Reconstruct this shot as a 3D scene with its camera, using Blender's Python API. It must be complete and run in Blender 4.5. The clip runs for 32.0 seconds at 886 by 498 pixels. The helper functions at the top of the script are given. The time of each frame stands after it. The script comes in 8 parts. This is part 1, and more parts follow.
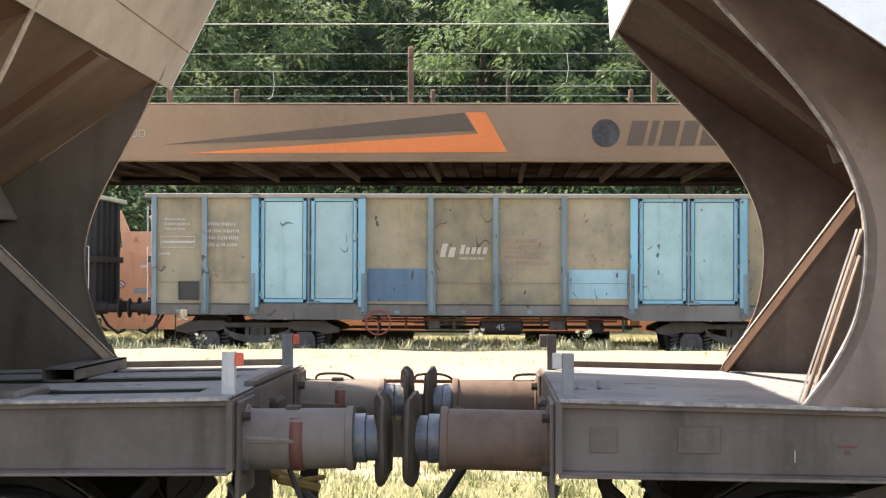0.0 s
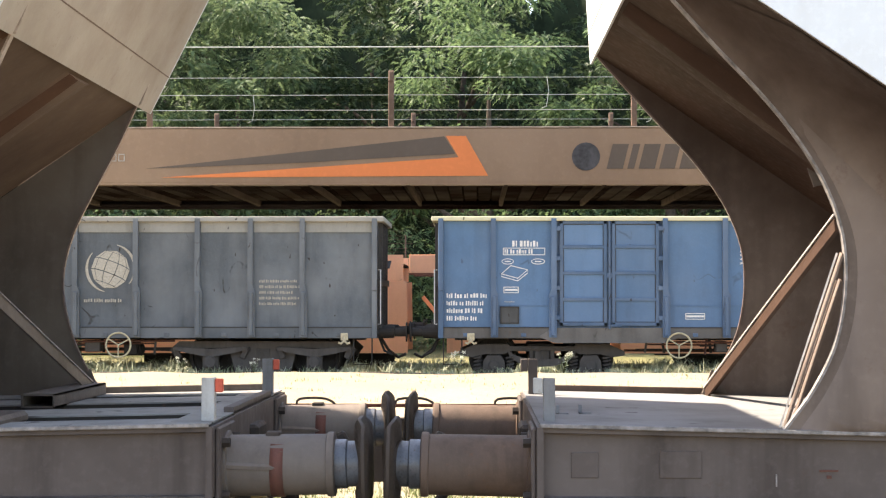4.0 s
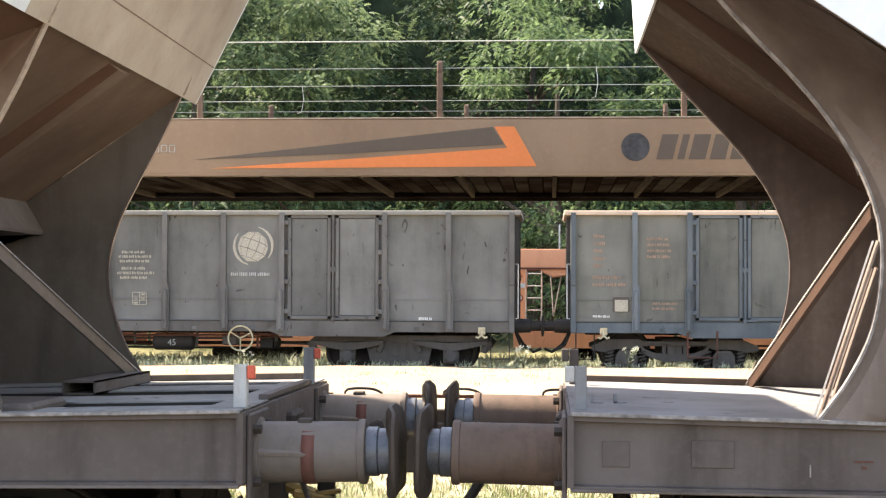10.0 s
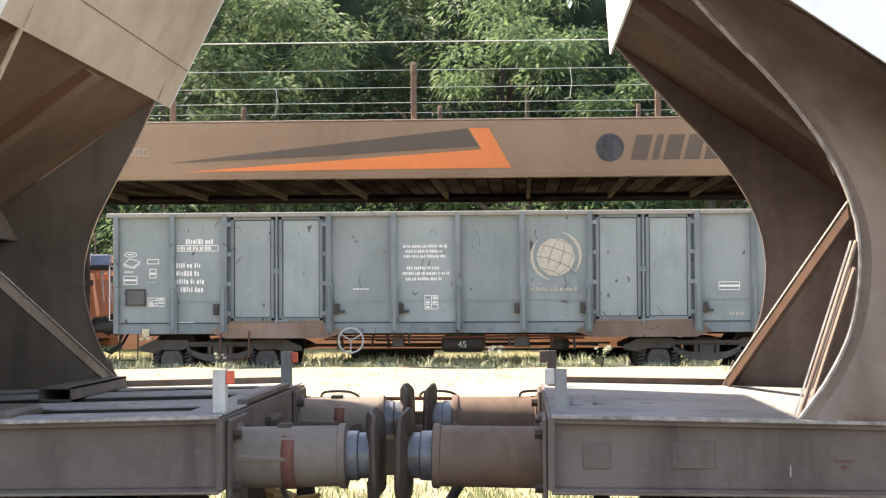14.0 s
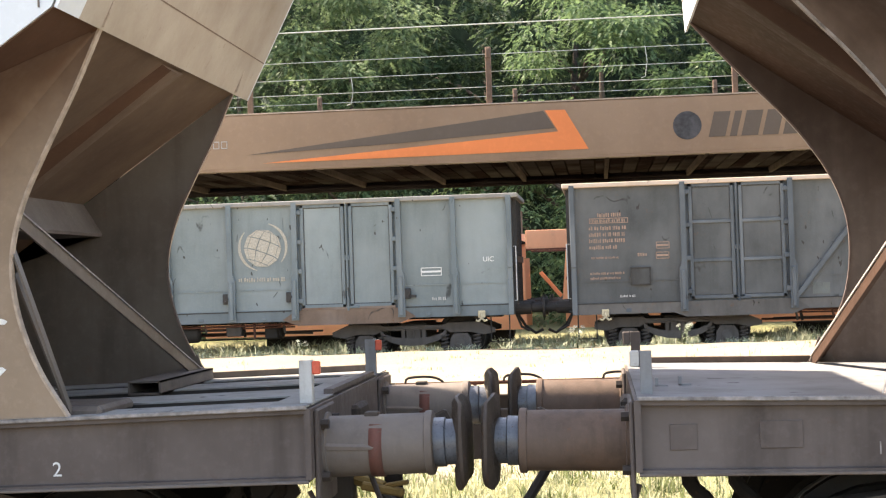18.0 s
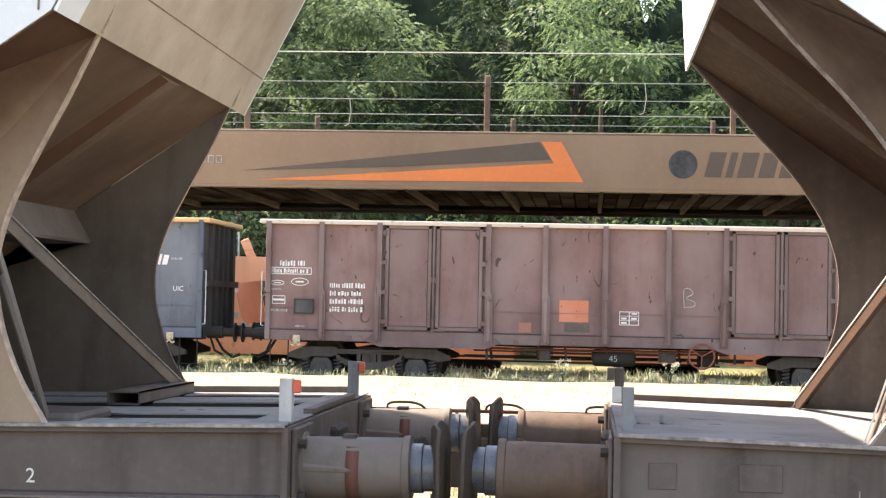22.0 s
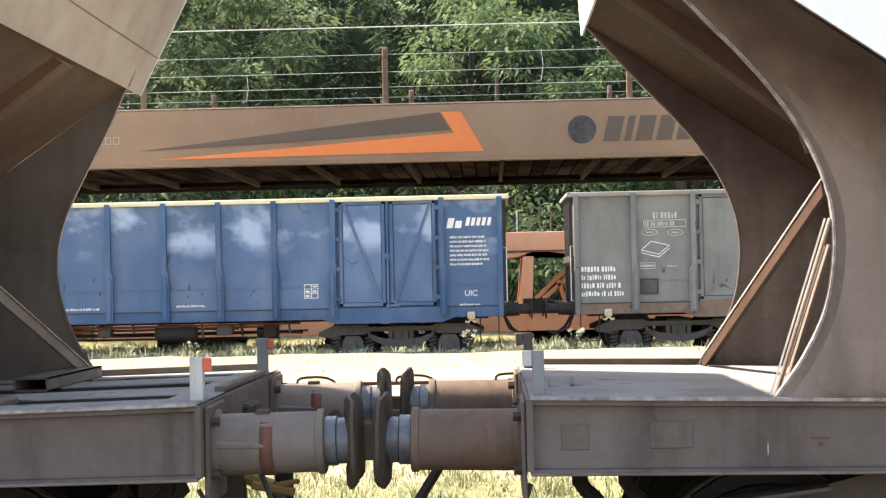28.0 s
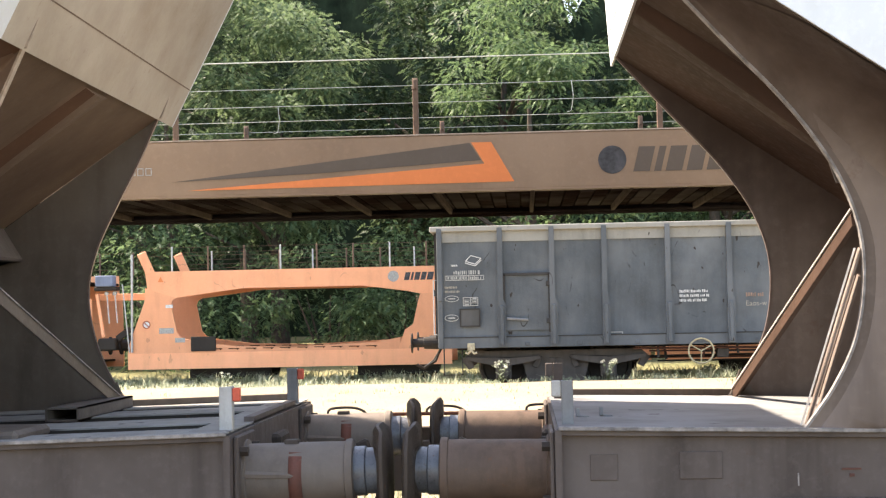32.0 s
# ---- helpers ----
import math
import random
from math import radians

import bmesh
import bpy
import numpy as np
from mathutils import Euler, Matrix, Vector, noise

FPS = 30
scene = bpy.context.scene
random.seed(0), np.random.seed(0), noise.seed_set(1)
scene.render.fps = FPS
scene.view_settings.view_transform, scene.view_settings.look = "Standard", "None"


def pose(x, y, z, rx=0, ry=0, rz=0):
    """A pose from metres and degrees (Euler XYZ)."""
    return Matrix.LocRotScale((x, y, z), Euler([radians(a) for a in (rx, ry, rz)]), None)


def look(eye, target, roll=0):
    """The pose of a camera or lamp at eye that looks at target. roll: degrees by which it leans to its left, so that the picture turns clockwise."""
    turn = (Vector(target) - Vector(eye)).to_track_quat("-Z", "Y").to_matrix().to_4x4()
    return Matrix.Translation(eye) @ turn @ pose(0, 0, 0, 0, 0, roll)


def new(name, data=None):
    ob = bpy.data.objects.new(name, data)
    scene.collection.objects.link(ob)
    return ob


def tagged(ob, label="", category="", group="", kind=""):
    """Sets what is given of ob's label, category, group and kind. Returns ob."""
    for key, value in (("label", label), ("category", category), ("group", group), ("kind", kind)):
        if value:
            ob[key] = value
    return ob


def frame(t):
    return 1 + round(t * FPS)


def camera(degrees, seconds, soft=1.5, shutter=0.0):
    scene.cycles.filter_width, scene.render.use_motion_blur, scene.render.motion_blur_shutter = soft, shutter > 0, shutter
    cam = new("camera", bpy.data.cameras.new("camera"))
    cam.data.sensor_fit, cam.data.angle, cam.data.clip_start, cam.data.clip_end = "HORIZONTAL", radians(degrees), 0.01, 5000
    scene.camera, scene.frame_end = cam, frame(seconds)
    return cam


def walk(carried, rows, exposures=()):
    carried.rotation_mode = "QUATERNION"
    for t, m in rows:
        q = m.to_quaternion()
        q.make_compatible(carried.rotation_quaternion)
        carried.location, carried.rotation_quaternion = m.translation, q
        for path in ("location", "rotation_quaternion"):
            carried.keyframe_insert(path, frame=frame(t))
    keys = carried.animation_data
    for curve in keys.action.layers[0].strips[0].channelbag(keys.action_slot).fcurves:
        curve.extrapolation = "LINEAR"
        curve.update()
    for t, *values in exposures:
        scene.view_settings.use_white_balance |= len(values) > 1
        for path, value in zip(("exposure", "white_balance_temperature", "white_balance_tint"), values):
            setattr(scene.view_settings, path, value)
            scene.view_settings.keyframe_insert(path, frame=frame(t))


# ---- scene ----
cam = camera(30.6, 32.0, soft=1.25)
PATH = [
    (0, (-0.118, -0.035, 1.677), (-0.182, 1.963, 1.712), 0.2),
    (0.5, (-0.118, -0.022, 1.685), (-0.175, 1.976, 1.724), -0.2),
    (1, (-0.12, -0.025, 1.685), (-0.181, 1.974, 1.729), -0.6),
    (1.5, (-0.119, -0.022, 1.687), (-0.182, 1.977, 1.732), -0.4),
    (2, (-0.124, -0.018, 1.684), (-0.191, 1.98, 1.728), -0.0),
    (2.5, (-0.124, -0.025, 1.68), (-0.19, 1.974, 1.728), 0.1),
    (3, (-0.114, -0.034, 1.682), (-0.172, 1.964, 1.732), -0.3),
    (3.5, (-0.116, -0.028, 1.688), (-0.163, 1.97, 1.749), -0.2),
    (5.5, (-0.116, -0.02, 1.676), (-0.156, 1.979, 1.74), 0.3),
    (6, (-0.108, -0.029, 1.67), (-0.141, 1.97, 1.74), -0.4),
    (6.5, (-0.114, -0.031, 1.672), (-0.141, 1.968, 1.737), 0.2),
    (7, (-0.1, -0.031, 1.662), (-0.114, 1.968, 1.714), -0.7),
    (7.5, (-0.051, -0.018, 1.676), (-0.063, 1.982, 1.709), -0.8),
    (8, (-0.022, -0.011, 1.684), (-0.043, 1.989, 1.721), -0.9),
    (8.5, (0.008, -0.001, 1.673), (-0.07, 1.997, 1.713), -1.6),
    (9, (0.028, -0.001, 1.664), (-0.097, 1.993, 1.739), -0.6),
    (9.5, (0.029, 0.005, 1.665), (-0.108, 1.999, 1.734), 0.1),
    (10, (0.044, 0.001, 1.657), (-0.088, 1.996, 1.714), 0.2),
    (10.5, (0.039, 0.005, 1.661), (-0.077, 2.001, 1.696), 0.8),
    (11, (0.03, 0.007, 1.654), (-0.076, 2.004, 1.682), 0.3),
    (11.5, (0.019, 0.002, 1.664), (-0.084, 1.999, 1.682), 0.6),
    (12, (0.022, 0.009, 1.663), (-0.083, 2.006, 1.671), 0.6),
    (12.5, (0.025, 0.001, 1.664), (-0.084, 1.998, 1.669), 0.6),
    (13, (0.036, 0.005, 1.658), (-0.063, 2.002, 1.669), -0.8),
    (13.5, (0.033, 0.009, 1.661), (-0.059, 2.006, 1.702), -0.6),
    (14, (0.01, 0.01, 1.669), (-0.085, 2.007, 1.726), -0.3),
    (14.5, (0.033, 0.006, 1.662), (-0.068, 2.002, 1.736), -0.2),
    (16.5, (0.02, -0.004, 1.677), (-0.088, 1.993, 1.713), -1.7),
    (17, (0.011, -0.002, 1.686), (-0.109, 1.994, 1.716), -2.0),
    (17.5, (0.004, -0.011, 1.684), (-0.138, 1.984, 1.718), -1.8),
    (18, (-0.001, -0.007, 1.687), (-0.192, 1.983, 1.723), -1.9),
    (18.5, (-0.001, 0.002, 1.685), (-0.211, 1.991, 1.73), -2.7),
    (19, (0.004, 0.011, 1.681), (-0.218, 1.998, 1.729), -3.2),
    (19.5, (0.001, 0.004, 1.684), (-0.235, 1.989, 1.736), -3.4),
    (20, (0.001, 0.011, 1.681), (-0.24, 1.996, 1.739), -3.5),
    (20.5, (0.0, 0.013, 1.673), (-0.227, 1.999, 1.731), -3.3),
    (21, (0.003, 0.008, 1.674), (-0.203, 1.997, 1.716), -3.3),
    (21.5, (0.0, 0.01, 1.68), (-0.193, 2.0, 1.724), -3.0),
    (22, (0.009, 0.024, 1.683), (-0.172, 2.015, 1.752), 1.2),
    (22.5, (0.012, 0.016, 1.67), (-0.157, 2.007, 1.751), 1.1),
    (23, (0.01, 0.006, 1.655), (-0.14, 2.0, 1.704), 0.4),
    (23.5, (0.001, 0.011, 1.652), (-0.12, 2.007, 1.635), -0.3),
    (24, (-0.001, -0.012, 1.667), (-0.102, 1.985, 1.636), -0.3),
    (24.5, (0.002, -0.017, 1.679), (-0.092, 1.98, 1.665), -0.1),
    (25, (0.0, -0.014, 1.671), (-0.097, 1.983, 1.68), -0.3),
    (25.5, (-0.002, -0.013, 1.675), (-0.097, 1.984, 1.686), -0.2),
    (27.5, (0.008, 0.018, 1.656), (-0.071, 2.016, 1.676), -0.7),
    (28, (-0.006, 0.013, 1.664), (-0.066, 2.012, 1.702), -1.2),
    (28.5, (0.0, 0.013, 1.662), (-0.083, 2.01, 1.728), -1.4),
    (29, (0.011, 0.014, 1.663), (-0.073, 2.011, 1.747), -1.8),
    (29.5, (0.004, 0.003, 1.669), (-0.09, 1.999, 1.755), -1.1),
    (30, (0.016, 0.002, 1.664), (-0.088, 1.997, 1.75), -1.4),
    (30.5, (0.013, 0.004, 1.663), (-0.093, 2.0, 1.748), -1.2),
    (31, (0.006, 0.007, 1.66), (-0.101, 2.002, 1.748), -1.3),
    (31.5, (0.009, 0.005, 1.659), (-0.097, 2.001, 1.743), -1.3),
    (32, (0.011, 0.005, 1.66), (-0.089, 2.001, 1.737), -1.2),
]
STOPS = [(0, 2.20), (3, 2.18), (6, 2.25), (9, 2.34), (12, 2.34), (18, 2.36), (22, 2.37), (24, 2.38), (28, 2.33), (30, 2.29), (32, 2.24)]
walk(cam, [(t, look(eye, target, roll)) for t, eye, target, roll in PATH], STOPS)

# ---- light ----
world = bpy.data.worlds.new("sky")
scene.world = world
world.use_nodes = True
sky = world.node_tree.nodes.new("ShaderNodeTexSky")
sky.sky_type, sky.sun_disc = "NISHITA", False
SUN_WAY = Vector((-0.84, 0.40, 1.0)).normalized()
sky.sun_elevation = math.asin(SUN_WAY.z)
sky.sun_rotation = math.atan2(SUN_WAY.x, SUN_WAY.y)
sky.dust_density, sky.air_density = 1.6, 1.0
back = world.node_tree.nodes["Background"]
back.inputs[1].default_value = 0.14
world.node_tree.links.new(sky.outputs[0], back.inputs[0])
sun = new("sun", bpy.data.lights.new("sun", "SUN"))
sun.data.energy, sun.data.angle, sun.data.color = 4.5, radians(0.53), (1.0, 0.95, 0.86)
sun.matrix_world = look(SUN_WAY * 60, (0, 0, 0))
scene.view_settings.use_white_balance = True
scene.view_settings.white_balance_temperature, scene.view_settings.white_balance_tint = 7680, 14


# ---- materials ----
def mat_new(name):
    m = bpy.data.materials.new(name)
    m.use_nodes = True
    return m, m.node_tree, m.node_tree.nodes["Principled BSDF"]


def ramp(nt, src, lo, hi, a=0.0, b=1.0):
    n = nt.nodes.new("ShaderNodeMapRange")
    n.inputs["From Min"].default_value, n.inputs["From Max"].default_value = lo, hi
    n.inputs["To Min"].default_value, n.inputs["To Max"].default_value = a, b
    nt.links.new(src, n.inputs["Value"])
    return n.outputs["Result"]


def noise_tex(nt, scale, detail=4.0, rough=0.6, stretch=(1, 1, 1), offset=None):
    co = nt.nodes.new("ShaderNodeTexCoord")
    mp = nt.nodes.new("ShaderNodeMapping")
    mp.inputs["Scale"].default_value = stretch
    nt.links.new(co.outputs["Object"], mp.inputs["Vector"])
    if offset is not None:
        nt.links.new(offset, mp.inputs["Location"])
    n = nt.nodes.new("ShaderNodeTexNoise")
    n.inputs["Scale"].default_value, n.inputs["Detail"].default_value = scale, detail
    n.inputs["Roughness"].default_value = rough
    nt.links.new(mp.outputs[0], n.inputs["Vector"])
    return n.outputs["Fac"]


def mix(nt, fac, a, b, mode="MIX"):
    n = nt.nodes.new("ShaderNodeMix")
    n.data_type, n.blend_type = "RGBA", mode
    for s, v in ((n.inputs["Factor"], fac), (n.inputs["A"], a), (n.inputs["B"], b)):
        if isinstance(v, (tuple, list)):
            s.default_value = (*v[:3], 1.0)
        elif isinstance(v, (int, float)):
            s.default_value = v
        else:
            nt.links.new(v, s)
    return n.outputs["Result"]


def bump(nt, bsdf, height, strength, distance=0.01):
    n = nt.nodes.new("ShaderNodeBump")
    n.inputs["Strength"].default_value, n.inputs["Distance"].default_value = strength, distance
    nt.links.new(height, n.inputs["Height"])
    nt.links.new(n.outputs[0], bsdf.inputs["Normal"])


def painted(name, base, grime=(0.10, 0.075, 0.055), rust=(0.16, 0.07, 0.035), dirt=0.5, rusty=0.25, gloss=0.55, size=1.0, dents=0.25, streak=0.6, bloom=None, spec=0.16, scuff=0.0, rust_shade=None):
    """Weathered painted steel: soft blotches of grime, vertical streaks, rust in spots, shallow dents. The last setting
    adds rust and painted shade down from a slanted seam.
    """
    m, nt, bsdf = mat_new(name)
    bsdf.inputs["Specular IOR Level"].default_value = spec
    info = nt.nodes.new("ShaderNodeObjectInfo")
    vec = nt.nodes.new("ShaderNodeCombineXYZ")
    for k in range(3):
        mul = nt.nodes.new("ShaderNodeMath")
        mul.operation = "MULTIPLY"
        mul.inputs[1].default_value = 31.0 + 7 * k
        nt.links.new(info.outputs["Random"], mul.inputs[0])
        nt.links.new(mul.outputs[0], vec.inputs[k])
    off = vec.outputs[0]
    big = noise_tex(nt, 1.3 / size, 5, 0.62, offset=off)
    run = noise_tex(nt, 5.0 / size, 4, 0.6, (1, 1, 0.12), offset=off)
    fine = noise_tex(nt, 26.0 / size, 5, 0.7, offset=off)
    col = mix(nt, ramp(nt, big, 0.35, 0.75, 0, dirt), base, grime)
    col = mix(nt, ramp(nt, run, 0.48, 0.75, 0, streak * dirt), col, tuple(0.6 * g for g in grime))
    pale = tuple(min(1, c * 1.25 + 0.02) for c in base)
    col = mix(nt, ramp(nt, fine, 0.5, 0.8, 0, 0.3), col, pale)
    spot = noise_tex(nt, 9.0 / size, 6, 0.75, offset=off)
    col = mix(nt, ramp(nt, spot, 0.60, 0.68, 0, rusty), col, rust)
    if scuff:
        # cloudy dust, long thin scratches and small chips
        dust = noise_tex(nt, 0.9, 4, 0.55, (1, 1, 0.7), offset=off)
        col = mix(nt, ramp(nt, dust, 0.42, 0.66, 0, min(0.62 * scuff, 0.8)), col, tuple(min(1, 0.85 * c + 0.075) for c in base))
        wave = noise_tex(nt, 1.1, 2, 0.5, (1, 1, 0.55), offset=off)
        gap = nt.nodes.new("ShaderNodeMath")
        gap.operation = "SUBTRACT"
        gap.inputs[1].default_value = 0.5
        nt.links.new(wave, gap.inputs[0])
        away = nt.nodes.new("ShaderNodeMath")
        away.operation = "ABSOLUTE"
        nt.links.new(gap.outputs[0], away.inputs[0])
        line = ramp(nt, away.outputs[0], 0.0015, 0.006, 1.0, 0.0)
        where = ramp(nt, noise_tex(nt, 2.3, 3, 0.6, offset=off), 0.56, 0.64, 0, 0.75 * scuff)
        both = nt.nodes.new("ShaderNodeMath")
        both.operation = "MULTIPLY"
        nt.links.new(line, both.inputs[0])
        nt.links.new(where, both.inputs[1])
        col = mix(nt, both.outputs[0], col, (0.03, 0.028, 0.026))
        chip = noise_tex(nt, 7.5, 2, 0.5, (1, 1, 0.5), offset=off)
        col = mix(nt, ramp(nt, chip, 0.72, 0.735, 0, 0.8 * scuff), col, (0.035, 0.028, 0.024))
        tone = nt.nodes.new("ShaderNodeHueSaturation")
        nt.links.new(ramp(nt, info.outputs["Random"], 0, 1, 0.86, 1.12), tone.inputs["Value"])
        nt.links.new(col, tone.inputs["Color"])
        col = tone.outputs["Color"]
    if rust_shade:
        # seam x, z, slope, then reach and colour of rust and painted overhang shade
        wx, wz, fall, reach, brown = rust_shade
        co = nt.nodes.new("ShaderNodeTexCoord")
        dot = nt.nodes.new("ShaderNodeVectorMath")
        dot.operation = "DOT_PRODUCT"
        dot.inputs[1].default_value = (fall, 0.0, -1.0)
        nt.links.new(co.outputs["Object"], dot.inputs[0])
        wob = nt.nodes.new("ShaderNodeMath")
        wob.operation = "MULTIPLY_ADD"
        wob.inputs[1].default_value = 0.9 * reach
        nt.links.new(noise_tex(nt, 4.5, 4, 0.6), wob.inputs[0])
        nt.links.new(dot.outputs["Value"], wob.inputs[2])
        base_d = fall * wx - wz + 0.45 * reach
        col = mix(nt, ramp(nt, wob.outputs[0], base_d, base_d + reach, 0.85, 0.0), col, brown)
    if bloom:
        # pale blotches on the upper part of the panels
        co = nt.nodes.new("ShaderNodeTexCoord")
        sep = nt.nodes.new("ShaderNodeSeparateXYZ")
        nt.links.new(co.outputs["Object"], sep.inputs[0])
        cloud = ramp(nt, noise_tex(nt, 1.25, 3, 0.5, (1, 1, 1.3), offset=off), 0.5, 0.66)
        both = nt.nodes.new("ShaderNodeMath")
        both.operation = "MULTIPLY"
        nt.links.new(cloud, both.inputs[0])
        nt.links.new(ramp(nt, sep.outputs[2], 2.1, 2.45, 0, 0.75), both.inputs[1])
        col = mix(nt, both.outputs[0], col, bloom)
    nt.links.new(col, bsdf.inputs["Base Color"])
    nt.links.new(ramp(nt, fine, 0.3, 0.7, gloss - 0.08, gloss + 0.15), bsdf.inputs["Roughness"])
    add = nt.nodes.new("ShaderNodeMath")
    add.operation = "MULTIPLY_ADD"
    add.inputs[1].default_value = 0.12
    nt.links.new(fine, add.inputs[0])
    nt.links.new(big, add.inputs[2])
    bump(nt, bsdf, add.outputs[0], dents, 0.04)
    return m


def plain(name, col, rough=0.6, metal=0.0, vary=0.25, scale=20.0):
    m, nt, bsdf = mat_new(name)
    bsdf.inputs["Specular IOR Level"].default_value = 0.25
    n = noise_tex(nt, scale, 5, 0.65)
    nt.links.new(mix(nt, ramp(nt, n, 0.3, 0.7), tuple(c * (1 - vary) for c in col), tuple(min(1, c * (1 + vary)) for c in col)), bsdf.inputs["Base Color"])
    bsdf.inputs["Roughness"].default_value, bsdf.inputs["Metallic"].default_value = rough, metal
    bump(nt, bsdf, n, 0.15, 0.004)
    return m


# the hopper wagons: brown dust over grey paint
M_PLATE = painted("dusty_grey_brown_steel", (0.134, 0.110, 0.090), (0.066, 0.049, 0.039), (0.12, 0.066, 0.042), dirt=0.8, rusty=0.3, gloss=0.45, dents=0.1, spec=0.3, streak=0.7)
# rust and the overhang's shade are painted down from the slope line
M_PLATE_R = painted("dark_brown_steel", (0.196, 0.153, 0.129), (0.090, 0.065, 0.053), (0.10, 0.048, 0.031), dirt=0.85, rusty=0.3, gloss=0.5, dents=0.1, spec=0.18, streak=0.9, size=1.4, rust_shade=(0.50, 2.93, -0.685, 0.36, (0.048, 0.029, 0.021)))
M_PLATE_TAN = painted("tan_dusted_steel", (0.315, 0.236, 0.172), (0.165, 0.115, 0.076), dirt=0.75, rusty=0.12, gloss=0.45, dents=0.08, spec=0.3, rust_shade=(-1.855, 2.675, 0.685, 0.42, (0.085, 0.044, 0.028)))
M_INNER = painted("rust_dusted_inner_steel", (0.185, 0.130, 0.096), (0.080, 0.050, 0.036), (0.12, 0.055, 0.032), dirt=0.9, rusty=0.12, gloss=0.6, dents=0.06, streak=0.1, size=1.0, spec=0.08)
# darker rusty copy for the right hopper, with its underside shade in the colour
M_INNER_R = painted("shaded_rusty_inner_steel", (0.064, 0.037, 0.026), (0.022, 0.012, 0.009), (0.09, 0.04, 0.024), dirt=0.9, rusty=0.2, gloss=0.6, dents=0.06, streak=0.2, size=1.1, spec=0.08)
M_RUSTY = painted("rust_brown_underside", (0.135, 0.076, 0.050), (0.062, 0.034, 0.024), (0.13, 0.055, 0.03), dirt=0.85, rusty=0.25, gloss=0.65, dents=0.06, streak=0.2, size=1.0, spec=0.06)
M_RIMTAN = plain("pale_tan_edge", (0.36, 0.285, 0.225), 0.5, vary=0.35)
M_LIP = plain("worn_pale_edge", (0.225, 0.208, 0.20), 0.5, 0.2, vary=0.5)
M_BRIGHT = plain("sunlit_edge_tone", (0.62, 0.56, 0.52), 0.35, 0.4)
M_CREAM = painted("dirty_cream_paint", (0.42, 0.362, 0.292), (0.23, 0.165, 0.110), (0.16, 0.085, 0.05), dirt=0.75, rusty=0.25, gloss=0.5, dents=0.08, streak=0.15, size=0.7)
M_WHITE = painted("pale_grey_paint", (0.68, 0.72, 0.74), (0.52, 0.51, 0.48), dirt=0.3, rusty=0.02, gloss=0.45, dents=0.05, scuff=0.12)
M_EDGE = plain("worn_bare_edge", (0.165, 0.122, 0.108), 0.36, 0.4)
M_SOLE = painted("dusty_sole_bar", (0.124, 0.102, 0.093), (0.064, 0.049, 0.043), (0.09, 0.05, 0.038), dirt=0.9, rusty=0.3, gloss=0.55, dents=0.06, streak=0.9)
M_DECK = painted("grey_worn_deck", (0.222, 0.224, 0.230), (0.125, 0.119, 0.115), dirt=0.75, rusty=0.2, gloss=0.75, dents=0.1, spec=0.03, scuff=0.7)
M_STEELGREY = painted("grey_bracket_paint", (0.215, 0.222, 0.230), (0.115, 0.105, 0.098), dirt=0.7, rusty=0.3, size=0.4)
M_DECK_L = painted("dirty_grey_brown_deck", (0.285, 0.280, 0.272), (0.125, 0.113, 0.102), dirt=0.8, rusty=0.3, gloss=0.75, dents=0.15, spec=0.03, scuff=0.9, size=0.6)
M_CASING = painted("brown_buffer_casing", (0.132, 0.088, 0.066), (0.055, 0.037, 0.028), dirt=0.9, rusty=0.45, gloss=0.6, size=0.35, dents=0.15, scuff=0.8)
M_CASING_L = painted("grey_brown_buffer_casing", (0.150, 0.122, 0.104), (0.065, 0.048, 0.039), dirt=0.9, rusty=0.35, gloss=0.6, size=0.35, dents=0.15, scuff=0.8)
M_HEAD = painted("greasy_buffer_head", (0.055, 0.043, 0.036), (0.035, 0.027, 0.022), dirt=0.6, rusty=0.3, gloss=0.5, size=0.4, dents=0.2)
M_GREASE = painted("greasy_blue_grey_plunger", (0.125, 0.140, 0.165), (0.030, 0.024, 0.022), (0.070, 0.034, 0.024), dirt=0.95, rusty=0.9, gloss=0.3, spec=0.55, size=0.22, dents=0.15)
M_REDMARK = painted("faded_red_mark", (0.135, 0.052, 0.040), (0.085, 0.055, 0.045), dirt=0.85, rusty=0.3, size=0.2)
M_RED = plain("red_reflector", (0.55, 0.10, 0.06), 0.35)
M_BRKT = painted("pale_bracket_paint", (0.42, 0.42, 0.41), (0.20, 0.16, 0.12), dirt=0.6, rusty=0.35, size=0.3)
M_WHEEL = painted("sooty_wheel_steel", (0.014, 0.012, 0.011), (0.024, 0.018, 0.014), dirt=0.7, rusty=0.25, gloss=0.6, size=0.4)
M_BLACK = painted("black_running_gear", (0.030, 0.027, 0.025), (0.045, 0.036, 0.028), dirt=0.7, rusty=0.3, gloss=0.6, size=0.6)
M_GEAR = painted("brown_running_gear", (0.066, 0.053, 0.046), (0.042, 0.032, 0.026), dirt=0.7, rusty=0.3, gloss=0.6, size=0.6)
M_WHEELSTEEL = plain("wheel_tread_steel", (0.30, 0.28, 0.26), 0.35, 0.8)
M_RAILTOP = plain("polished_rail", (0.55, 0.54, 0.52), 0.25, 0.9)
M_RUBBER = plain("black_hose", (0.025, 0.024, 0.023), 0.6)
M_YELLOW = painted("dull_yellow_paint", (0.23, 0.155, 0.048), (0.09, 0.065, 0.034), dirt=0.75, rusty=0.3, size=0.2)
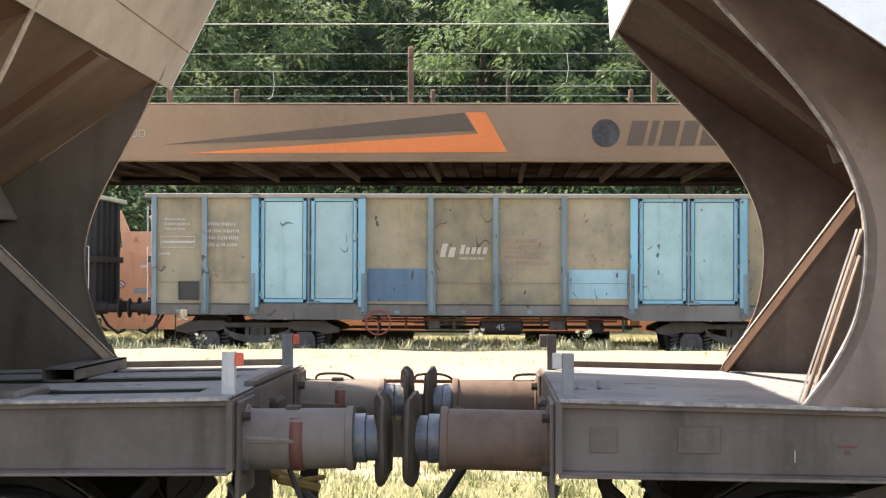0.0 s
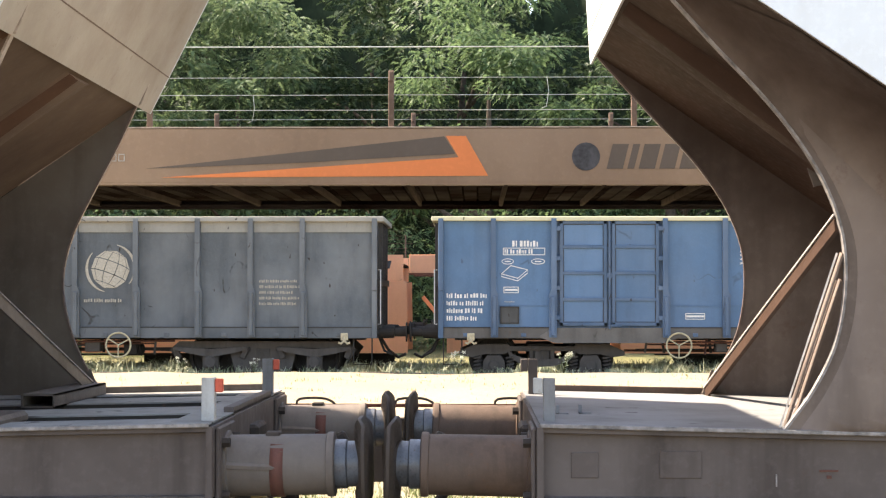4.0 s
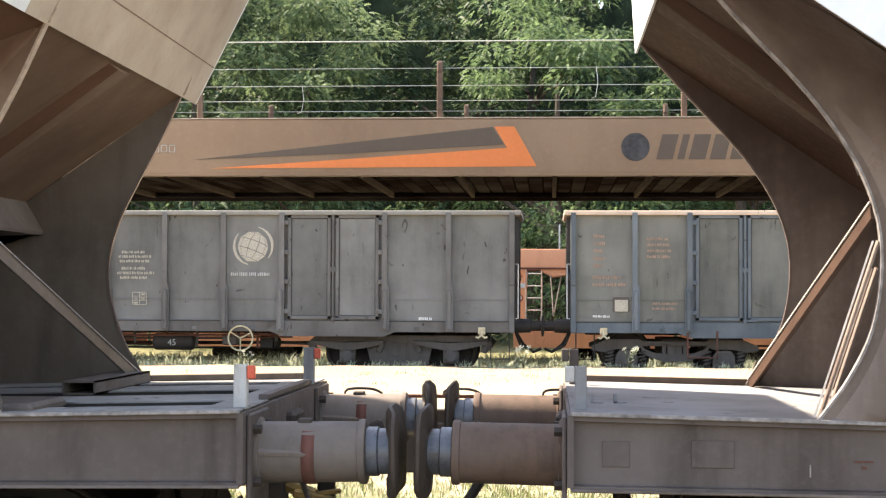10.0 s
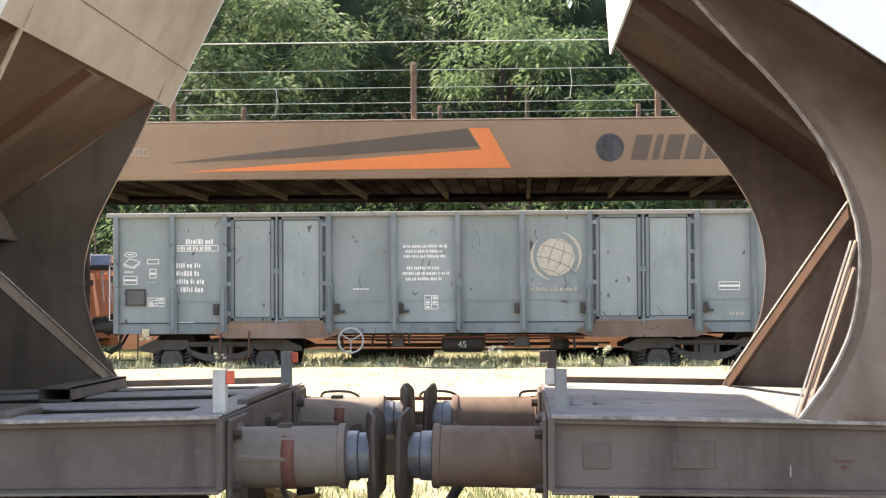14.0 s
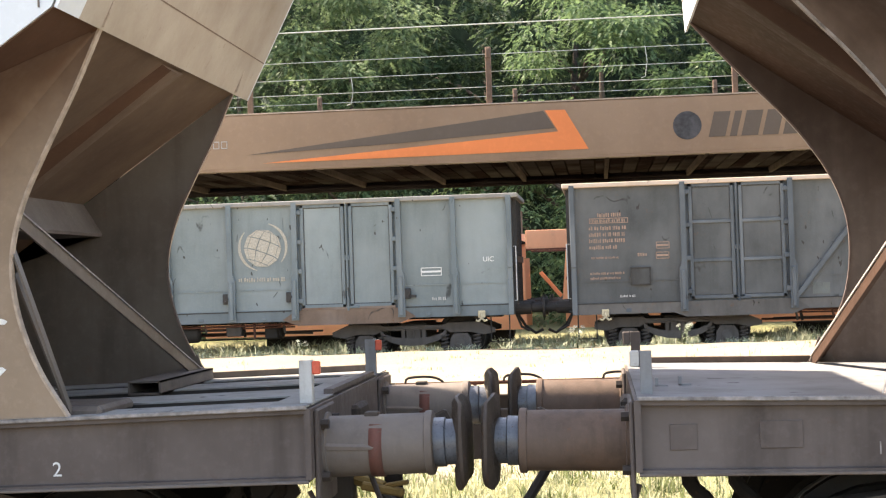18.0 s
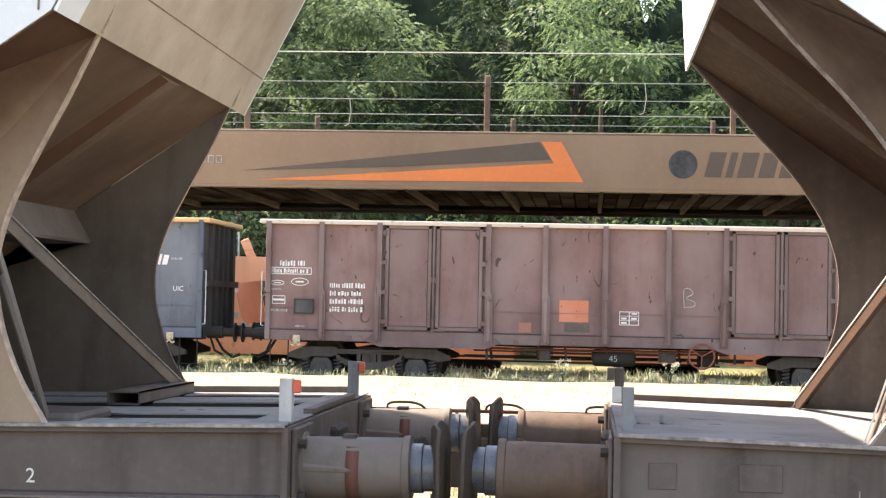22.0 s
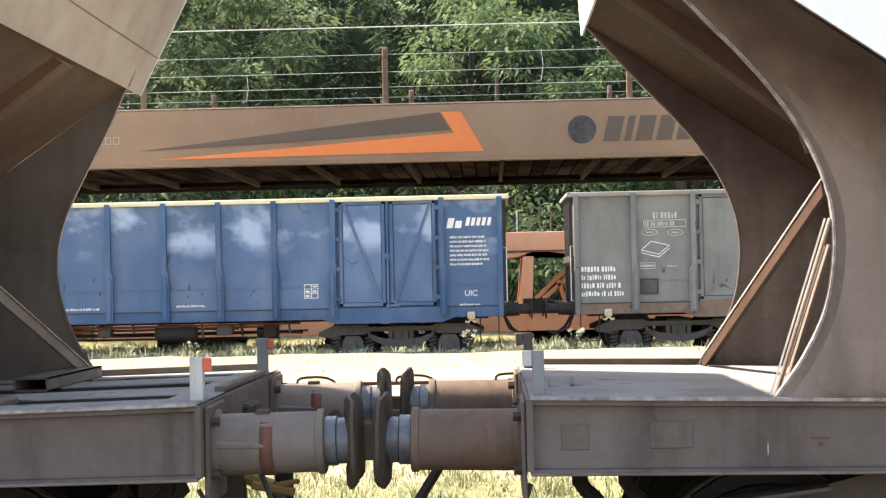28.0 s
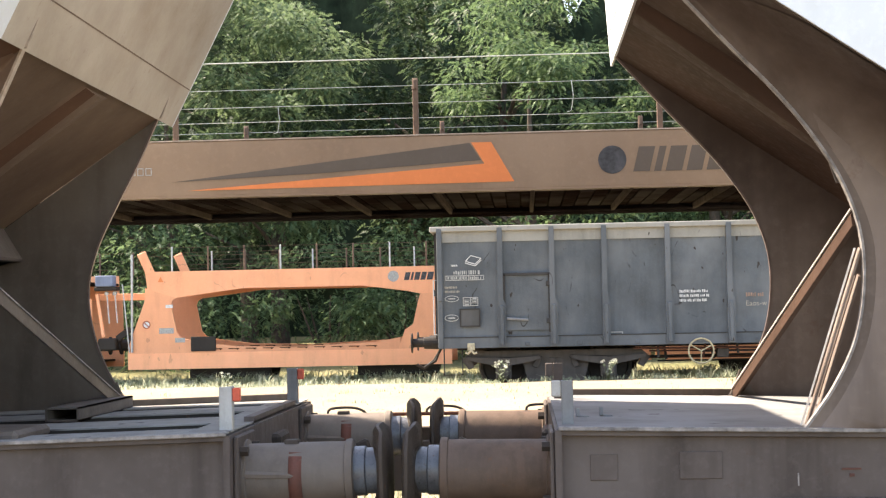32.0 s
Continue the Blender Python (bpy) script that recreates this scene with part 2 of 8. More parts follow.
M_CHALK = plain("white_marking", (0.62, 0.62, 0.60), 0.7, vary=0.25, scale=35)
M_CHALK_DIM = plain("faded_white_marking", (0.36, 0.36, 0.34), 0.7, vary=0.3, scale=35)
M_GOLD = plain("pale_gold_marking", (0.35, 0.325, 0.27), 0.7, vary=0.25, scale=30)
M_REDPAINT = plain("red_marking", (0.35, 0.09, 0.05), 0.6)
# car carriers
M_BEAM = painted("brown_dusted_beam", (0.295, 0.205, 0.140), (0.19, 0.125, 0.083), dirt=0.75, rusty=0.1, gloss=0.6, dents=0.04, streak=0.2)
M_BEAM_GREY = painted("dark_grey_band", (0.125, 0.10, 0.082), (0.10, 0.08, 0.06), dirt=0.5, rusty=0.05, dents=0.03, streak=0.2)
M_BEAM_ORANGE = painted("bright_orange_band", (0.76, 0.235, 0.085), (0.56, 0.19, 0.08), dirt=0.35, rusty=0.03, dents=0.03, streak=0.2)
M_ORANGE = painted("faded_orange_paint", (0.90, 0.41, 0.225), (0.66, 0.31, 0.17), dirt=0.45, rusty=0.1, dents=0.05, streak=0.5, scuff=0.3)
C_STEELBLUE = painted("blue_grey_metal", (0.20, 0.24, 0.33), (0.10, 0.11, 0.14), dirt=0.5, rusty=0.1, size=0.3)
M_RUSTRED = painted("dull_red_brown_paint", (0.17, 0.062, 0.04), (0.11, 0.055, 0.038), dirt=0.6, rusty=0.2)
# deck floor and planks: the shade below the deck is put into their colour
M_UNDER = painted("shaded_deck_underside", (0.030, 0.021, 0.016), (0.017, 0.012, 0.009), spec=0.0, gloss=0.85, dirt=0.7, rusty=0.4, size=0.5)
M_CROSS = painted("brown_cross_member", (0.105, 0.086, 0.078), (0.055, 0.044, 0.038), dirt=0.7, rusty=0.3, size=0.5, spec=0.0, gloss=0.88)
M_PLANK = painted("rusty_shaded_plank", (0.027, 0.017, 0.016), (0.012, 0.009, 0.008), (0.085, 0.034, 0.024), dirt=0.8, rusty=0.5, size=0.4, spec=0.0, gloss=0.85, scuff=0.9)
M_LOGO = plain("dark_grey_disc", (0.060, 0.060, 0.064), 0.6, vary=0.5, scale=16)
M_POST = plain("rusty_post", (0.13, 0.085, 0.06), 0.7)
M_GALV = plain("galvanised_steel", (0.42, 0.42, 0.42), 0.45, 0.4)
M_WIRE = plain("steel_wire", (0.36, 0.385, 0.355), 0.5, 0.3)
M_RIM = plain("dusty_beam_edge", (0.42, 0.34, 0.27), 0.6)


def ground_mat(name, a, b, c, s=1.0):
    m, nt, bsdf = mat_new(name)
    n1 = noise_tex(nt, 0.35 * s, 5, 0.6)
    n2 = noise_tex(nt, 14 * s, 6, 0.75)
    n3 = noise_tex(nt, 90 * s, 3, 0.6)
    col = mix(nt, ramp(nt, n1, 0.35, 0.65), a, b)
    col = mix(nt, ramp(nt, n2, 0.45, 0.75, 0, 0.7), col, c)
    col = mix(nt, ramp(nt, n3, 0.4, 0.8, 0, 0.35), col, tuple(0.45 * v for v in c))
    nt.links.new(col, bsdf.inputs["Base Color"])
    bsdf.inputs["Roughness"].default_value = 1.0
    bsdf.inputs["Specular IOR Level"].default_value = 0.0
    bump(nt, bsdf, n2, 0.5, 0.03)
    return m


M_SAND = ground_mat("pale_dry_gravel", (0.325, 0.268, 0.196), (0.275, 0.230, 0.165), (0.195, 0.165, 0.110))
M_SOIL = ground_mat("grassy_soil", (0.17, 0.17, 0.085), (0.23, 0.215, 0.13), (0.075, 0.085, 0.038))
M_BALLAST = ground_mat("brown_ballast", (0.185, 0.152, 0.105), (0.14, 0.115, 0.080), (0.21, 0.178, 0.128), 1.5)


def leafy(name, cols, trans=0.45, rough=0.55):
    m, nt, bsdf = mat_new(name)
    geo = nt.nodes.new("ShaderNodeNewGeometry")
    cr = nt.nodes.new("ShaderNodeValToRGB")
    el = cr.color_ramp.elements
    el[0].color, el[1].color = (*cols[0], 1), (*cols[-1], 1)
    for k, c in enumerate(cols[1:-1]):
        e = el.new((k + 1) / (len(cols) - 1))
        e.color = (*c, 1)
    nt.links.new(geo.outputs["Random Per Island"], cr.inputs[0])
    big = noise_tex(nt, 0.55, 3, 0.6)
    col = mix(nt, ramp(nt, big, 0.35, 0.7, 0, 0.5), cr.outputs[0], cols[0])
    nt.links.new(col, bsdf.inputs["Base Color"])
    bsdf.inputs["Roughness"].default_value = rough
    bsdf.inputs["Specular IOR Level"].default_value = 0.15
    tr = nt.nodes.new("ShaderNodeBsdfTranslucent")
    nt.links.new(mix(nt, 0.6, col, tuple(min(1, 1.6 * v) for v in cols[-1])), tr.inputs["Color"])
    ms = nt.nodes.new("ShaderNodeMixShader")
    ms.inputs[0].default_value = trans
    nt.links.new(bsdf.outputs[0], ms.inputs[1])
    nt.links.new(tr.outputs[0], ms.inputs[2])
    nt.links.new(ms.outputs[0], nt.nodes["Material Output"].inputs["Surface"])
    return m


M_LEAF = leafy("tree_leaves", [(0.026, 0.056, 0.028), (0.050, 0.096, 0.046), (0.084, 0.144, 0.066), (0.140, 0.204, 0.096)], 0.36)
M_LEAF_PALE = leafy("pale_tree_leaves", [(0.030, 0.064, 0.031), (0.058, 0.106, 0.050), (0.094, 0.150, 0.072), (0.150, 0.200, 0.104)], 0.36)
# dark leaf copy: shade of the wood's depth is put into its colour
M_LEAF_DARK = leafy("shade_toned_leaves", [(0.020, 0.040, 0.022), (0.032, 0.060, 0.032), (0.050, 0.084, 0.042), (0.075, 0.110, 0.055)], 0.3)
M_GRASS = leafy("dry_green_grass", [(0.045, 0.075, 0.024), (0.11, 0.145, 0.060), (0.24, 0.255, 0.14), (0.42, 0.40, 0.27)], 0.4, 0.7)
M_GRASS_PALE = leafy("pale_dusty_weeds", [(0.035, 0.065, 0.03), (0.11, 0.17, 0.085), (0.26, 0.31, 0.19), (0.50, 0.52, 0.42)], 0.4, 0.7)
# dark grass copy: the shade between the tracks is put into its colour
M_GRASS_DARK = leafy("shade_toned_grass", [(0.018, 0.030, 0.010), (0.032, 0.050, 0.018), (0.075, 0.092, 0.040), (0.21, 0.20, 0.12)], 0.25, 0.7)
M_GRASS_GREEN = leafy("fresh_green_grass", [(0.030, 0.050, 0.016), (0.055, 0.085, 0.028), (0.10, 0.13, 0.05), (0.17, 0.19, 0.085)], 0.35, 0.7)
M_BARK = plain("grey_bark", (0.075, 0.06, 0.048), 0.9, vary=0.4, scale=9)
M_FLOWER = plain("white_flower", (0.72, 0.72, 0.62), 0.8)


# ---- mesh helpers ----
def part(name, bm, material, parent, label="", smooth=False):
    """Link a bmesh as one mesh object under a thing or part."""
    me = bpy.data.meshes.new(name)
    bm.to_mesh(me)
    bm.free()
    me.materials.append(material)
    if smooth:
        me.shade_smooth()
    ob = new(name, me)
    ob.parent = parent
    if label:
        ob["label"] = label
    return ob


def share(name, mesh, parent, m=None, label=""):
    ob = new(name, mesh)
    ob.parent = parent
    if m is not None:
        ob.matrix_basis = m
    if label:
        ob["label"] = label
    return ob


def thing(name, label, category, group="", kind="", m=None):
    ob = new(name)
    ob.empty_display_size = 0.2
    if m is not None:
        ob.matrix_basis = m
    return tagged(ob, label, category, group, kind)


def box(bm, x0, x1, y0, y1, z0, z1, bevel=0.0, m=None):
    vs = [bm.verts.new((x, y, z)) for x in (x0, x1) for y in (y0, y1) for z in (z0, z1)]
    fs = [(0, 1, 3, 2), (4, 6, 7, 5), (0, 4, 5, 1), (2, 3, 7, 6), (0, 2, 6, 4), (1, 5, 7, 3)]
    made = [bm.faces.new([vs[i] for i in f]) for f in fs]
    if bevel:
        es = list({e for f in made for e in f.edges})
        out = bmesh.ops.bevel(bm, geom=es, offset=bevel, segments=1, affect="EDGES")
        vs = list({v for f in out["faces"] for v in f.verts} | {v for v in vs if v.is_valid})
    if m is not None:
        bmesh.ops.transform(bm, matrix=m, verts=[v for v in vs if v.is_valid])
    return bm


def bar(bm, a, b, w, h, bevel=0.0, up=(0, 0, 1)):
    """A square bar from a to b, w wide and h high."""
    a, b = Vector(a), Vector(b)
    d = b - a
    z = Vector(up)
    x = d.normalized()
    y = z.cross(x)
    if y.length < 1e-4:
        y = Vector((0, 1, 0)).cross(x)
    y.normalize()
    z = x.cross(y)
    m = Matrix((x, y, z)).transposed().to_4x4()
    m.translation = a
    return box(bm, 0, d.length, -w / 2, w / 2, -h / 2, h / 2, bevel, m)


def rod(bm, pts, r, sides=8, caps=True):
    """A round rod along a list of points."""
    pts = [Vector(p) for p in pts]
    rings = []
    ref = None
    for i, p in enumerate(pts):
        d = (pts[min(i + 1, len(pts) - 1)] - pts[max(i - 1, 0)]).normalized()
        if ref is None:
            ref = d.orthogonal().normalized()
        ref = (ref - d * ref.dot(d)).normalized()
        s = d.cross(ref)
        rr = r[i] if isinstance(r, (list, tuple)) else r
        rings.append([bm.verts.new(p + rr * (math.cos(a) * ref + math.sin(a) * s)) for a in [2 * math.pi * k / sides for k in range(sides)]])
    for a, b in zip(rings, rings[1:]):
        for k in range(sides):
            bm.faces.new((a[k], a[(k + 1) % sides], b[(k + 1) % sides], b[k]))
    if caps:
        bm.faces.new(rings[0][::-1])
        bm.faces.new(rings[-1])
    return bm


def lathe(bm, prof, axis_m, sides=24, caps=True):
    """Spin a profile of (along, radius) round the x axis of axis_m."""
    rings = []
    for a, r in prof:
        rings.append([bm.verts.new(axis_m @ Vector((a, r * math.cos(2 * math.pi * k / sides), r * math.sin(2 * math.pi * k / sides)))) for k in range(sides)])
    for a, b in zip(rings, rings[1:]):
        for k in range(sides):
            bm.faces.new((a[k], b[k], b[(k + 1) % sides], a[(k + 1) % sides]))
    if caps:
        bm.faces.new(rings[0])
        bm.faces.new(rings[-1][::-1])
    return bm


def prism(bm, outline, y0, y1):
    """A plate with an x-z outline, from y0 to y1."""
    a = [bm.verts.new((x, y0, z)) for x, z in outline]
    b = [bm.verts.new((x, y1, z)) for x, z in outline]
    bm.faces.new(a)
    bm.faces.new(b[::-1])
    n = len(a)
    for k in range(n):
        bm.faces.new((a[k], b[k], b[(k + 1) % n], a[(k + 1) % n]))
    bmesh.ops.recalc_face_normals(bm, faces=bm.faces)
    return bm


def B():
    return bmesh.new()


def strip_along(bm, prof, y0, y1, thick):
    """A bent plate that follows an x-z line, from y0 to y1, thick to one side."""
    pts = [Vector((x, 0, z)) for x, z in prof]
    offs = []
    for i, p in enumerate(pts):
        d = (pts[min(i + 1, len(pts) - 1)] - pts[max(i - 1, 0)]).normalized()
        offs.append(p + Vector((-d.z, 0, d.x)) * thick)
    rows = []
    for p, q in zip(pts, offs):
        rows.append([bm.verts.new((v.x, y, v.z)) for v, y in ((p, y0), (p, y1), (q, y1), (q, y0))])
    for a, b in zip(rows, rows[1:]):
        for k in range(4):
            bm.faces.new((a[k], b[k], b[(k + 1) % 4], a[(k + 1) % 4]))
    bm.faces.new(rows[0][::-1])
    bm.faces.new(rows[-1])
    bmesh.ops.recalc_face_normals(bm, faces=bm.faces)
    return bm


def smooth_line(pts, n=6):
    """A rounder line through a few points (Catmull-Rom)."""
    p = [Vector(q) for q in pts]
    p = [2 * p[0] - p[1]] + p + [2 * p[-1] - p[-2]]
    out = []
    for i in range(1, len(p) - 2):
        for k in range(n):
            t = k / n
            out.append(0.5 * (2 * p[i] + (p[i + 1] - p[i - 1]) * t + (2 * p[i - 1] - 5 * p[i] + 4 * p[i + 1] - p[i + 2]) * t * t + (3 * p[i] - p[i - 1] - 3 * p[i + 1] + p[i + 2]) * t ** 3))
    out.append(p[-2])
    return [tuple(q) for q in out]


# ---- ground ----
def ground_z(y):
    ys = [-60, 5.0, 9.2, 10.2, 12.6, 13.2, 16, 20, 26, 28.6, 29.6, 30.3, 31.0, 33.6, 34.4, 38.5, 42, 60, 3000]
    zs = [-0.12, -0.14, -0.16, -0.28, -0.28, -0.22, -0.18, 0.04, 0.25, 0.33, 0.35, 0.31, 0.06, 0.06, 0.20, 0.20, 0.3, 0.8, 0.8]
    return float(np.interp(y, ys, zs))


def build_ground():
    bm = B()
    xs = [-3000, -300, -60, -30] + [k * 0.75 for k in range(-28, 29)] + [30, 60, 300, 3000]
    ys = [-300, -60, -10, 0, 3, 5, 6, 7, 8, 9, 9.6, 10.2] + [10.6 + 0.4 * k for k in range(60)] + [35, 36, 38.5, 42, 50, 60, 100, 300, 3000]
    grid = []
    for y in ys:
        row = []
        for x in xs:
            amp = 0.04 if 10.5 < y < 40 and abs(x) < 22 else 0.0
            row.append(bm.verts.new((x, y, ground_z(y) + amp * (noise.noise(Vector((x * 0.7, y * 0.7, 0))) + 0.5 * noise.noise(Vector((x * 2.1, y * 2.1, 3)))))))
        grid.append(row)
    for j in range(len(ys) - 1):
        for i in range(len(xs) - 1):
            f = bm.faces.new((grid[j][i], grid[j][i + 1], grid[j + 1][i + 1], grid[j + 1][i]))
            f.smooth = True
            yc = (ys[j] + ys[j + 1]) / 2
            f.material_index = 0 if 15 < yc < 29.7 else (2 if yc < 9.8 or 29.7 < yc < 34.5 else 1)
    me = bpy.data.meshes.new("ground")
    bm.to_mesh(me)
    bm.free()
    for m in (M_SAND, M_SOIL, M_BALLAST):
        me.materials.append(m)
    tagged(new("ground", me), "railway yard ground with brown ballast, pale gravel path and grassy soil", "ground", kind="structure")


build_ground()


def rail_mesh():
    prof = [(-0.075, 0), (0.075, 0), (0.075, 0.012), (0.012, 0.035), (0.012, 0.115), (0.036, 0.13), (0.036, 0.158), (0.028, 0.165), (-0.028, 0.165), (-0.036, 0.158), (-0.036, 0.13), (-0.012, 0.115), (-0.012, 0.035), (-0.075, 0.012)]
    bm = B()
    a = [bm.verts.new((-90, y, z - 0.165)) for y, z in prof]
    b = [bm.verts.new((90, y, z - 0.165)) for y, z in prof]
    n = len(prof)
    for k in range(n):
        f = bm.faces.new((a[k], b[k], b[(k + 1) % n], a[(k + 1) % n]))
        f.material_index = 1 if prof[k][1] > 0.15 and prof[(k + 1) % n][1] > 0.15 else 0
    bm.faces.new(a)
    bm.faces.new(b[::-1])
    me = bpy.data.meshes.new("rail")
    bm.to_mesh(me)
    bm.free()
    me.materials.append(M_GEAR)
    me.materials.append(M_RAILTOP)
    return me


RAIL = rail_mesh()
bm = B()
box(bm, -0.12, 0.12, -1.3, 1.3, -0.16, 0, 0.015)
SLEEPER = bpy.data.meshes.new("sleeper")
bm.to_mesh(SLEEPER)
bm.free()
SLEEPER.materials.append(plain("weathered_sleeper", (0.11, 0.085, 0.065), 0.9, vary=0.35))


def track(yc, top, label, sleepers):
    ob = thing("railway_track", label, "railway track", kind="structure", m=pose(0, yc, top))
    for s in (-0.7525, 0.7525):
        share("rail", RAIL, ob, pose(0, s, 0))
    for k in range(-sleepers, sleepers + 1):
        share("sleeper", SLEEPER, ob, pose(0.65 * k + 0.2, 0, -0.17))


Y_FG, Y_CAR, Y_TR, Y_REAR = 7.075, 11.35, 30.7, 35.2
track(Y_FG, 0.0, "railway track with rusty rails under the hopper wagons", 14)
track(Y_CAR, -0.13, "railway track with a shiny rail head in grass", 14)
track(Y_TR + 1.43, 0.12, "railway track under the passing freight train", 0)
track(Y_REAR + 1.4, 0.10, "railway track overgrown with grass", 0)


# ---- hopper wagons, seen at their coupled ends ----
Y_N, Y_F = 5.95, 8.2  # planes of the side plates
O_N, O_F = 5.45, 8.52  # planes of the wider hopper above them
E_N, E_F = 5.69, 8.50  # painted width of the hopper's end wall


def wpart(name, bm, material, parent, label="", smooth=False):
    ob = part(name, bm, material, parent, label, smooth)
    ob.matrix_parent_inverse = parent.matrix_basis.inverted()
    return ob


def hopper_wagon(side, end_x, curve, top, label, wall_top, casing):
    """side -1: body lies to the left of end_x. curve: the cut-out's x-z line from the deck up; top: the bend of the hopper end."""
    s = side
    w = thing("hopper_wagon", label, "freight wagon", "coupled hopper wagons", m=pose(end_x + s * 6.5, Y_FG, 0))
    X = lambda d: end_x + s * d  # noqa: E731
    fall = lambda d: -0.022 * d if d < 2.5 else -0.055  # noqa: E731
    far_d = 12.6
    # sole bars: channel section that drops a little away from the coupled end
    for y, nm in ((Y_N, -1), (Y_F, 1)):
        bm = B()
        q = 1 if nm < 0 else -1
        rows = []
        for d in (0.0, 1.25, 2.5, far_d):
            zt, zb = 1.215 + fall(d), 0.945 - 0.010 * min(d, 2.5)
            sect = [(0, zb), (0.09, zb), (0.09, zt), (0, zt), (0, zt - 0.016), (0.03, zt - 0.02), (0.03, zb + 0.02), (0, zb + 0.016)]
            rows.append([bm.verts.new((X(d), y + q * a, z)) for a, z in sect])
        for a, b in zip(rows, rows[1:]):
            for k in range(8):
                bm.faces.new((a[k], b[k], b[(k + 1) % 8], a[(k + 1) % 8]))
        bm.faces.new(rows[0])
        bm.faces.new(rows[-1][::-1])
        bmesh.ops.recalc_face_normals(bm, faces=bm.faces)
        wpart("sole_bar", bm, M_SOLE, w)
    # headstock
    bm = B()
    box(bm, min(X(-0.012), X(0.012)), max(X(-0.012), X(0.012)), Y_N - 0.01, Y_F + 0.01, 0.955, 1.218)
    wpart("headstock", bm, M_SOLE, w)
    for y in (6.2, 7.95):
        bm = B()
        box(bm, min(X(-0.012), X(-0.03)), max(X(-0.012), X(-0.03)), y - 0.2, y + 0.2, 0.84, 1.21, 0.006)
        wpart("buffer_plate", bm, M_SOLE, w)
    # deck
    if s < 0:
        for y0, y1, d0, d1 in ((Y_N - 0.005, 6.25, 0.17, 9), (6.54, 6.98, 0.17, 9), (7.34, 7.74, 0.17, 9), (7.92, Y_F + 0.005, 0.17, 9), (Y_N - 0.005, Y_F + 0.005, 0.0, 0.17)):
            bm = B()
            vs = [bm.verts.new((X(d), y, 1.218 + fall(d) + dz)) for dz in (0.006, 0.012) for d, y in ((d0, y0), (d1 if d1 < 9 else 2.5, y0), (d1 if d1 < 9 else 2.5, y1), (d0, y1))]
            for f in ((0, 1, 2, 3), (7, 6, 5, 4), (0, 4, 5, 1), (1, 5, 6, 2), (2, 6, 7, 3), (3, 7, 4, 0)):
                bm.faces.new([vs[i] for i in f])
            bmesh.ops.recalc_face_normals(bm, faces=bm.faces)
            wpart("deck_plate", bm, M_DECK_L, w)
            # black web faces put the dark shade of the slots into colour
            if y0 > 6.5:
                bm = B()
                box(bm, X(2.5), X(0.18), y0 + 0.004, y0 + 0.05, 1.06, 1.165)
                wpart("deck_web", bm, M_BLACK, w)
                bm = B()
                prism(bm, [(X(2.5), 1.165), (X(0.18), 1.165), (X(0.18), 1.219), (X(2.5), 1.169)], y0 + 0.004, y0 + 0.05)
                wpart("deck_web", bm, M_BLACK, w)
        bm = B()
        box(bm, X(2.6), X(0.3), Y_N + 0.1, Y_F - 0.1, 1.02, 1.05)
        wpart("under_deck", bm, M_BLACK, w)
        # open square tube on the deck
        bm = B()
        t = 0.008
        for a in ((-2.13, -1.98, 1.206, 1.206 + t), (-2.13, -1.98, 1.268 - t, 1.268), (-2.13, -2.13 + t, 1.206, 1.268), (-1.98 - t, -1.98, 1.206, 1.268)):
            box(bm, a[0], a[1], 7.12, 8.12, a[2], a[3])
        wpart("square_tube", bm, M_CASING_L, w)
        bm = B()
        box(bm, -2.35, -1.92, 6.05, 6.5, 1.19, 1.24, 0.016)
        wpart("deck_box", bm, M_CASING_L, w)
        bm = B()
        bar(bm, (X(0.1), Y_F, 1.24), (X(0.95), Y_F, 1.222), 0.02, 0.04, 0.003)
        wpart("far_lip", bm, M_CASING_L, w)
        # raised lip of the end
        bm = B()
        prism(bm, [(-1.14, 1.218), (-1.10, 1.218), (-1.10, 1.25), (-1.14, 1.25)], 6.55, 7.75)
        wpart("end_lip", bm, M_SOLE, w)
    else:
        bm = B()
        vs = [bm.verts.new((X(d), y, 1.218 + fall(d) + dz)) for dz in (0, 0.012) for y in (Y_N - 0.005, Y_F + 0.005) for d in (0.0, 1.25, 2.5)]
        q = [(0, 1, 4, 3), (1, 2, 5, 4), (6, 9, 10, 7), (7, 10, 11, 8), (0, 6, 7, 1), (1, 7, 8, 2), (3, 4, 10, 9), (4, 5, 11, 10), (0, 3, 9, 6), (2, 8, 11, 5)]
        for f in q:
            bm.faces.new([vs[i] for i in f])
        bmesh.ops.recalc_face_normals(bm, faces=bm.faces)
        wpart("deck_plate", bm, M_DECK, w)
        bm = B()
        bar(bm, (X(0.06), Y_F + 0.0, 1.24), (X(0.92), Y_F + 0.0, 1.225), 0.02, 0.036, 0.003)
        wpart("far_lip", bm, M_CASING, w)
        for x, y in ((0.30, 6.55), (0.205, 6.5)):
            bm = B()
            box(bm, x, x + 0.012, y, y + 0.06, 1.222, 1.262)
            box(bm, x, x + 0.05, y, y + 0.06, 1.222, 1.232)
            wpart("deck_lug", bm, M_DECK, w)
        for x0, x1, z0, z1 in ((0.235, 0.335, 1.03, 1.125), (0.56, 0.715, 1.03, 1.13)):
            bm = B()
            box(bm, x0, x1, Y_N + 0.025, Y_N + 0.032, z0, z1, 0.002)
            wpart("pad_plate", bm, M_SOLE, w)
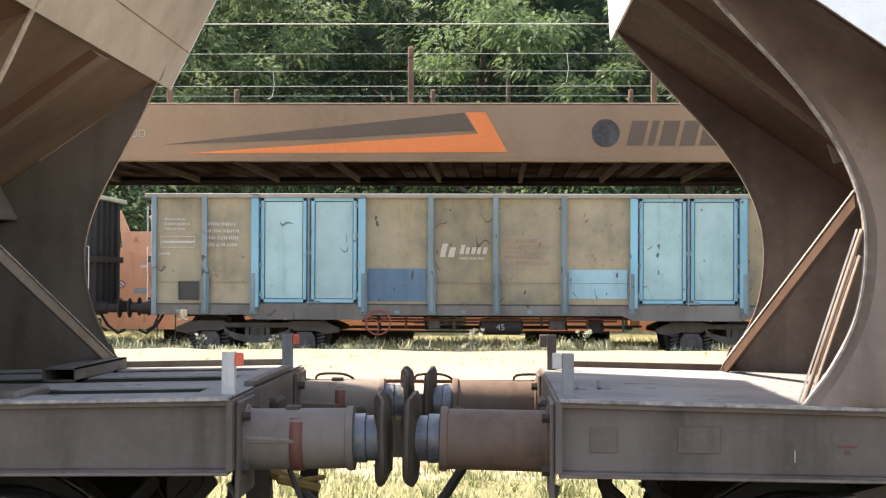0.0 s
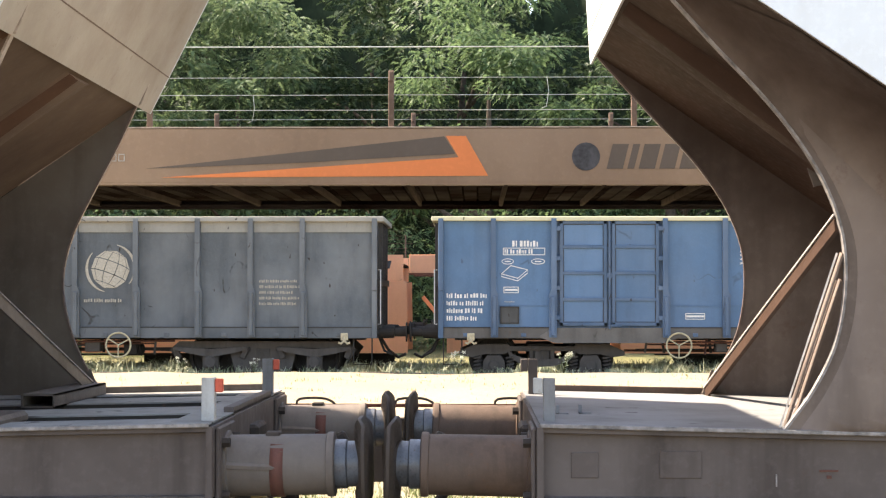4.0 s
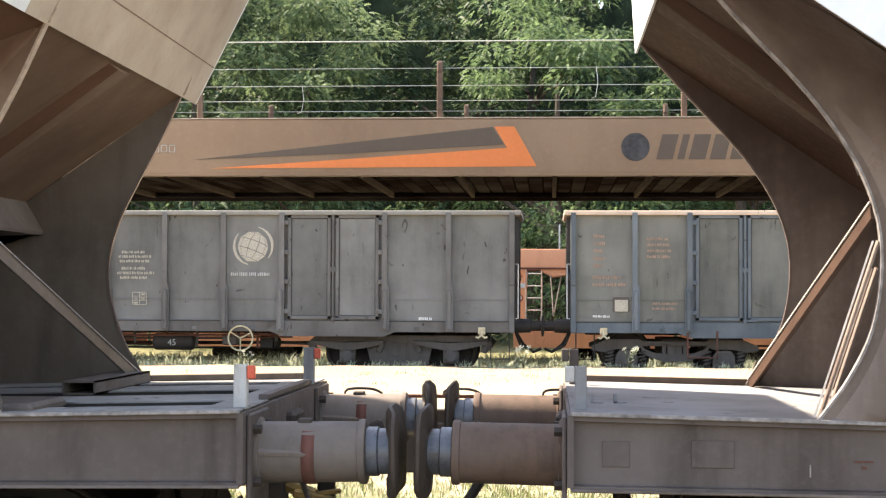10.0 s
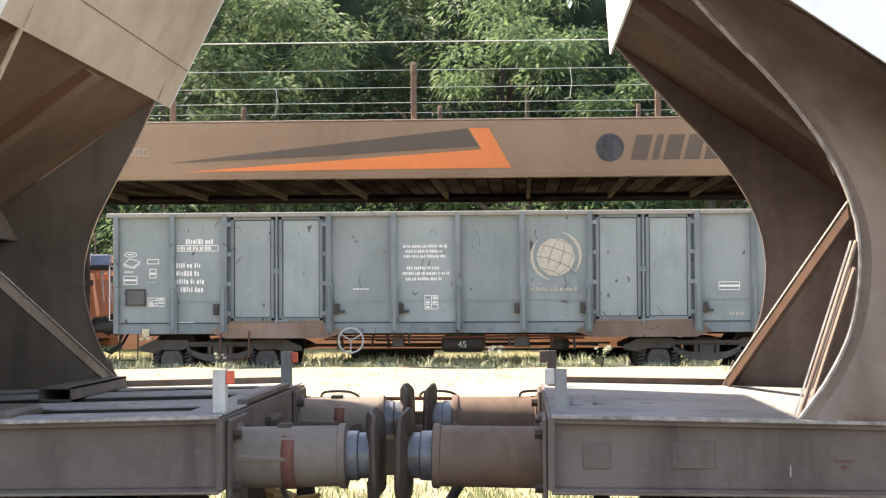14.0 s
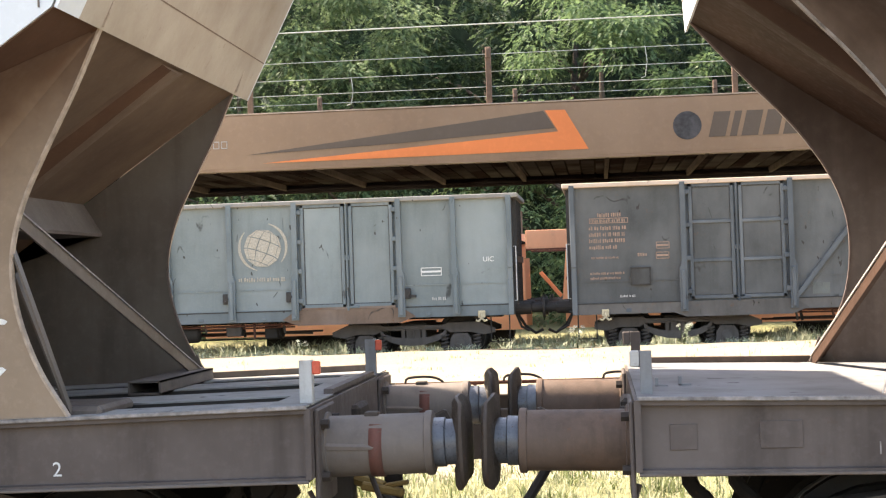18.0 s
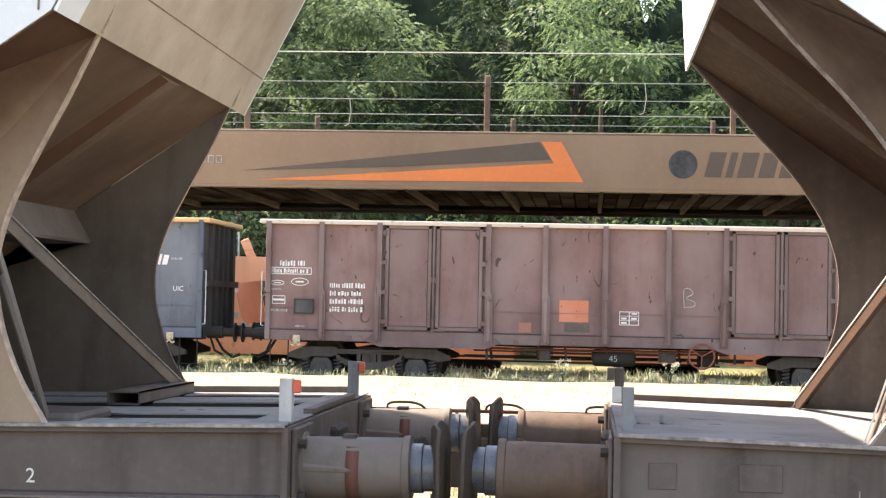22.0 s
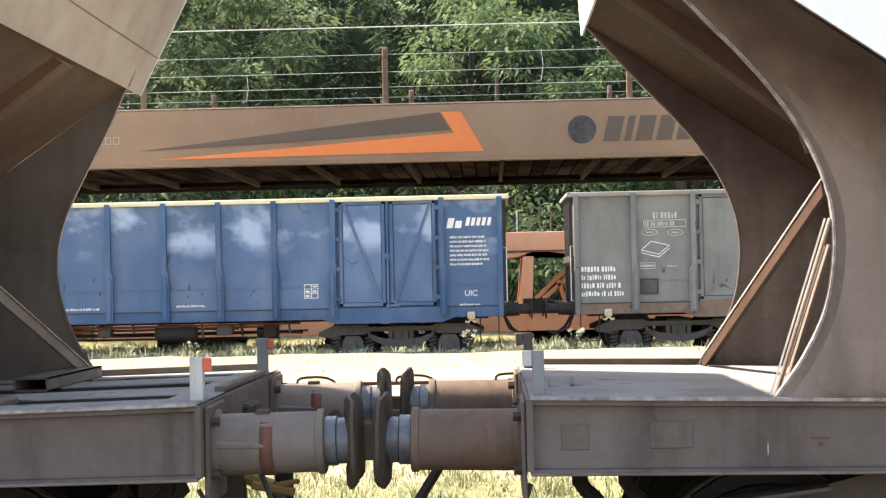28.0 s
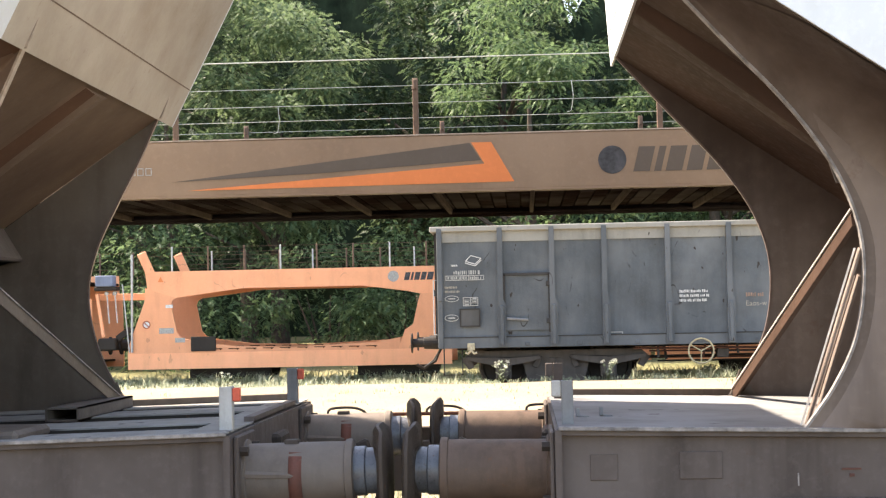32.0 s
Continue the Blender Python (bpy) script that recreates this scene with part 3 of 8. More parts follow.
        for x0, x1, z0, z1, mt in ((0.986, 0.991, 1.0, 1.045, M_LIP), (1.145, 1.215, 1.055, 1.062, M_REDMARK), (1.172, 1.19, 1.03, 1.042, M_REDMARK)):
            bm = B()
            box(bm, x0, x1, Y_N + 0.026, Y_N + 0.0315, z0, z1)
            wpart("paint_mark", bm, mt, w)
    # side plates with the curved cut-out, their worn rims, and the hopper above
    line = smooth_line(curve, 6)
    hx, hz = top
    seam_at = Vector((hx, 0, hz)).lerp(Vector((wall_top[0], 0, wall_top[1])), 0.155)
    for y, nm in ((Y_N, "near"), (Y_F, "far")):
        bm = B()
        outline = [(x, z) for x, z in line] + [(hx + s * 1.0, hz - 0.685), (hx + s * 2.1, hz - 1.435), (hx + s * 2.1, 1.17)]
        prism(bm, outline, y, y + 0.014) if nm == "near" else prism(bm, outline, y - 0.014, y)
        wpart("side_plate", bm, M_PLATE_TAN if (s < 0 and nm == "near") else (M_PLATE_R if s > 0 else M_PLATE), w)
        bm = B()
        ya, yb = (y - 0.006, y + 0.03) if nm == "near" else (y - 0.018, y + 0.005)
        strip_along(bm, line, ya, yb, 0.009 * (1 if s > 0 else -1))
        wpart("plate_rim", bm, (M_RIMTAN if s < 0 else M_LIP) if nm == "near" else M_EDGE, w)
        # the plate runs on as a narrow gusset on the end wall, up to the weld seam
        bm = B()
        prism(bm, [(hx + s * 0.004, hz), (hx - s * 0.026, hz + 0.004), (seam_at.x - s * 0.006, seam_at.z), (seam_at.x + s * 0.004, seam_at.z)], ya, ya + 0.014)
        wpart("wall_gusset", bm, M_RIMTAN if s < 0 else M_WHITE, w)
        # pale hopper side, outside the plate
        y = O_N if nm == "near" else O_F
        bm = B()
        rise = 0.0 if nm == "near" else 0.25
        ho = [(hx + s * 0.01, hz + rise), (wall_top[0], wall_top[1]), (wall_top[0] + s * 0.9, wall_top[1] + 0.08), (X(far_d - 1.8), wall_top[1] + 0.08), (X(far_d - 0.7), wall_top[1]), (hx + s * 7.5, hz), (hx + s * 5.5, 1.3), (hx + s * 2.02, hz - 1.375 + rise)]
        prism(bm, ho, y, y + 0.012) if nm == "near" else prism(bm, ho, y - 0.012, y)
        wpart("hopper_side", bm, M_WHITE, w, "pale grey hopper side")
        bm = B()
        q = -0.004 if nm == "near" else 0.0
        box(bm, *sorted((hx + s * 0.05, hx + s * 0.056)), y + q, y + q + 0.004, hz + rise, 3.8)
        wpart("weld_seam", bm, M_CASING_L, w)
    if s > 0:
        bm = B()
        rows = []
        for k, (x, z) in enumerate(line):
            p, q = line[max(k - 1, 0)], line[min(k + 1, len(line) - 1)]
            t = Vector((q[0] - p[0], q[1] - p[1])).normalized()
            nx, nz = t.y, -t.x
            room = min(1.0, max(0.02, -((x - hx) * 0.685 + z - hz) / 1.21 / 0.45))
            rows.append([bm.verts.new((x + nx * o * room, Y_N + dy, max(z + nz * o * room, 1.2 + 0.0003 * k))) for o, dy in ((0.006, 0.03), (0.02, 0.008), (0.05, -0.006), (0.10, -0.014), (0.20, -0.016), (0.34, -0.010), (0.42, -0.001))])
        for a, b in zip(rows, rows[1:]):
            for k in range(6):
                bm.faces.new((a[k], a[k + 1], b[k + 1], b[k]))
        bmesh.ops.recalc_face_normals(bm, faces=bm.faces)
        wpart("rolled_edge", bm, M_PLATE_R, w, smooth=True)
    # hopper end: upright dirty cream wall above the bend, sloped sheet below it
    bm = B()
    strip_along(bm, [(hx, hz), wall_top], E_N, E_F, 0.012 * s)
    wpart("end_wall", bm, M_CREAM if s < 0 else M_WHITE, w, "dirty cream painted end wall" if s < 0 else "pale grey end wall")
    for y0, y1 in ((O_N, E_N), (E_F, O_F)):
        bm = B()
        strip_along(bm, [(hx, hz), wall_top], y0, y1, 0.012 * s)
        wpart("corner_panel", bm, M_WHITE, w)
    bm = B()
    d = Vector((wall_top[0] - hx, 0, wall_top[1] - hz)).normalized()
    strip_along(bm, [(seam_at.x - s * 0.004, seam_at.z), (seam_at.x + d.x * 0.006 - s * 0.004, seam_at.z + d.z * 0.006)], E_N, E_F, 0.01 * s)
    wpart("weld_seam", bm, M_INNER, w)
    low = (hx + s * 0.78, hz - 0.53) if s < 0 else (hx + 0.98, hz - 0.67)
    deep = (hx + s * 1.75, hz - (1.19 if s < 0 else 1.2))
    bm = B()
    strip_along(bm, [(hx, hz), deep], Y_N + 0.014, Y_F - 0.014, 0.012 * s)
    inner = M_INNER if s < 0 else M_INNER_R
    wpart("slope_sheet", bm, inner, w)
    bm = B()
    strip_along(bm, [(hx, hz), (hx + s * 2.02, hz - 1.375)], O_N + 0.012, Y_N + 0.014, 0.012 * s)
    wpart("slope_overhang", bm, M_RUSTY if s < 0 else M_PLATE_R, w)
    # the plate is rolled outwards into the overhang
    bm = B()
    rows = []
    for k in range(24):
        far = 0.03 + 0.08 * k
        r, out = min(0.32, 0.24 * far), min(0.475, 0.85 * far)
        ring = []
        for j in range(8):
            a = 0.5 * math.pi * j / 7
            down = r * (1 - math.sin(a)) + 0.002
            ring.append(bm.verts.new((hx + s * (0.825 * far - 0.565 * down), Y_N - 0.002 - out * (1 - math.cos(a)), hz - 0.565 * far - 0.825 * down)))
        rows.append(ring)
    for a, b in zip(rows, rows[1:]):
        for k in range(7):
            bm.faces.new((a[k], a[k + 1], b[k + 1], b[k]))
    bmesh.ops.recalc_face_normals(bm, faces=bm.faces)
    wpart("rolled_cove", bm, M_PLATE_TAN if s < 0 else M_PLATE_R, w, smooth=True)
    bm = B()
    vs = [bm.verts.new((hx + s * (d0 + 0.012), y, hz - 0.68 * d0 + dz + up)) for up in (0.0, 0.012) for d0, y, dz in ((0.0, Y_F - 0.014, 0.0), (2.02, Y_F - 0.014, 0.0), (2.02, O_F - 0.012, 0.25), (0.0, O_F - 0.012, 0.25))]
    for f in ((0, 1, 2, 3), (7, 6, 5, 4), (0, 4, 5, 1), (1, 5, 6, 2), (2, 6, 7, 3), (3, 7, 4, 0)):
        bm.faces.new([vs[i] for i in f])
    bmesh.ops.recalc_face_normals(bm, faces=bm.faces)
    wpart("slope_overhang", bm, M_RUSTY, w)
    bm = B()
    d = Vector((low[0] - hx, 0, low[1] - hz)).normalized()
    nrm = Vector((d.z, 0, -d.x)) * (1 if s < 0 else -1)
    nrm = nrm if nrm.z < 0 else -nrm
    p0, p1 = Vector((hx, 0, hz)) + d * 0.02, Vector((deep[0], 0, deep[1]))
    hat = [(-0.22, -0.004), (-0.16, 0.014), (-0.09, 0.085), (-0.05, 0.10), (0.05, 0.10), (0.09, 0.085), (0.16, 0.014), (0.22, -0.004)] if s < 0 else [(-0.43, -0.004), (-0.40, 0.015), (-0.31, 0.125), (-0.27, 0.14), (-0.13, 0.14), (-0.07, 0.125), (0.08, 0.018), (0.15, -0.004)]
    ra = [bm.verts.new((p0.x + nrm.x * h, 7.07 + a, p0.z + nrm.z * h)) for a, h in ((a, h * 0.2) for a, h in hat)]
    rb2 = [bm.verts.new((p1.x + nrm.x * h, 7.07 + a, p1.z + nrm.z * h)) for a, h in hat]
    bm.faces.new(ra)
    for k in [0] + list(range(3, len(hat) - 1)):
        bm.faces.new((ra[k], ra[k + 1], rb2[k + 1], rb2[k]))
    bmesh.ops.recalc_face_normals(bm, faces=bm.faces)
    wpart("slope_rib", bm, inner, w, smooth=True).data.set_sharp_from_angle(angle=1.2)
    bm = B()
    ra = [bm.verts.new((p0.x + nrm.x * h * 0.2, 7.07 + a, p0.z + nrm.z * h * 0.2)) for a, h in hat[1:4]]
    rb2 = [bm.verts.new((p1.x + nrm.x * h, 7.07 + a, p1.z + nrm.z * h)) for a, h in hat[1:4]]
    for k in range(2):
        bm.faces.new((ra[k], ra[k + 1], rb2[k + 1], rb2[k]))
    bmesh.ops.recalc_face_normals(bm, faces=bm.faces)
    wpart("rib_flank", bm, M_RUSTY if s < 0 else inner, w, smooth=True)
    bm = B()
    if s < 0:
        prism(bm, [(-2.66, 2.14), (-2.56, 1.975), (-2.565, 1.96), (-3.2, 1.95), (-3.2, 1.77)], Y_N + 0.03, Y_F - 0.016)
        wpart("ledge", bm, M_CASING_L, w)
    else:
        prism(bm, [(low[0] - 0.06, low[1] + 0.04), (low[0] - 0.03, low[1] - 0.05), (low[0] + 0.01, low[1] - 0.04), (low[0] + 0.01, low[1] + 0.03)], 7.5, 7.52)
        wpart("slope_tab", bm, M_CASING_L, w)
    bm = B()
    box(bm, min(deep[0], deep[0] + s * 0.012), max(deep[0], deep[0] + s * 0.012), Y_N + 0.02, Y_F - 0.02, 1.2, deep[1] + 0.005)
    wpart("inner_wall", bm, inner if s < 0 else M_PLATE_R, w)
    # braces across the wagon: angle sections
    bx, by = curve[0][0], curve[len(curve) // 2 - 1][0]
    bm = B()
    bar(bm, (bx + s * 0.04, Y_F - 0.06, 1.235), (by, Y_N + 0.03, 1.99), 0.055, 0.01)
    bar(bm, (bx + s * 0.04 - s * 0.023, Y_F - 0.06, 1.213), (by - s * 0.023, Y_N + 0.03, 1.968), 0.01, 0.055)
    brace = wpart("cross_brace", bm, M_PLATE if s < 0 else M_INNER_R, w)
    # left edge is worn; the right brace's bright strips are painted sunlit edges
    for k in range(2 if s > 0 else 1):
        bm = B()
        dx, dz = (-s * 0.03, 0.012) if k == 0 else (s * 0.026, 0.008)
        bar(bm, (bx + s * 0.04 + dx, Y_F - 0.065, 1.235 + dz), (by + dx, Y_N + 0.025, 1.99 + dz), 0.007, 0.007)
        wpart("worn_edge", bm, M_BRIGHT if s > 0 else M_LIP, brace).matrix_parent_inverse = Matrix()
    # worn lips along the top and bottom of the near sole bar
    for z0, z1, hh, mt in ((1.224, 1.224 + fall(2.5), 0.016, M_LIP), (0.946, 0.921, 0.012, M_CASING_L)):
        bm = B()
        bar(bm, (X(0.0), Y_N - 0.010, z0), (X(2.5), Y_N - 0.010, z1), 0.014, hh, 0.003)
        wpart("worn_lip", bm, mt, w)
    for k in range(2):
        bm = B()
        bar(bm, (bx + s * (0.02 + 0.05 * k), Y_N + 0.10 + 0.12 * k, 1.215), (by - s * 0.0, Y_N + 0.03 + 0.03 * k, 1.86 - 0.1 * k), 0.04, 0.008, up=(1, 0, 0))
        knee = wpart("knee_brace", bm, M_PLATE if s < 0 else M_PLATE_R, w)
        if s > 0:
            # bright strip puts the knee's sunlit edge into colour
            bm = B()
            bar(bm, (bx + s * (0.0 + 0.05 * k), Y_N + 0.095 + 0.12 * k, 1.215), (by - s * 0.02, Y_N + 0.025 + 0.03 * k, 1.86 - 0.1 * k), 0.007, 0.007)
            wpart("worn_edge", bm, M_BRIGHT, knee).matrix_parent_inverse = Matrix()
    bm = B()
    prism(bm, [(bx, 1.215), (bx + s * 0.13, 1.215), (bx + s * 0.05, 1.34)], Y_F - 0.07, Y_F - 0.055)
    wpart("gusset", bm, M_PLATE, w)
    # roof, far end and floor close the body
    bm = B()
    strip_along(bm, [wall_top, (wall_top[0] + s * 0.9, wall_top[1] + 0.08), (X(far_d - 1.8), wall_top[1] + 0.08), (X(far_d - 0.7), wall_top[1])], O_N + 0.01, O_F - 0.01, 0.02)
    wpart("roof", bm, M_WHITE, w)
    bm = B()
    strip_along(bm, [(hx + s * 7.5, hz), (X(far_d - 0.7), wall_top[1])], O_N + 0.012, O_F - 0.012, -0.012 * s)
    wpart("end_wall", bm, M_CREAM, w)
    # brackets with red reflectors
    for y, z0, z1, dx in ((6.1, 1.22, 1.392, 0.03), (7.85, 1.2, 1.40, 0.03)):
        bm = B()
        x0 = X(dx)
        if s < 0:
            box(bm, x0 - 0.025, x0 + 0.025, y - 0.004, y + 0.004, z0, z1, 0.002)
            box(bm, x0 + 0.017, x0 + 0.025, y, y + 0.045, z0, z1, 0.002)
        else:
            box(bm, x0 - 0.012, x0 + 0.032, y - 0.004, y + 0.004, z0, z1, 0.002)
            box(bm, x0 - 0.012, x0 - 0.004, y, y + 0.05, z0, z1, 0.002)
        wpart("lamp_bracket", bm, M_BRKT if (s < 0 and y < 7) else (M_SOLE if s > 0 and y > 7 else M_STEELGREY), w, "dark brown lamp bracket" if s > 0 and y > 7 else "pale painted lamp bracket")
        bm = B()
        if s < 0:
            box(bm, x0 + 0.027, x0 + 0.058, y - 0.01, y + 0.012, z1 - 0.055, z1 - 0.004, 0.004)
        else:
            box(bm, x0 - 0.05, x0 - 0.014, y - 0.004, y + 0.03, z1 - 0.06, z1 - 0.0, 0.004)
        wpart("reflector", bm, M_RED if s < 0 else (M_BRKT if y < 7 else M_SOLE), w, "red reflector plate" if s < 0 else "")
    # buffers
    for y in (6.2, 7.95):
        ax = Matrix.Translation((end_x - s * 0.02, y, 1.05)) @ Matrix.Rotation(radians(1.0) * s, 4, "Y") @ Matrix.Scale(-s, 4, (1, 0, 0))
        bm = B()
        lathe(bm, [(0, 0.135), (0.02, 0.135), (0.024, 0.118), (0.395, 0.116), (0.398, 0.123), (0.412, 0.125), (0.424, 0.123), (0.428, 0.114)], ax, 36)
        cas = wpart("buffer_casing", bm, casing, w, smooth=True)
        cas.data.set_sharp_from_angle(angle=0.6)
        bm = B()
        lathe(bm, [(0.40, 0.095), (0.47, 0.095), (0.475, 0.088), (0.535, 0.088)], ax, 32)
        pl = wpart("buffer_plunger", bm, M_GREASE, w, "greasy blue-grey plunger", smooth=True)
        pl.data.set_sharp_from_angle(angle=0.6)
        bm = B()
        # oval head with a domed, chamfered face
        n = 28
        rings = []
        for a, ry, rz in ((0.520, 0.10, 0.10), (0.526, 0.19, 0.16), (0.538, 0.215, 0.178), (0.550, 0.215, 0.178), (0.560, 0.195, 0.160), (0.566, 0.10, 0.08)):
            ring = []
            for k in range(n):
                c, q = math.cos(2 * math.pi * k / n), math.sin(2 * math.pi * k / n)
                sq = 1.0 / max(abs(c) ** 4 + abs(q) ** 4, 1e-6) ** 0.25
                ring.append(bm.verts.new(ax @ Vector((a - 0.018 * (abs(q) > 0.8) * (a < 0.562), ry * c * min(sq, 1.12), rz * q * min(sq, 1.12)))))
            rings.append(ring)
        for p, q in zip(rings, rings[1:]):
            for k in range(n):
                bm.faces.new((p[k], p[(k + 1) % n], q[(k + 1) % n], q[k]))
        bm.faces.new(rings[0])
        bm.faces.new(rings[-1])
        bmesh.ops.recalc_face_normals(bm, faces=bm.faces)
        wpart("buffer_head", bm, M_HEAD, w, smooth=True).data.set_sharp_from_angle(angle=0.7)
        if s < 0:
            bm = B()
            band = Matrix.Translation((end_x - s * 0.02, y, 1.05)) @ Matrix.Scale(-s, 4, (1, 0, 0))
            lathe(bm, [(0.185, 0.1195), (0.235, 0.1195)], band, 30)
            wpart("red_band", bm, M_REDMARK, w, smooth=True)
            bm = B()
            box(bm, end_x + 0.18, end_x + 0.235, y - 0.03, y + 0.03, 1.16, 1.182, 0.004)
            wpart("band_lug", bm, M_GEAR, w)
            bm = B()
            rod(bm, [(end_x + 0.04, y - 0.112, 1.06), (end_x + 0.2, y - 0.114, 1.055), (end_x + 0.24, y - 0.112, 1.05)], [0.016, 0.012, 0.004], 6)
            wpart("casing_rib", bm, casing, w)
        for bz in (-0.1, 0.1):
            for by2 in (-0.13, 0.13):
                bm = B()
                lathe(bm, [(0, 0.02), (0.03, 0.02)], Matrix.Translation((end_x - s * 0.03, y + by2, 1.05 + bz)) @ Matrix.Scale(-s, 4, (1, 0, 0)), 6)
                wpart("bolt", bm, M_HEAD, w)
    # step stirrup under the headstock, brake hose
    for y in (6.05,):
        bm = B()
        rod(bm, [(X(0.02), y, 0.9), (X(-0.04), y, 0.79), (X(-0.16), y + 0.02, 0.71), (X(-0.27), y + 0.05, 0.78), (X(-0.17), y + 0.3, 0.93)] if s < 0 else [(X(0.0), y, 0.9), (X(-0.03), y, 0.8), (X(-0.06), y + 0.03, 0.72), (X(-0.01), y + 0.05, 0.71), (X(0.03), y + 0.03, 0.84)], 0.011, 6)
        wpart("step_stirrup", bm, M_GEAR, w)
    # bogie, with axle boxes and the end of its side frame
    for d in (1.55, 10.6):
        bog = new("bogie")
        bog.parent = w
        bog.matrix_parent_inverse = w.matrix_basis.inverted()
        for y in (6.12, 8.0):
            c = X(d)
            bm = B()
            prism(bm, [(c - 1.06, 0.785), (c - 1.06, 0.67), (c - 0.5, 0.69), (c - 0.3, 0.62), (c - 0.2, 0.40), (c + 0.2, 0.40), (c + 0.3, 0.62), (c + 0.5, 0.69), (c + 1.06, 0.67), (c + 1.06, 0.785), (c + 0.5, 0.86), (c + 0.3, 0.91), (c - 0.3, 0.91), (c - 0.5, 0.86)], y - 0.03, y + 0.05)
            wpart("side_frame", bm, M_GEAR, bog).matrix_parent_inverse = Matrix()
            for q in (-1.0, 1.0):
                for za, zb in ((0.79, 0.868), (0.662, 0.684)):
                    bm = B()
                    bar(bm, (c + q * 1.075, y - 0.05, za), (c + q * 0.45, y - 0.05, zb), 0.13, 0.014)
                    wpart("frame_flange", bm, M_GEAR, bog).matrix_parent_inverse = Matrix()
                bm = B()
                prism(bm, [(c + q * 1.065, 0.80), (c + q * 1.17, 0.825), (c + q * 1.23, 0.81), (c + q * 1.24, 0.775), (c + q * 1.2, 0.75), (c + q * 1.065, 0.69)], y - 0.045, y - 0.02)
                wpart("brake_arm", bm, M_GEAR, bog).matrix_parent_inverse = Matrix()
                bm = B()
                lathe(bm, [(0, 0.022), (0.03, 0.022)], Matrix.Translation((c + q * 1.2, y - 0.045, 0.79)) @ Matrix.Rotation(radians(-90), 4, "Z"), 12)
                wpart("pivot_pin", bm, M_GEAR, bog).matrix_parent_inverse = Matrix()
                bm = B()
                rod(bm, smooth_line([(c + q * 1.21, y - 0.02, 0.79), (c + q * 1.26, y - 0.02, 0.70), (c + q * 1.23, y - 0.02, 0.58), (c + q * 1.3, y - 0.02, 0.48)], 3), 0.026, 8)
                wpart("brake_lever", bm, M_WHEEL, bog).matrix_parent_inverse = Matrix()
            for q in (-0.9, 0.9):
                bm = B()
                box(bm, c + q - 0.13, c + q + 0.13, y - 0.08, y + 0.06, 0.34, 0.6, 0.02)
                wpart("axle_box", bm, M_GEAR, bog).matrix_parent_inverse = Matrix()
            bm = B()
            box(bm, c - s * 0.59 - 0.05, c - s * 0.59 + 0.05, y - 0.13, y - 0.06, 0.80, 0.825, 0.006)
            rod(bm, [(c - s * 0.59, y - 0.1, 0.805), (c - s * 0.585, y - 0.1, 0.68), (c - s * 0.56, y - 0.1, 0.55)], [0.026, 0.03, 0.036], 8)
            wpart("spring_hanger", bm, M_CASING, bog).matrix_parent_inverse = Matrix()
        for q in (0.9 * s, -0.63 * s):
            bm = B()
            for y in (Y_FG - 0.72, Y_FG + 0.72):
                lathe(bm, [(-0.07, 0.485), (-0.04, 0.46), (0.03, 0.46), (0.06, 0.455), (0.06, 0.40), (0.01, 0.38), (0.01, 0.16), (0.07, 0.12)], Matrix.Translation((X(d) + q, y, 0.46)) @ Matrix.Rotation(radians(90 if y > Y_FG else -90), 4, "Z"), 28)
            rod(bm, [(X(d) + q, Y_FG - 0.9, 0.46), (X(d) + q, Y_FG + 0.9, 0.46)], 0.08, 12)
            ws = wpart("wheelset", bm, M_WHEEL, bog)
            ws.matrix_parent_inverse = Matrix()
            for y in (Y_FG - 0.72, Y_FG + 0.72):
                bm = B()
                lathe(bm, [(-0.035, 0.455), (-0.03, 0.463), (0.028, 0.463), (0.033, 0.455)], Matrix.Translation((X(d) + q, y, 0.46)) @ Matrix.Rotation(radians(90 if y > Y_FG else -90), 4, "Z"), 40, False)
                wpart("tread", bm, M_WHEELSTEEL, ws, "polished wheel tread").matrix_parent_inverse = Matrix()
        bm = B()
        box(bm, X(d) - 0.2, X(d) + 0.2, 6.2, 7.95, 0.5, 0.85, 0.03)
        wpart("bolster", bm, M_WHEEL, bog).matrix_parent_inverse = Matrix()
    # draw gear in the middle
    bm = B()
    box(bm, min(X(0.3), X(-0.05)), max(X(0.3), X(-0.05)), 6.93, 7.22, 0.95, 1.15, 0.015)
    bar(bm, (X(-0.05), 7.075, 1.04), (X(-0.34), 7.075, 1.03), 0.05, 0.07, 0.01)
    bar(bm, (X(-0.30), 7.075, 1.03), (X(-0.42), 7.075, 1.09), 0.05, 0.06, 0.01)
    wpart("draw_hook", bm, M_HEAD, w)
    bm = B()
    box(bm, min(X(0.12), X(1.4)), max(X(0.12), X(1.4)), 6.7, 7.45, 0.86, 1.1, 0.01)
    wpart("centre_sill", bm, M_BLACK, w)
    if s < 0:
        bm = B()
        bar(bm, (X(0.01), 6.75, 0.98), (X(-0.01), 6.75, 0.45), 0.115, 0.1, 0.01)
        wpart("hose_bracket", bm, M_BLACK, w)
        bm = B()
        bar(bm, (X(-0.185), 6.95, 1.0), (X(-0.185), 6.95, 0.66), 0.075, 0.06, 0.012)
        bar(bm, (X(-0.20), 6.95, 0.69), (X(-0.06), 6.95, 0.60), 0.10, 0.08, 0.02)
        wpart("pipe_bracket", bm, M_WHEEL, w)
        bm = B()
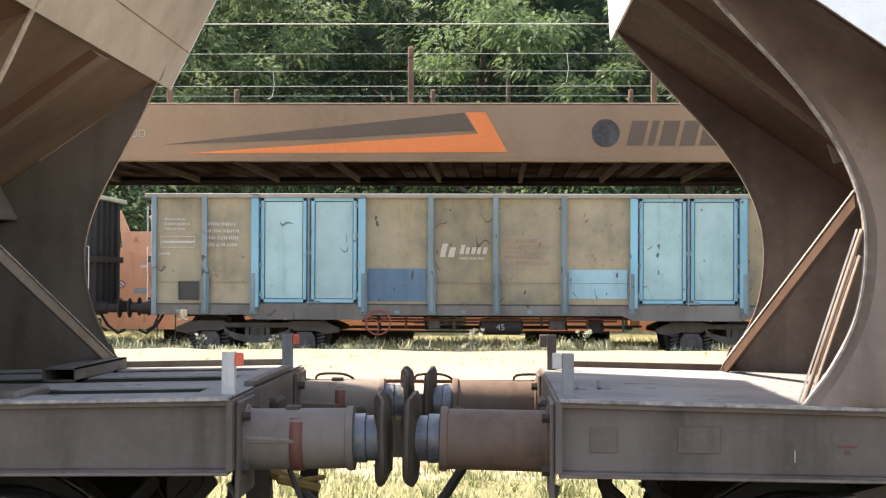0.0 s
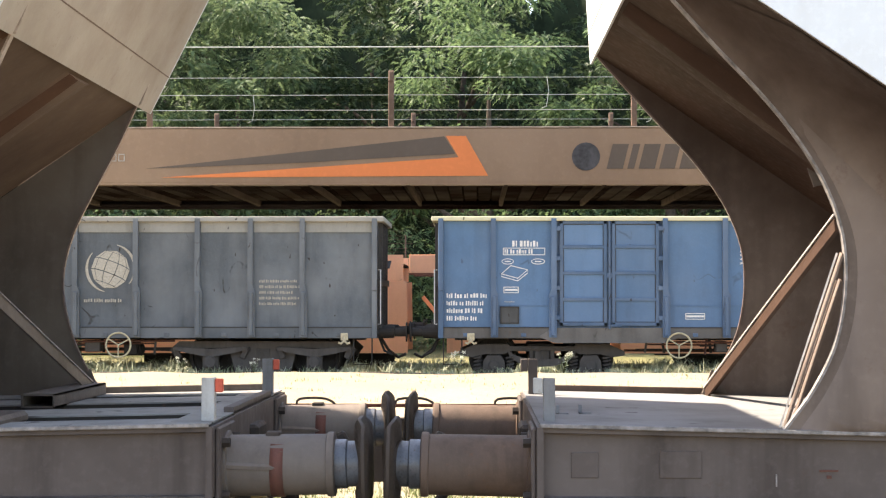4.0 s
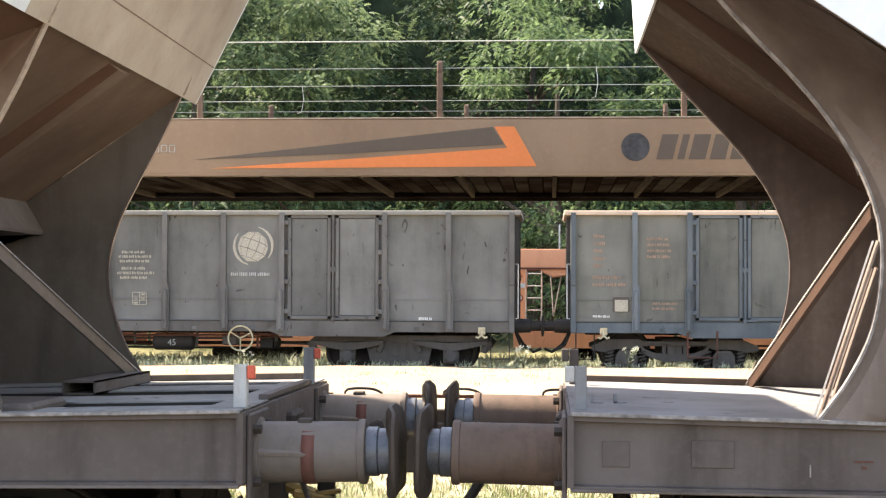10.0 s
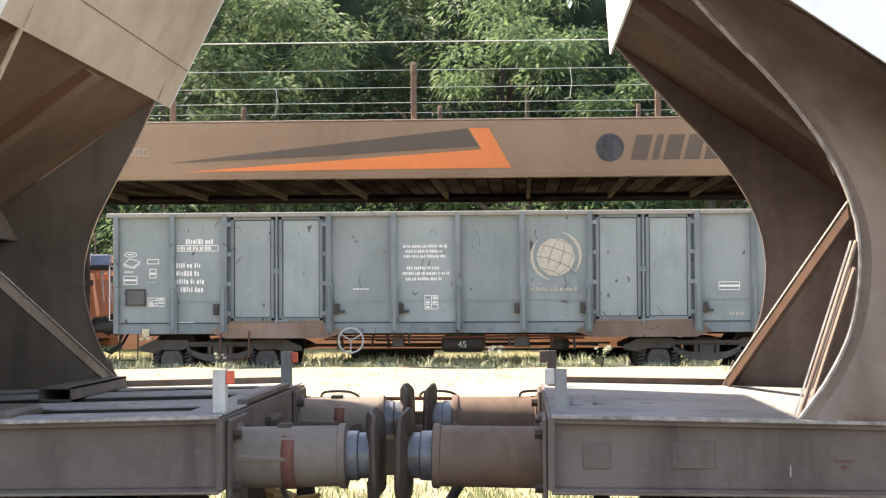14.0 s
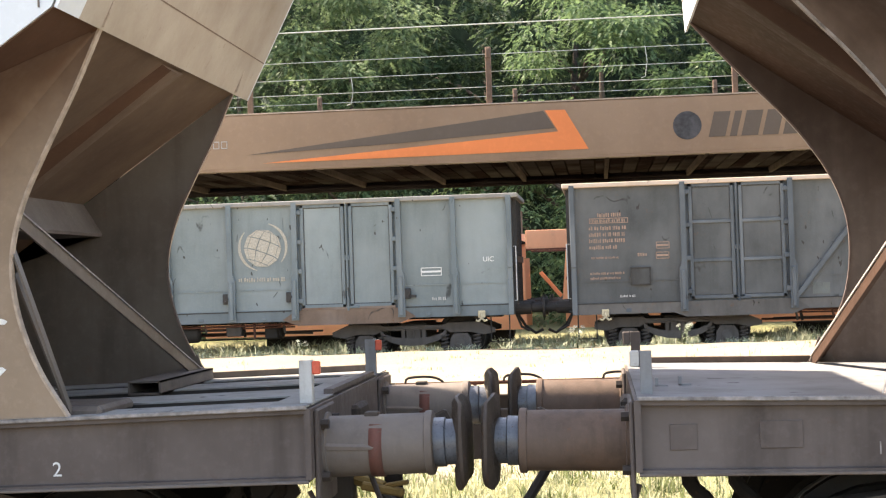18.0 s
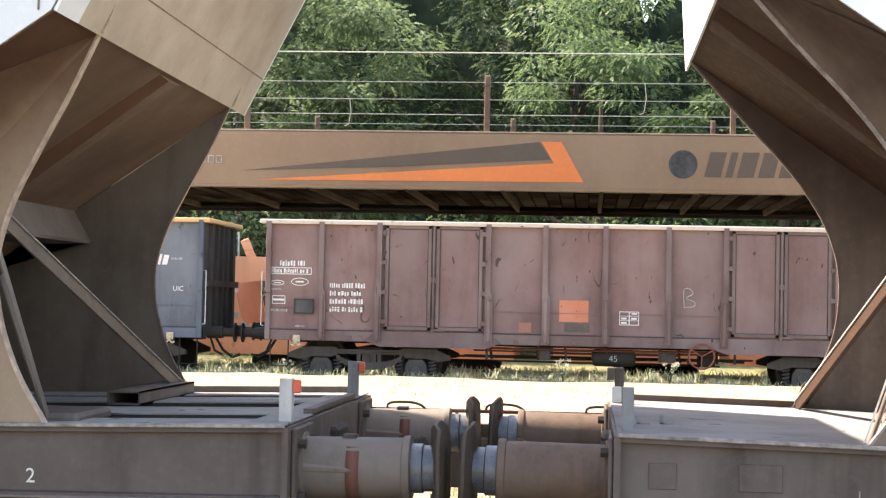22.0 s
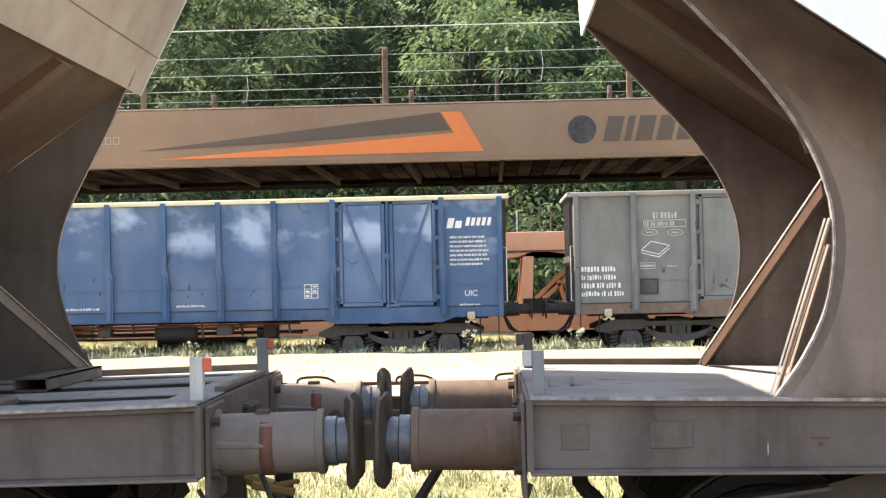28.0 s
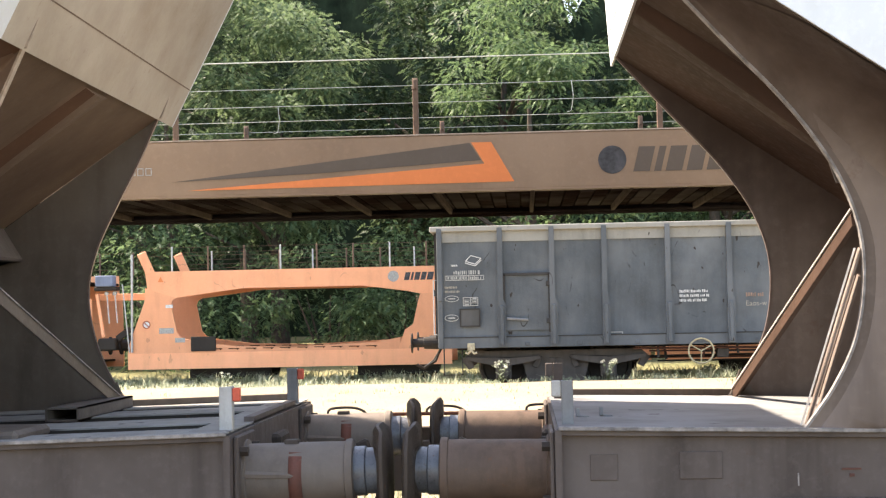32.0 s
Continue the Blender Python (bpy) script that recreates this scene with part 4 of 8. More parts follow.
        prism(bm, [(-1.42, 0.95), (-1.27, 0.95), (-1.218, 0.85), (-1.284, 0.777), (-1.237, 0.748), (-1.199, 0.777), (-1.172, 0.82), (-1.158, 0.82), (-1.158, 0.745), (-1.20, 0.69), (-1.22, 0.45), (-1.42, 0.45)], 6.39, 6.41)
        wpart("brake_hanger", bm, M_WHEEL, w)
    bm = B()
    bar(bm, (X(0.55), 6.9, 0.9), (X(0.35), 6.9, 0.45), 0.06, 0.06, 0.01)
    wpart("brake_lever", bm, M_WHEEL, w)
    for k, x in enumerate((0.22, 0.40)):
        bm = B()
        rod(bm, smooth_line([(X(x), 6.4, 0.97), (X(x - 0.02), 6.4, 0.86), (X(x + 0.06), 6.4, 0.77), (X(x + 0.05), 6.4, 0.68), (X(x + 0.14), 6.4, 0.58), (X(x + 0.2), 6.4, 0.42)], 3), 0.03, 8)
        wpart("brake_pipe", bm, M_WHEEL, w)
    return w


CURVE_L = [(-2.015, 1.20), (-2.13, 1.39), (-2.205, 1.60), (-2.225, 1.81), (-2.175, 2.02), (-2.07, 2.24), (-1.96, 2.45), (-1.855, 2.675)]
CURVE_R = [(1.015, 1.20), (1.13, 1.36), (1.21, 1.53), (1.245, 1.73), (1.235, 1.93), (1.17, 2.12), (1.06, 2.30), (0.93, 2.46), (0.76, 2.64), (0.50, 2.93)]
wagon_left = hopper_wagon(-1, -1.10, CURVE_L, (-1.855, 2.675), "brown-dusted hopper wagon with a slotted end deck and grey buffers", (-1.235, 3.90), M_CASING_L)
hopper_wagon(1, 0.12, CURVE_R, (0.50, 2.93), "brown-dusted hopper wagon with a plain end deck and brown buffers", (0.44, 3.90), M_CASING)
for pts in ([(-2.48, 1.60), (-2.36, 1.592), (-2.26, 1.588), (-2.24, 1.578), (-2.25, 1.566), (-2.31, 1.568), (-2.40, 1.58), (-2.48, 1.588)], [(-2.48, 1.475), (-2.40, 1.43), (-2.32, 1.40), (-2.265, 1.405), (-2.25, 1.395), (-2.285, 1.362), (-2.315, 1.365), (-2.345, 1.395), (-2.41, 1.42), (-2.48, 1.462)]):
    bm = B()
    prism(bm, pts, Y_N - 0.003, Y_N - 0.0005)
    wpart("chalk_stroke", bm, M_CHALK, wagon_left)

# hoses between the wagons
hose = thing("brake_hose", "black rubber brake hose hanging between wagons", "hose", m=pose(-0.55, 6.9, 0.55))
bm = B()
rod(bm, smooth_line([(-0.98, 6.9, 0.80), (-0.86, 6.9, 0.69), (-0.72, 6.9, 0.60), (-0.57, 6.9, 0.565), (-0.45, 6.9, 0.60), (-0.36, 6.9, 0.70), (-0.28, 6.9, 0.82), (-0.2, 6.9, 0.95)], 4), 0.022, 8)
wpart("hose_body", bm, M_RUBBER, hose)
bm = B()
rod(bm, [(-0.50, 6.9, 0.575), (-0.44, 6.9, 0.60)], 0.032, 8)
wpart("coupling_head", bm, M_GEAR, hose)
cock = thing("brake_cock", "dull yellow brake cock handle below the buffer", "valve", m=pose(-0.98, 6.9, 0.83))
bm = B()
bar(bm, (-1.02, 6.7, 0.835), (-0.84, 6.7, 0.80), 0.05, 0.035, 0.008)
bar(bm, (-0.92, 6.7, 0.83), (-0.82, 6.7, 0.845), 0.03, 0.02, 0.005)
wpart("handle", bm, M_YELLOW, cock)
bm = B()
rod(bm, [(-1.05, 6.75, 0.86), (-0.93, 6.72, 0.82)], 0.03, 8)
wpart("valve_body", bm, M_YELLOW, cock)


# ---- car carriers ----
def letters_block(parent, x0, z0, h, y, mat, n=5, pitch=0.135):
    """The maker's name as plain slanted blocks."""
    widths = (0.105, 0.045, 0.105, 0.10, 0.12)
    x = x0
    for k in range(n):
        wd = widths[k % 5] * h / 0.16
        sl = 0.25 * h
        bm = B()
        prism(bm, [(x, z0), (x + wd, z0), (x + wd + sl, z0 + h), (x + sl, z0 + h)], y - 0.003, y)
        wpart("name_block", bm, mat, parent)
        x += wd + 0.028 * h / 0.16


car = thing("car_carrier", "brown-dusted double-deck car carrier with an orange wedge stripe", "freight wagon", "car carriers", m=pose(0, Y_CAR, 0))
YB, ZB0, ZB1 = 10.1, 2.415, 2.765
for y0, y1 in ((YB, YB + 0.06), (12.44, 12.5)):
    bm = B()
    box(bm, -8.5, 6.5, y0, y1, ZB0 - (0.03 if y0 > 11 else 0), ZB1, 0.008)
    box(bm, -8.5, 6.5, y0 + (0 if y0 < 11 else -0.06), y1 + (0.06 if y0 < 11 else 0), ZB0 - 0.008, ZB0 + 0.006)
    wpart("deck_beam", bm, M_BEAM if y0 < 11 else M_PLANK, car)
bm = B()
box(bm, -8.5, 6.5, YB - 0.004, YB + 0.05, ZB1, ZB1 + 0.007)
wpart("beam_rim", bm, M_RIM, car)
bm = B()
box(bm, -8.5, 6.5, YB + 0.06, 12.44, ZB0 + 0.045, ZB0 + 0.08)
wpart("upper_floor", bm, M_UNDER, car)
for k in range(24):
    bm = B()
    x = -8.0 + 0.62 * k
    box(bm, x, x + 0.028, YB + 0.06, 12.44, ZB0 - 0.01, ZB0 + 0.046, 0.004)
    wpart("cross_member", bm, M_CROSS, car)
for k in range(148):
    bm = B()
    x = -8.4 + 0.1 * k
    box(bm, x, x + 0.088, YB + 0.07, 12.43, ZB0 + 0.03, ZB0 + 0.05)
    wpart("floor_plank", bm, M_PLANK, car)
# stripe: grey wedge with an orange wedge and tail under it
bm = B()
prism(bm, [(-2.20, 2.508), (-0.315, 2.71), (-0.305, 2.695), (-0.245, 2.60), (-1.2, 2.545)], YB - 0.003, YB)
wpart("grey_wedge", bm, M_BEAM_GREY, car, "dark grey painted wedge")
bm = B()
prism(bm, [(-2.10, 2.452), (-0.04, 2.462), (-0.18, 2.712), (-0.305, 2.712), (-0.225, 2.578)], YB - 0.0032, YB - 0.0002)
wpart("orange_wedge", bm, M_BEAM_ORANGE, car, "bright orange painted wedge")
bm = B()
lathe(bm, [(-0.003, 0.088), (0, 0.088)], Matrix.Translation((0.572, YB, 2.582)) @ Matrix.Rotation(radians(90), 4, "Z"), 32)
wpart("emblem_disc", bm, M_LOGO, car, "dark round emblem")
letters_block(car, 0.70, 2.505, 0.155, YB, M_BEAM_GREY)
for k in range(3):
    bm = B()
    x = -2.47 + 0.052 * k
    for a in ((x, x + 0.04, 2.555, 2.56), (x, x + 0.04, 2.597, 2.602), (x, x + 0.005, 2.555, 2.602), (x + 0.035, x + 0.04, 2.555, 2.602)):
        box(bm, a[0], a[1], YB - 0.003, YB, a[2], a[3])
    wpart("stencil_frame", bm, M_CHALK_DIM, car)
# side posts and guard wires of the upper deck
for y, x0 in ((YB + 0.03, -0.65), (12.46, -0.60)):
    for k in range(-5, 5):
        bm = B()
        x = x0 + 1.525 * k
        box(bm, x - 0.018, x + 0.018, y - 0.012, y + 0.012, ZB1, 3.13, 0.004)
        box(bm, x - 0.012, x + 0.012, y - 0.03, y - 0.012, 3.06, 3.12, 0.003)
        wpart("guard_post", bm, M_POST, car)
    for z in (3.09, 2.98, 2.885) if y < 11 else (3.085, 2.99, 2.90):
        bm = B()
        rod(bm, [(-8.4, y, z), (-4, y, z - 0.008), (6.4, y, z)], 0.0022, 5)
        wpart("guard_wire", bm, M_WIRE, car)
for x, z0, z1 in ((-1.52, 2.80, 2.975), (0.33, 2.89, 3.09), (0.98, 2.80, 2.96)):
    bm = B()
    rod(bm, [(x, YB + 0.02, z1), (x + 0.01, YB + 0.01, (z0 + z1) / 2), (x - 0.004, YB + 0.02, z0 + 0.01), (x - 0.03, YB + 0.02, z0)], 0.0024, 5)
    wpart("tie_hook", bm, M_WIRE, car)
# low deck
for y0, y1, zt in ((YB, YB + 0.05, 0.86), (12.45, 12.5, 0.78)):
    bm = B()
    box(bm, -8.5, 6.5, y0, y1, 0.55, zt, 0.008)
    wpart("low_beam", bm, M_GEAR, car)
bm = B()
box(bm, -8.5, 6.5, YB + 0.05, 12.45, 0.62, 0.66)
wpart("low_floor", bm, M_UNDER, car)
bm = B()
rod(bm, [(-8.4, YB + 0.02, 1.025), (6.4, YB + 0.02, 1.025)], 0.012, 6)
wpart("side_rail", bm, M_RUSTRED, car)
for k in range(-12, 8):
    x = -1.13 + 0.62 * k
    bm = B()
    rod(bm, smooth_line([(x - 0.11, YB + 0.02, 1.02), (x - 0.09, YB + 0.02, 1.065), (x + 0.05, YB + 0.02, 1.07), (x + 0.12, YB + 0.02, 1.045), (x + 0.13, YB + 0.02, 1.02)], 3), 0.008, 6)
    wpart("hand_loop", bm, M_GEAR, car)
    bm = B()
    box(bm, x - 0.3, x - 0.28, YB + 0.01, YB + 0.03, 0.85, 1.03)
    wpart("rail_post", bm, M_RUSTRED, car)
for x in (-8.2, 6.2):
    for y in (YB + 0.03, 12.47):
        bm = B()
        box(bm, x - 0.25, x + 0.25, y - 0.03, y + 0.03, 0.9, ZB0, 0.01)
        wpart("pillar", bm, M_BEAM, car)
    for y in (Y_CAR - 0.72, Y_CAR + 0.72):
        for q in (-0.9, 0.9):
            bm = B()
            lathe(bm, [(-0.06, 0.36), (0.05, 0.36), (0.05, 0.1)], Matrix.Translation((x + q * 0.7, y, 0.23)) @ Matrix.Rotation(radians(90), 4, "Z"), 20)
            wpart("wheel", bm, M_BLACK, car)



def rear_carrier(x0, x1, wx0, wx1, label, posts=True, middle=False, slant=0.45):
    """A parked car carrier with a long opening between its end frames; x0, x1: ends; wx0, wx1: the opening."""
    ob = thing("car_carrier", label, "freight wagon", "car carriers", m=pose((x0 + x1) / 2, Y_REAR + 1.4, 0))
    for y, t in ((Y_REAR, 0.05), (Y_REAR + 2.75, 0.05)):
        # the top beam arches into the end frames
        bm = B()
        prism(bm, [(x0 + slant, 2.28), (wx0 + 0.1, 2.08), (wx0 + 0.6, 2.14), (wx0 + 1.6, 2.26), (wx1 - 1.2, 2.26), (wx1 - 0.3, 2.14), (wx1 + 0.05, 2.06), (x1 - 0.1, 2.10), (x1 - 0.1, 2.66), (x0 + 0.89 * slant, 2.66 if slant > 0.1 else 2.5)], y, y + t)
        wpart("top_beam", bm, M_ORANGE, ob)
        if middle:
            # beam carried on over slim tapered pillars
            bm = B()
            box(bm, x0 - 0.82, wx0 + 1.6, y - 0.004, y + t + 0.004, 2.265, 2.665, 0.006)
            wpart("top_beam", bm, M_ORANGE, ob)
            bm = B()
            box(bm, x0 - 0.82, wx0 + 1.6, y - 0.03, y + 0.03, 2.225, 2.262, 0.004)
            wpart("beam_flange", bm, M_RUSTRED, ob)
            for px, lean in ((-0.60, 0.10), (0.785, 0.11)):
                bm = B()
                prism(bm, [(px - 0.13 - lean, 0.87), (px + 0.17 - lean, 0.87), (px + 0.12, 2.24), (px - 0.11, 2.24)], y + 0.004, y + 0.12)
                wpart("pillar", bm, M_ORANGE, ob)
        if not middle:
            bm = B()
            prism(bm, [(x0, 0.86), (wx0 + 0.75, 0.86), (wx0 + 0.55, 1.10), (wx0 + 0.22, 1.20), (wx0 + 0.12, 1.32), (wx0, 1.92), (wx0 + 0.03, 2.02), (wx0 + 0.12, 2.08), (x0 + slant, 2.29), (x0 + 0.9 * slant, 2.3), (x0 + 0.84 * slant, 2.0), (x0 + 0.02, 1.04)], y + 0.004, y + t + 0.004)
            wpart("end_frame", bm, M_ORANGE, ob)
        bm = B()
        prism(bm, [(x1, 0.86), (x1 - 0.02, 2.09), (wx1 + 0.05, 2.06), (wx1, 1.9), (wx1 - 0.12, 1.4), (wx1 - 0.3, 1.28), (wx1 - 0.45, 0.86)], y + 0.004, y + t + 0.004)
        wpart("end_frame", bm, M_ORANGE, ob)
        bm = B()
        prism(bm, [(x0, 0.52), (x1, 0.52), (x1, 0.87), (x0, 0.87)], y - 0.002, y + t)
        wpart("low_beam", bm, M_ORANGE, ob)
        bm = B()
        prism(bm, [(wx0 + 0.5, 1.12), (wx0 + 1.4, 1.0), ((wx0 + wx1) / 2, 0.96), (wx1 - 0.9, 1.03), (wx1 - 0.4, 1.12), (wx1 - 0.4, 0.86), (wx0 + 0.5, 0.86)], y + 0.008, y + t - 0.008)
        wpart("low_side_wall", bm, M_ORANGE, ob)
        n = max(2, int((wx1 - wx0) / 0.42))
        for k in range(1, n - 1):
            x = wx0 + 0.5 + (wx1 - wx0 - 0.9) * k / n
            bm = B()
            prism(bm, [(x, 0.94), (x + 0.18, 0.94), (x + 0.2, 0.915), (x + 0.22, 0.94), (x + 0.24, 0.945), (x + 0.24, 0.955), (x, 0.955)], y - 0.006, y + 0.006)
            wpart("wheel_chock_slot", bm, M_UNDER, ob)
        if posts:
            for k in range(int((x1 - x0) / 0.8)):
                x = x0 + 1.0 + 0.8 * k + (0.35 if y > Y_REAR + 1 else 0)
                bm = B()
                box(bm, x - 0.017, x + 0.017, y, y + 0.04, 2.66, 3.2, 0.005)
                wpart("guard_post", bm, M_POST if k % 3 else M_GALV, ob)
            for z in (2.8, 3.0, 3.18):
                bm = B()
                rod(bm, [(x0 + 0.5, y + 0.02, z), (x1, y + 0.02, z)], 0.005, 4)
                wpart("guard_wire", bm, M_POST, ob)
    bm = B()
    box(bm, x0 + 0.5, x1 - 0.1, Y_REAR + 0.06, Y_REAR + 2.74, 2.42, 2.47)
    wpart("upper_floor", bm, M_UNDER, ob)
    bm = B()
    box(bm, x0 + 0.2, x1 - 0.2, Y_REAR + 0.06, Y_REAR + 2.74, 0.66, 0.7)
    wpart("low_floor", bm, M_UNDER, ob)
    # two slanted arms over the left end
    for dx, y in () if middle or slant < 0.1 else ((0.2, Y_REAR + 0.02), (0.75, Y_REAR + 1.2)):
        bm = B()
        bar(bm, (x0 + 0.32 + dx, y, 2.62), (x0 + 0.12 + dx, y, 3.08), 0.05, 0.2, 0.01)
        wpart("tilt_arm", bm, M_ORANGE, ob)
    # signs and stencils
    for a in ((-0.70, 1.82, 0.2, 0.10, M_CHALK),) if middle else ((x0 + 0.85, 1.86, 0.16, 0.07, M_CHALK), (x0 + 0.7, 1.3, 0.32, 0.12, M_CHALK_DIM), (x0 + 1.05, 1.1, 0.22, 0.1, M_CHALK_DIM)):
        bm = B()
        box(bm, a[0], a[0] + a[2], Y_REAR - 0.006, Y_REAR + 0.006, a[1], a[1] + a[3])
        wpart("stencil", bm, a[4], ob)
    bm = B()
    sx, sz = -0.63 if middle else x0 + 0.42, 1.5 if not middle else 1.6
    lathe(bm, [(-0.003, 0.088), (0.0, 0.088)], Matrix.Translation((sx, Y_REAR - 0.001, sz)) @ Matrix.Rotation(radians(90), 4, "Z"), 16)
    disc = wpart("round_sign", bm, M_CHALK, ob)
    bm = B()
    lathe(bm, [(-0.004, 0.09), (-0.004, 0.066)], Matrix.Translation((sx, Y_REAR - 0.001, sz)) @ Matrix.Rotation(radians(90), 4, "Z"), 16, False)
    bar(bm, (sx - 0.05, Y_REAR - 0.004, sz + 0.05), (sx + 0.05, Y_REAR - 0.004, sz - 0.05), 0.003, 0.022)
    wpart("prohibition_ring", bm, M_REDPAINT, disc).matrix_parent_inverse = Matrix()
    bm = B()
    tx, tz = (-0.66, 2.05) if middle else (x0 + 0.68, 2.43)
    prism(bm, [(tx, tz), (tx + 0.13, tz), (tx + 0.065, tz + 0.12)], Y_REAR - 0.004, Y_REAR + 0.001)
    wpart("warning_triangle", bm, M_BEAM_ORANGE, ob)
    bm = B()
    box(bm, x0 + 1.4, x0 + 1.95, Y_REAR - 0.03, Y_REAR + 0.01, 0.9, 1.22, 0.01)
    wpart("battery_box", bm, M_BLACK, ob, "dark grey box")
    if slant < 0.1:
        # end ladder and white rails above the plate
        for k in range(3):
            bm = B()
            rod(bm, [(x0 - 0.12 + 0.2 * k, Y_REAR + 0.1, 2.4), (x0 - 0.12 + 0.2 * k, Y_REAR + 0.1, 3.2 - 0.12 * k)], 0.016, 6)
            wpart("hand_rail", bm, M_CHALK, ob)
        bm = B()
        rod(bm, [(x0 - 0.12, Y_REAR + 0.1, 2.62), (x0 + 0.55, Y_REAR + 0.1, 2.62)], 0.016, 6)
        wpart("cross_rail", bm, M_CHALK, ob)
        bm = B()
        box(bm, x0 - 0.22, x0 - 0.02, Y_REAR + 0.15, Y_REAR + 0.3, 0.9, 2.4, 0.01)
        wpart("dark_bulkhead", bm, M_RUSTRED, ob)
    elif not middle:
        for q in (0, 1):
            bm = B()
            rod(bm, [(x0 + 0.10, Y_REAR - 0.03, 0.9), (x0 + 0.12, Y_REAR - 0.03, 3.05)] if q == 0 else [(x0 + 0.04, Y_REAR - 0.02, 0.9), (x0 - 0.1, Y_REAR - 0.02, 2.4)], 0.028 - 0.012 * q, 6)
            wpart("hand_rail", bm, M_GALV, ob)
    for x in (x0 + 2.2, x1 - 1.2):
        for q in (-0.5, 0.5):
            bm = B()
            for y in (Y_REAR + 0.65, Y_REAR + 2.15):
                lathe(bm, [(-0.06, 0.34), (0.05, 0.34), (0.05, 0.1)], Matrix.Translation((x + q, y, 0.44)) @ Matrix.Rotation(radians(90), 4, "Z"), 18)
            rod(bm, [(x + q, Y_REAR + 0.4, 0.44), (x + q, Y_REAR + 2.4, 0.44)], 0.06, 8)
            wpart("wheelset", bm, M_BLACK, ob)
        bm = B()
        box(bm, x - 0.9, x + 0.9, Y_REAR + 0.3, Y_REAR + 0.4, 0.3, 0.56, 0.02)
        wpart("bogie_frame", bm, M_BLACK, ob)
    for x, d in ((x0, -1), (x1, 1)):
        for y in (Y_REAR + 0.5, Y_REAR + 2.25):
            bm = B()
            lathe(bm, [(0, 0.12), (0.3, 0.12), (0.3, 0.08), (0.5, 0.08), (0.5, 0.2), (0.53, 0.2)], Matrix.Translation((x, y, 1.05)) @ Matrix.Scale(d, 4, (1, 0, 0)), 14)
            wpart("buffer", bm, M_BLACK, ob)
    return ob


rc = rear_carrier(-8.72, -1.60, -7.75, -2.32, "faded orange open car carrier parked behind the train")
letters_block(rc, -2.62, 2.36, 0.17, Y_REAR, M_LOGO)
bm = B()
lathe(bm, [(-0.004, 0.12), (0, 0.12)], Matrix.Translation((-2.85, Y_REAR, 2.45)) @ Matrix.Rotation(radians(90), 4, "Z"), 20)
wpart("emblem_disc", bm, M_CHALK_DIM, rc)
rb = rear_carrier(-0.75, 2.70, 0.0, 2.18, "short orange car carrier section with slim pillars and slanted bars", middle=True)
for a, b in (((0.95, 1.2), (1.75, 1.95)), ((1.02, 1.1), (1.8, 1.78)), ((-1.3, 1.75), (-0.85, 1.2)), ((1.75, 1.0), (2.1, 2.0)), ((1.65, 1.0), (1.45, 1.6))):
    bm = B()
    bar(bm, (a[0], Y_REAR + 0.8, a[1]), (b[0], Y_REAR + 0.8, b[1]), 0.05, 0.09, 0.01)
    wpart("slanted_bar", bm, M_ORANGE, rb)
for x in (-0.49, -0.14):
    bm = B()
    rod(bm, [(x, Y_REAR + 0.8, 0.9), (x, Y_REAR + 0.8, 2.27)], 0.018, 6)
    wpart("ladder_rail", bm, M_GALV, rb)
for k in range(4):
    bm = B()
    rod(bm, [(-0.49, Y_REAR + 0.8, 1.33 + 0.27 * k), (-0.14, Y_REAR + 0.8, 1.33 + 0.27 * k)], 0.014, 6)
    wpart("ladder_rung", bm, M_GALV, rb)
for x0, x1 in ((0.05, 0.12), (0.32, 0.12)):
    bm = B()
    rod(bm, [(x0, Y_REAR + 0.8, 2.22), (x1, Y_REAR + 0.8, 1.2)], 0.014, 6)
    wpart("tie_rod", bm, M_GALV, rb)
rear_carrier(3.02, 11.2, 4.5, 10.2, "faded orange open car carrier parked behind the train", slant=0.02)
far = rear_carrier(-17.0, -9.5, -16.0, -10.5, "faded orange open car carrier parked behind the train")
# end of the neighbouring carrier: control box, winch, hanging levers and a slanted strut
bm = B()
box(bm, -9.42, -9.02, Y_REAR - 0.05, Y_REAR + 0.25, 2.36, 2.60, 0.015)
wpart("control_box", bm, C_STEELBLUE, far, "blue-grey metal control box")
bm = B()
box(bm, -9.45, -8.95, Y_REAR - 0.02, Y_REAR + 0.3, 2.27, 2.355, 0.01)
wpart("box_tray", bm, M_BLACK, far)
bm = B()
box(bm, -9.5, -8.32, Y_REAR + 0.4, Y_REAR + 0.46, 2.05, 2.2, 0.006)
wpart("link_beam", bm, M_ORANGE, far)
for x in (-9.2, -9.02):
    bm = B()
    rod(bm, [(x, Y_REAR + 0.1, 2.26), (x + 0.02, Y_REAR + 0.1, 1.95), (x + 0.05, Y_REAR + 0.1, 1.55)], 0.018, 6)
    box(bm, x - 0.04, x + 0.04, Y_REAR + 0.06, Y_REAR + 0.14, 2.17, 2.25, 0.01)
    wpart("hanging_lever", bm, M_GALV, far)
bm = B()
bar(bm, (-9.42, Y_REAR + 0.1, 2.2), (-9.28, Y_REAR + 0.1, 1.25), 0.05, 0.07, 0.008)
wpart("slanted_strut", bm, M_ORANGE, far)
bm = B()
box(bm, -9.4, -9.0, Y_REAR + 0.05, Y_REAR + 0.5, 0.95, 1.22, 0.03)
bar(bm, (-9.0, Y_REAR + 0.2, 1.2), (-8.7, Y_REAR + 0.2, 1.42), 0.08, 0.14, 0.01)
wpart("winch", bm, M_BLACK, far, "black greasy winch")


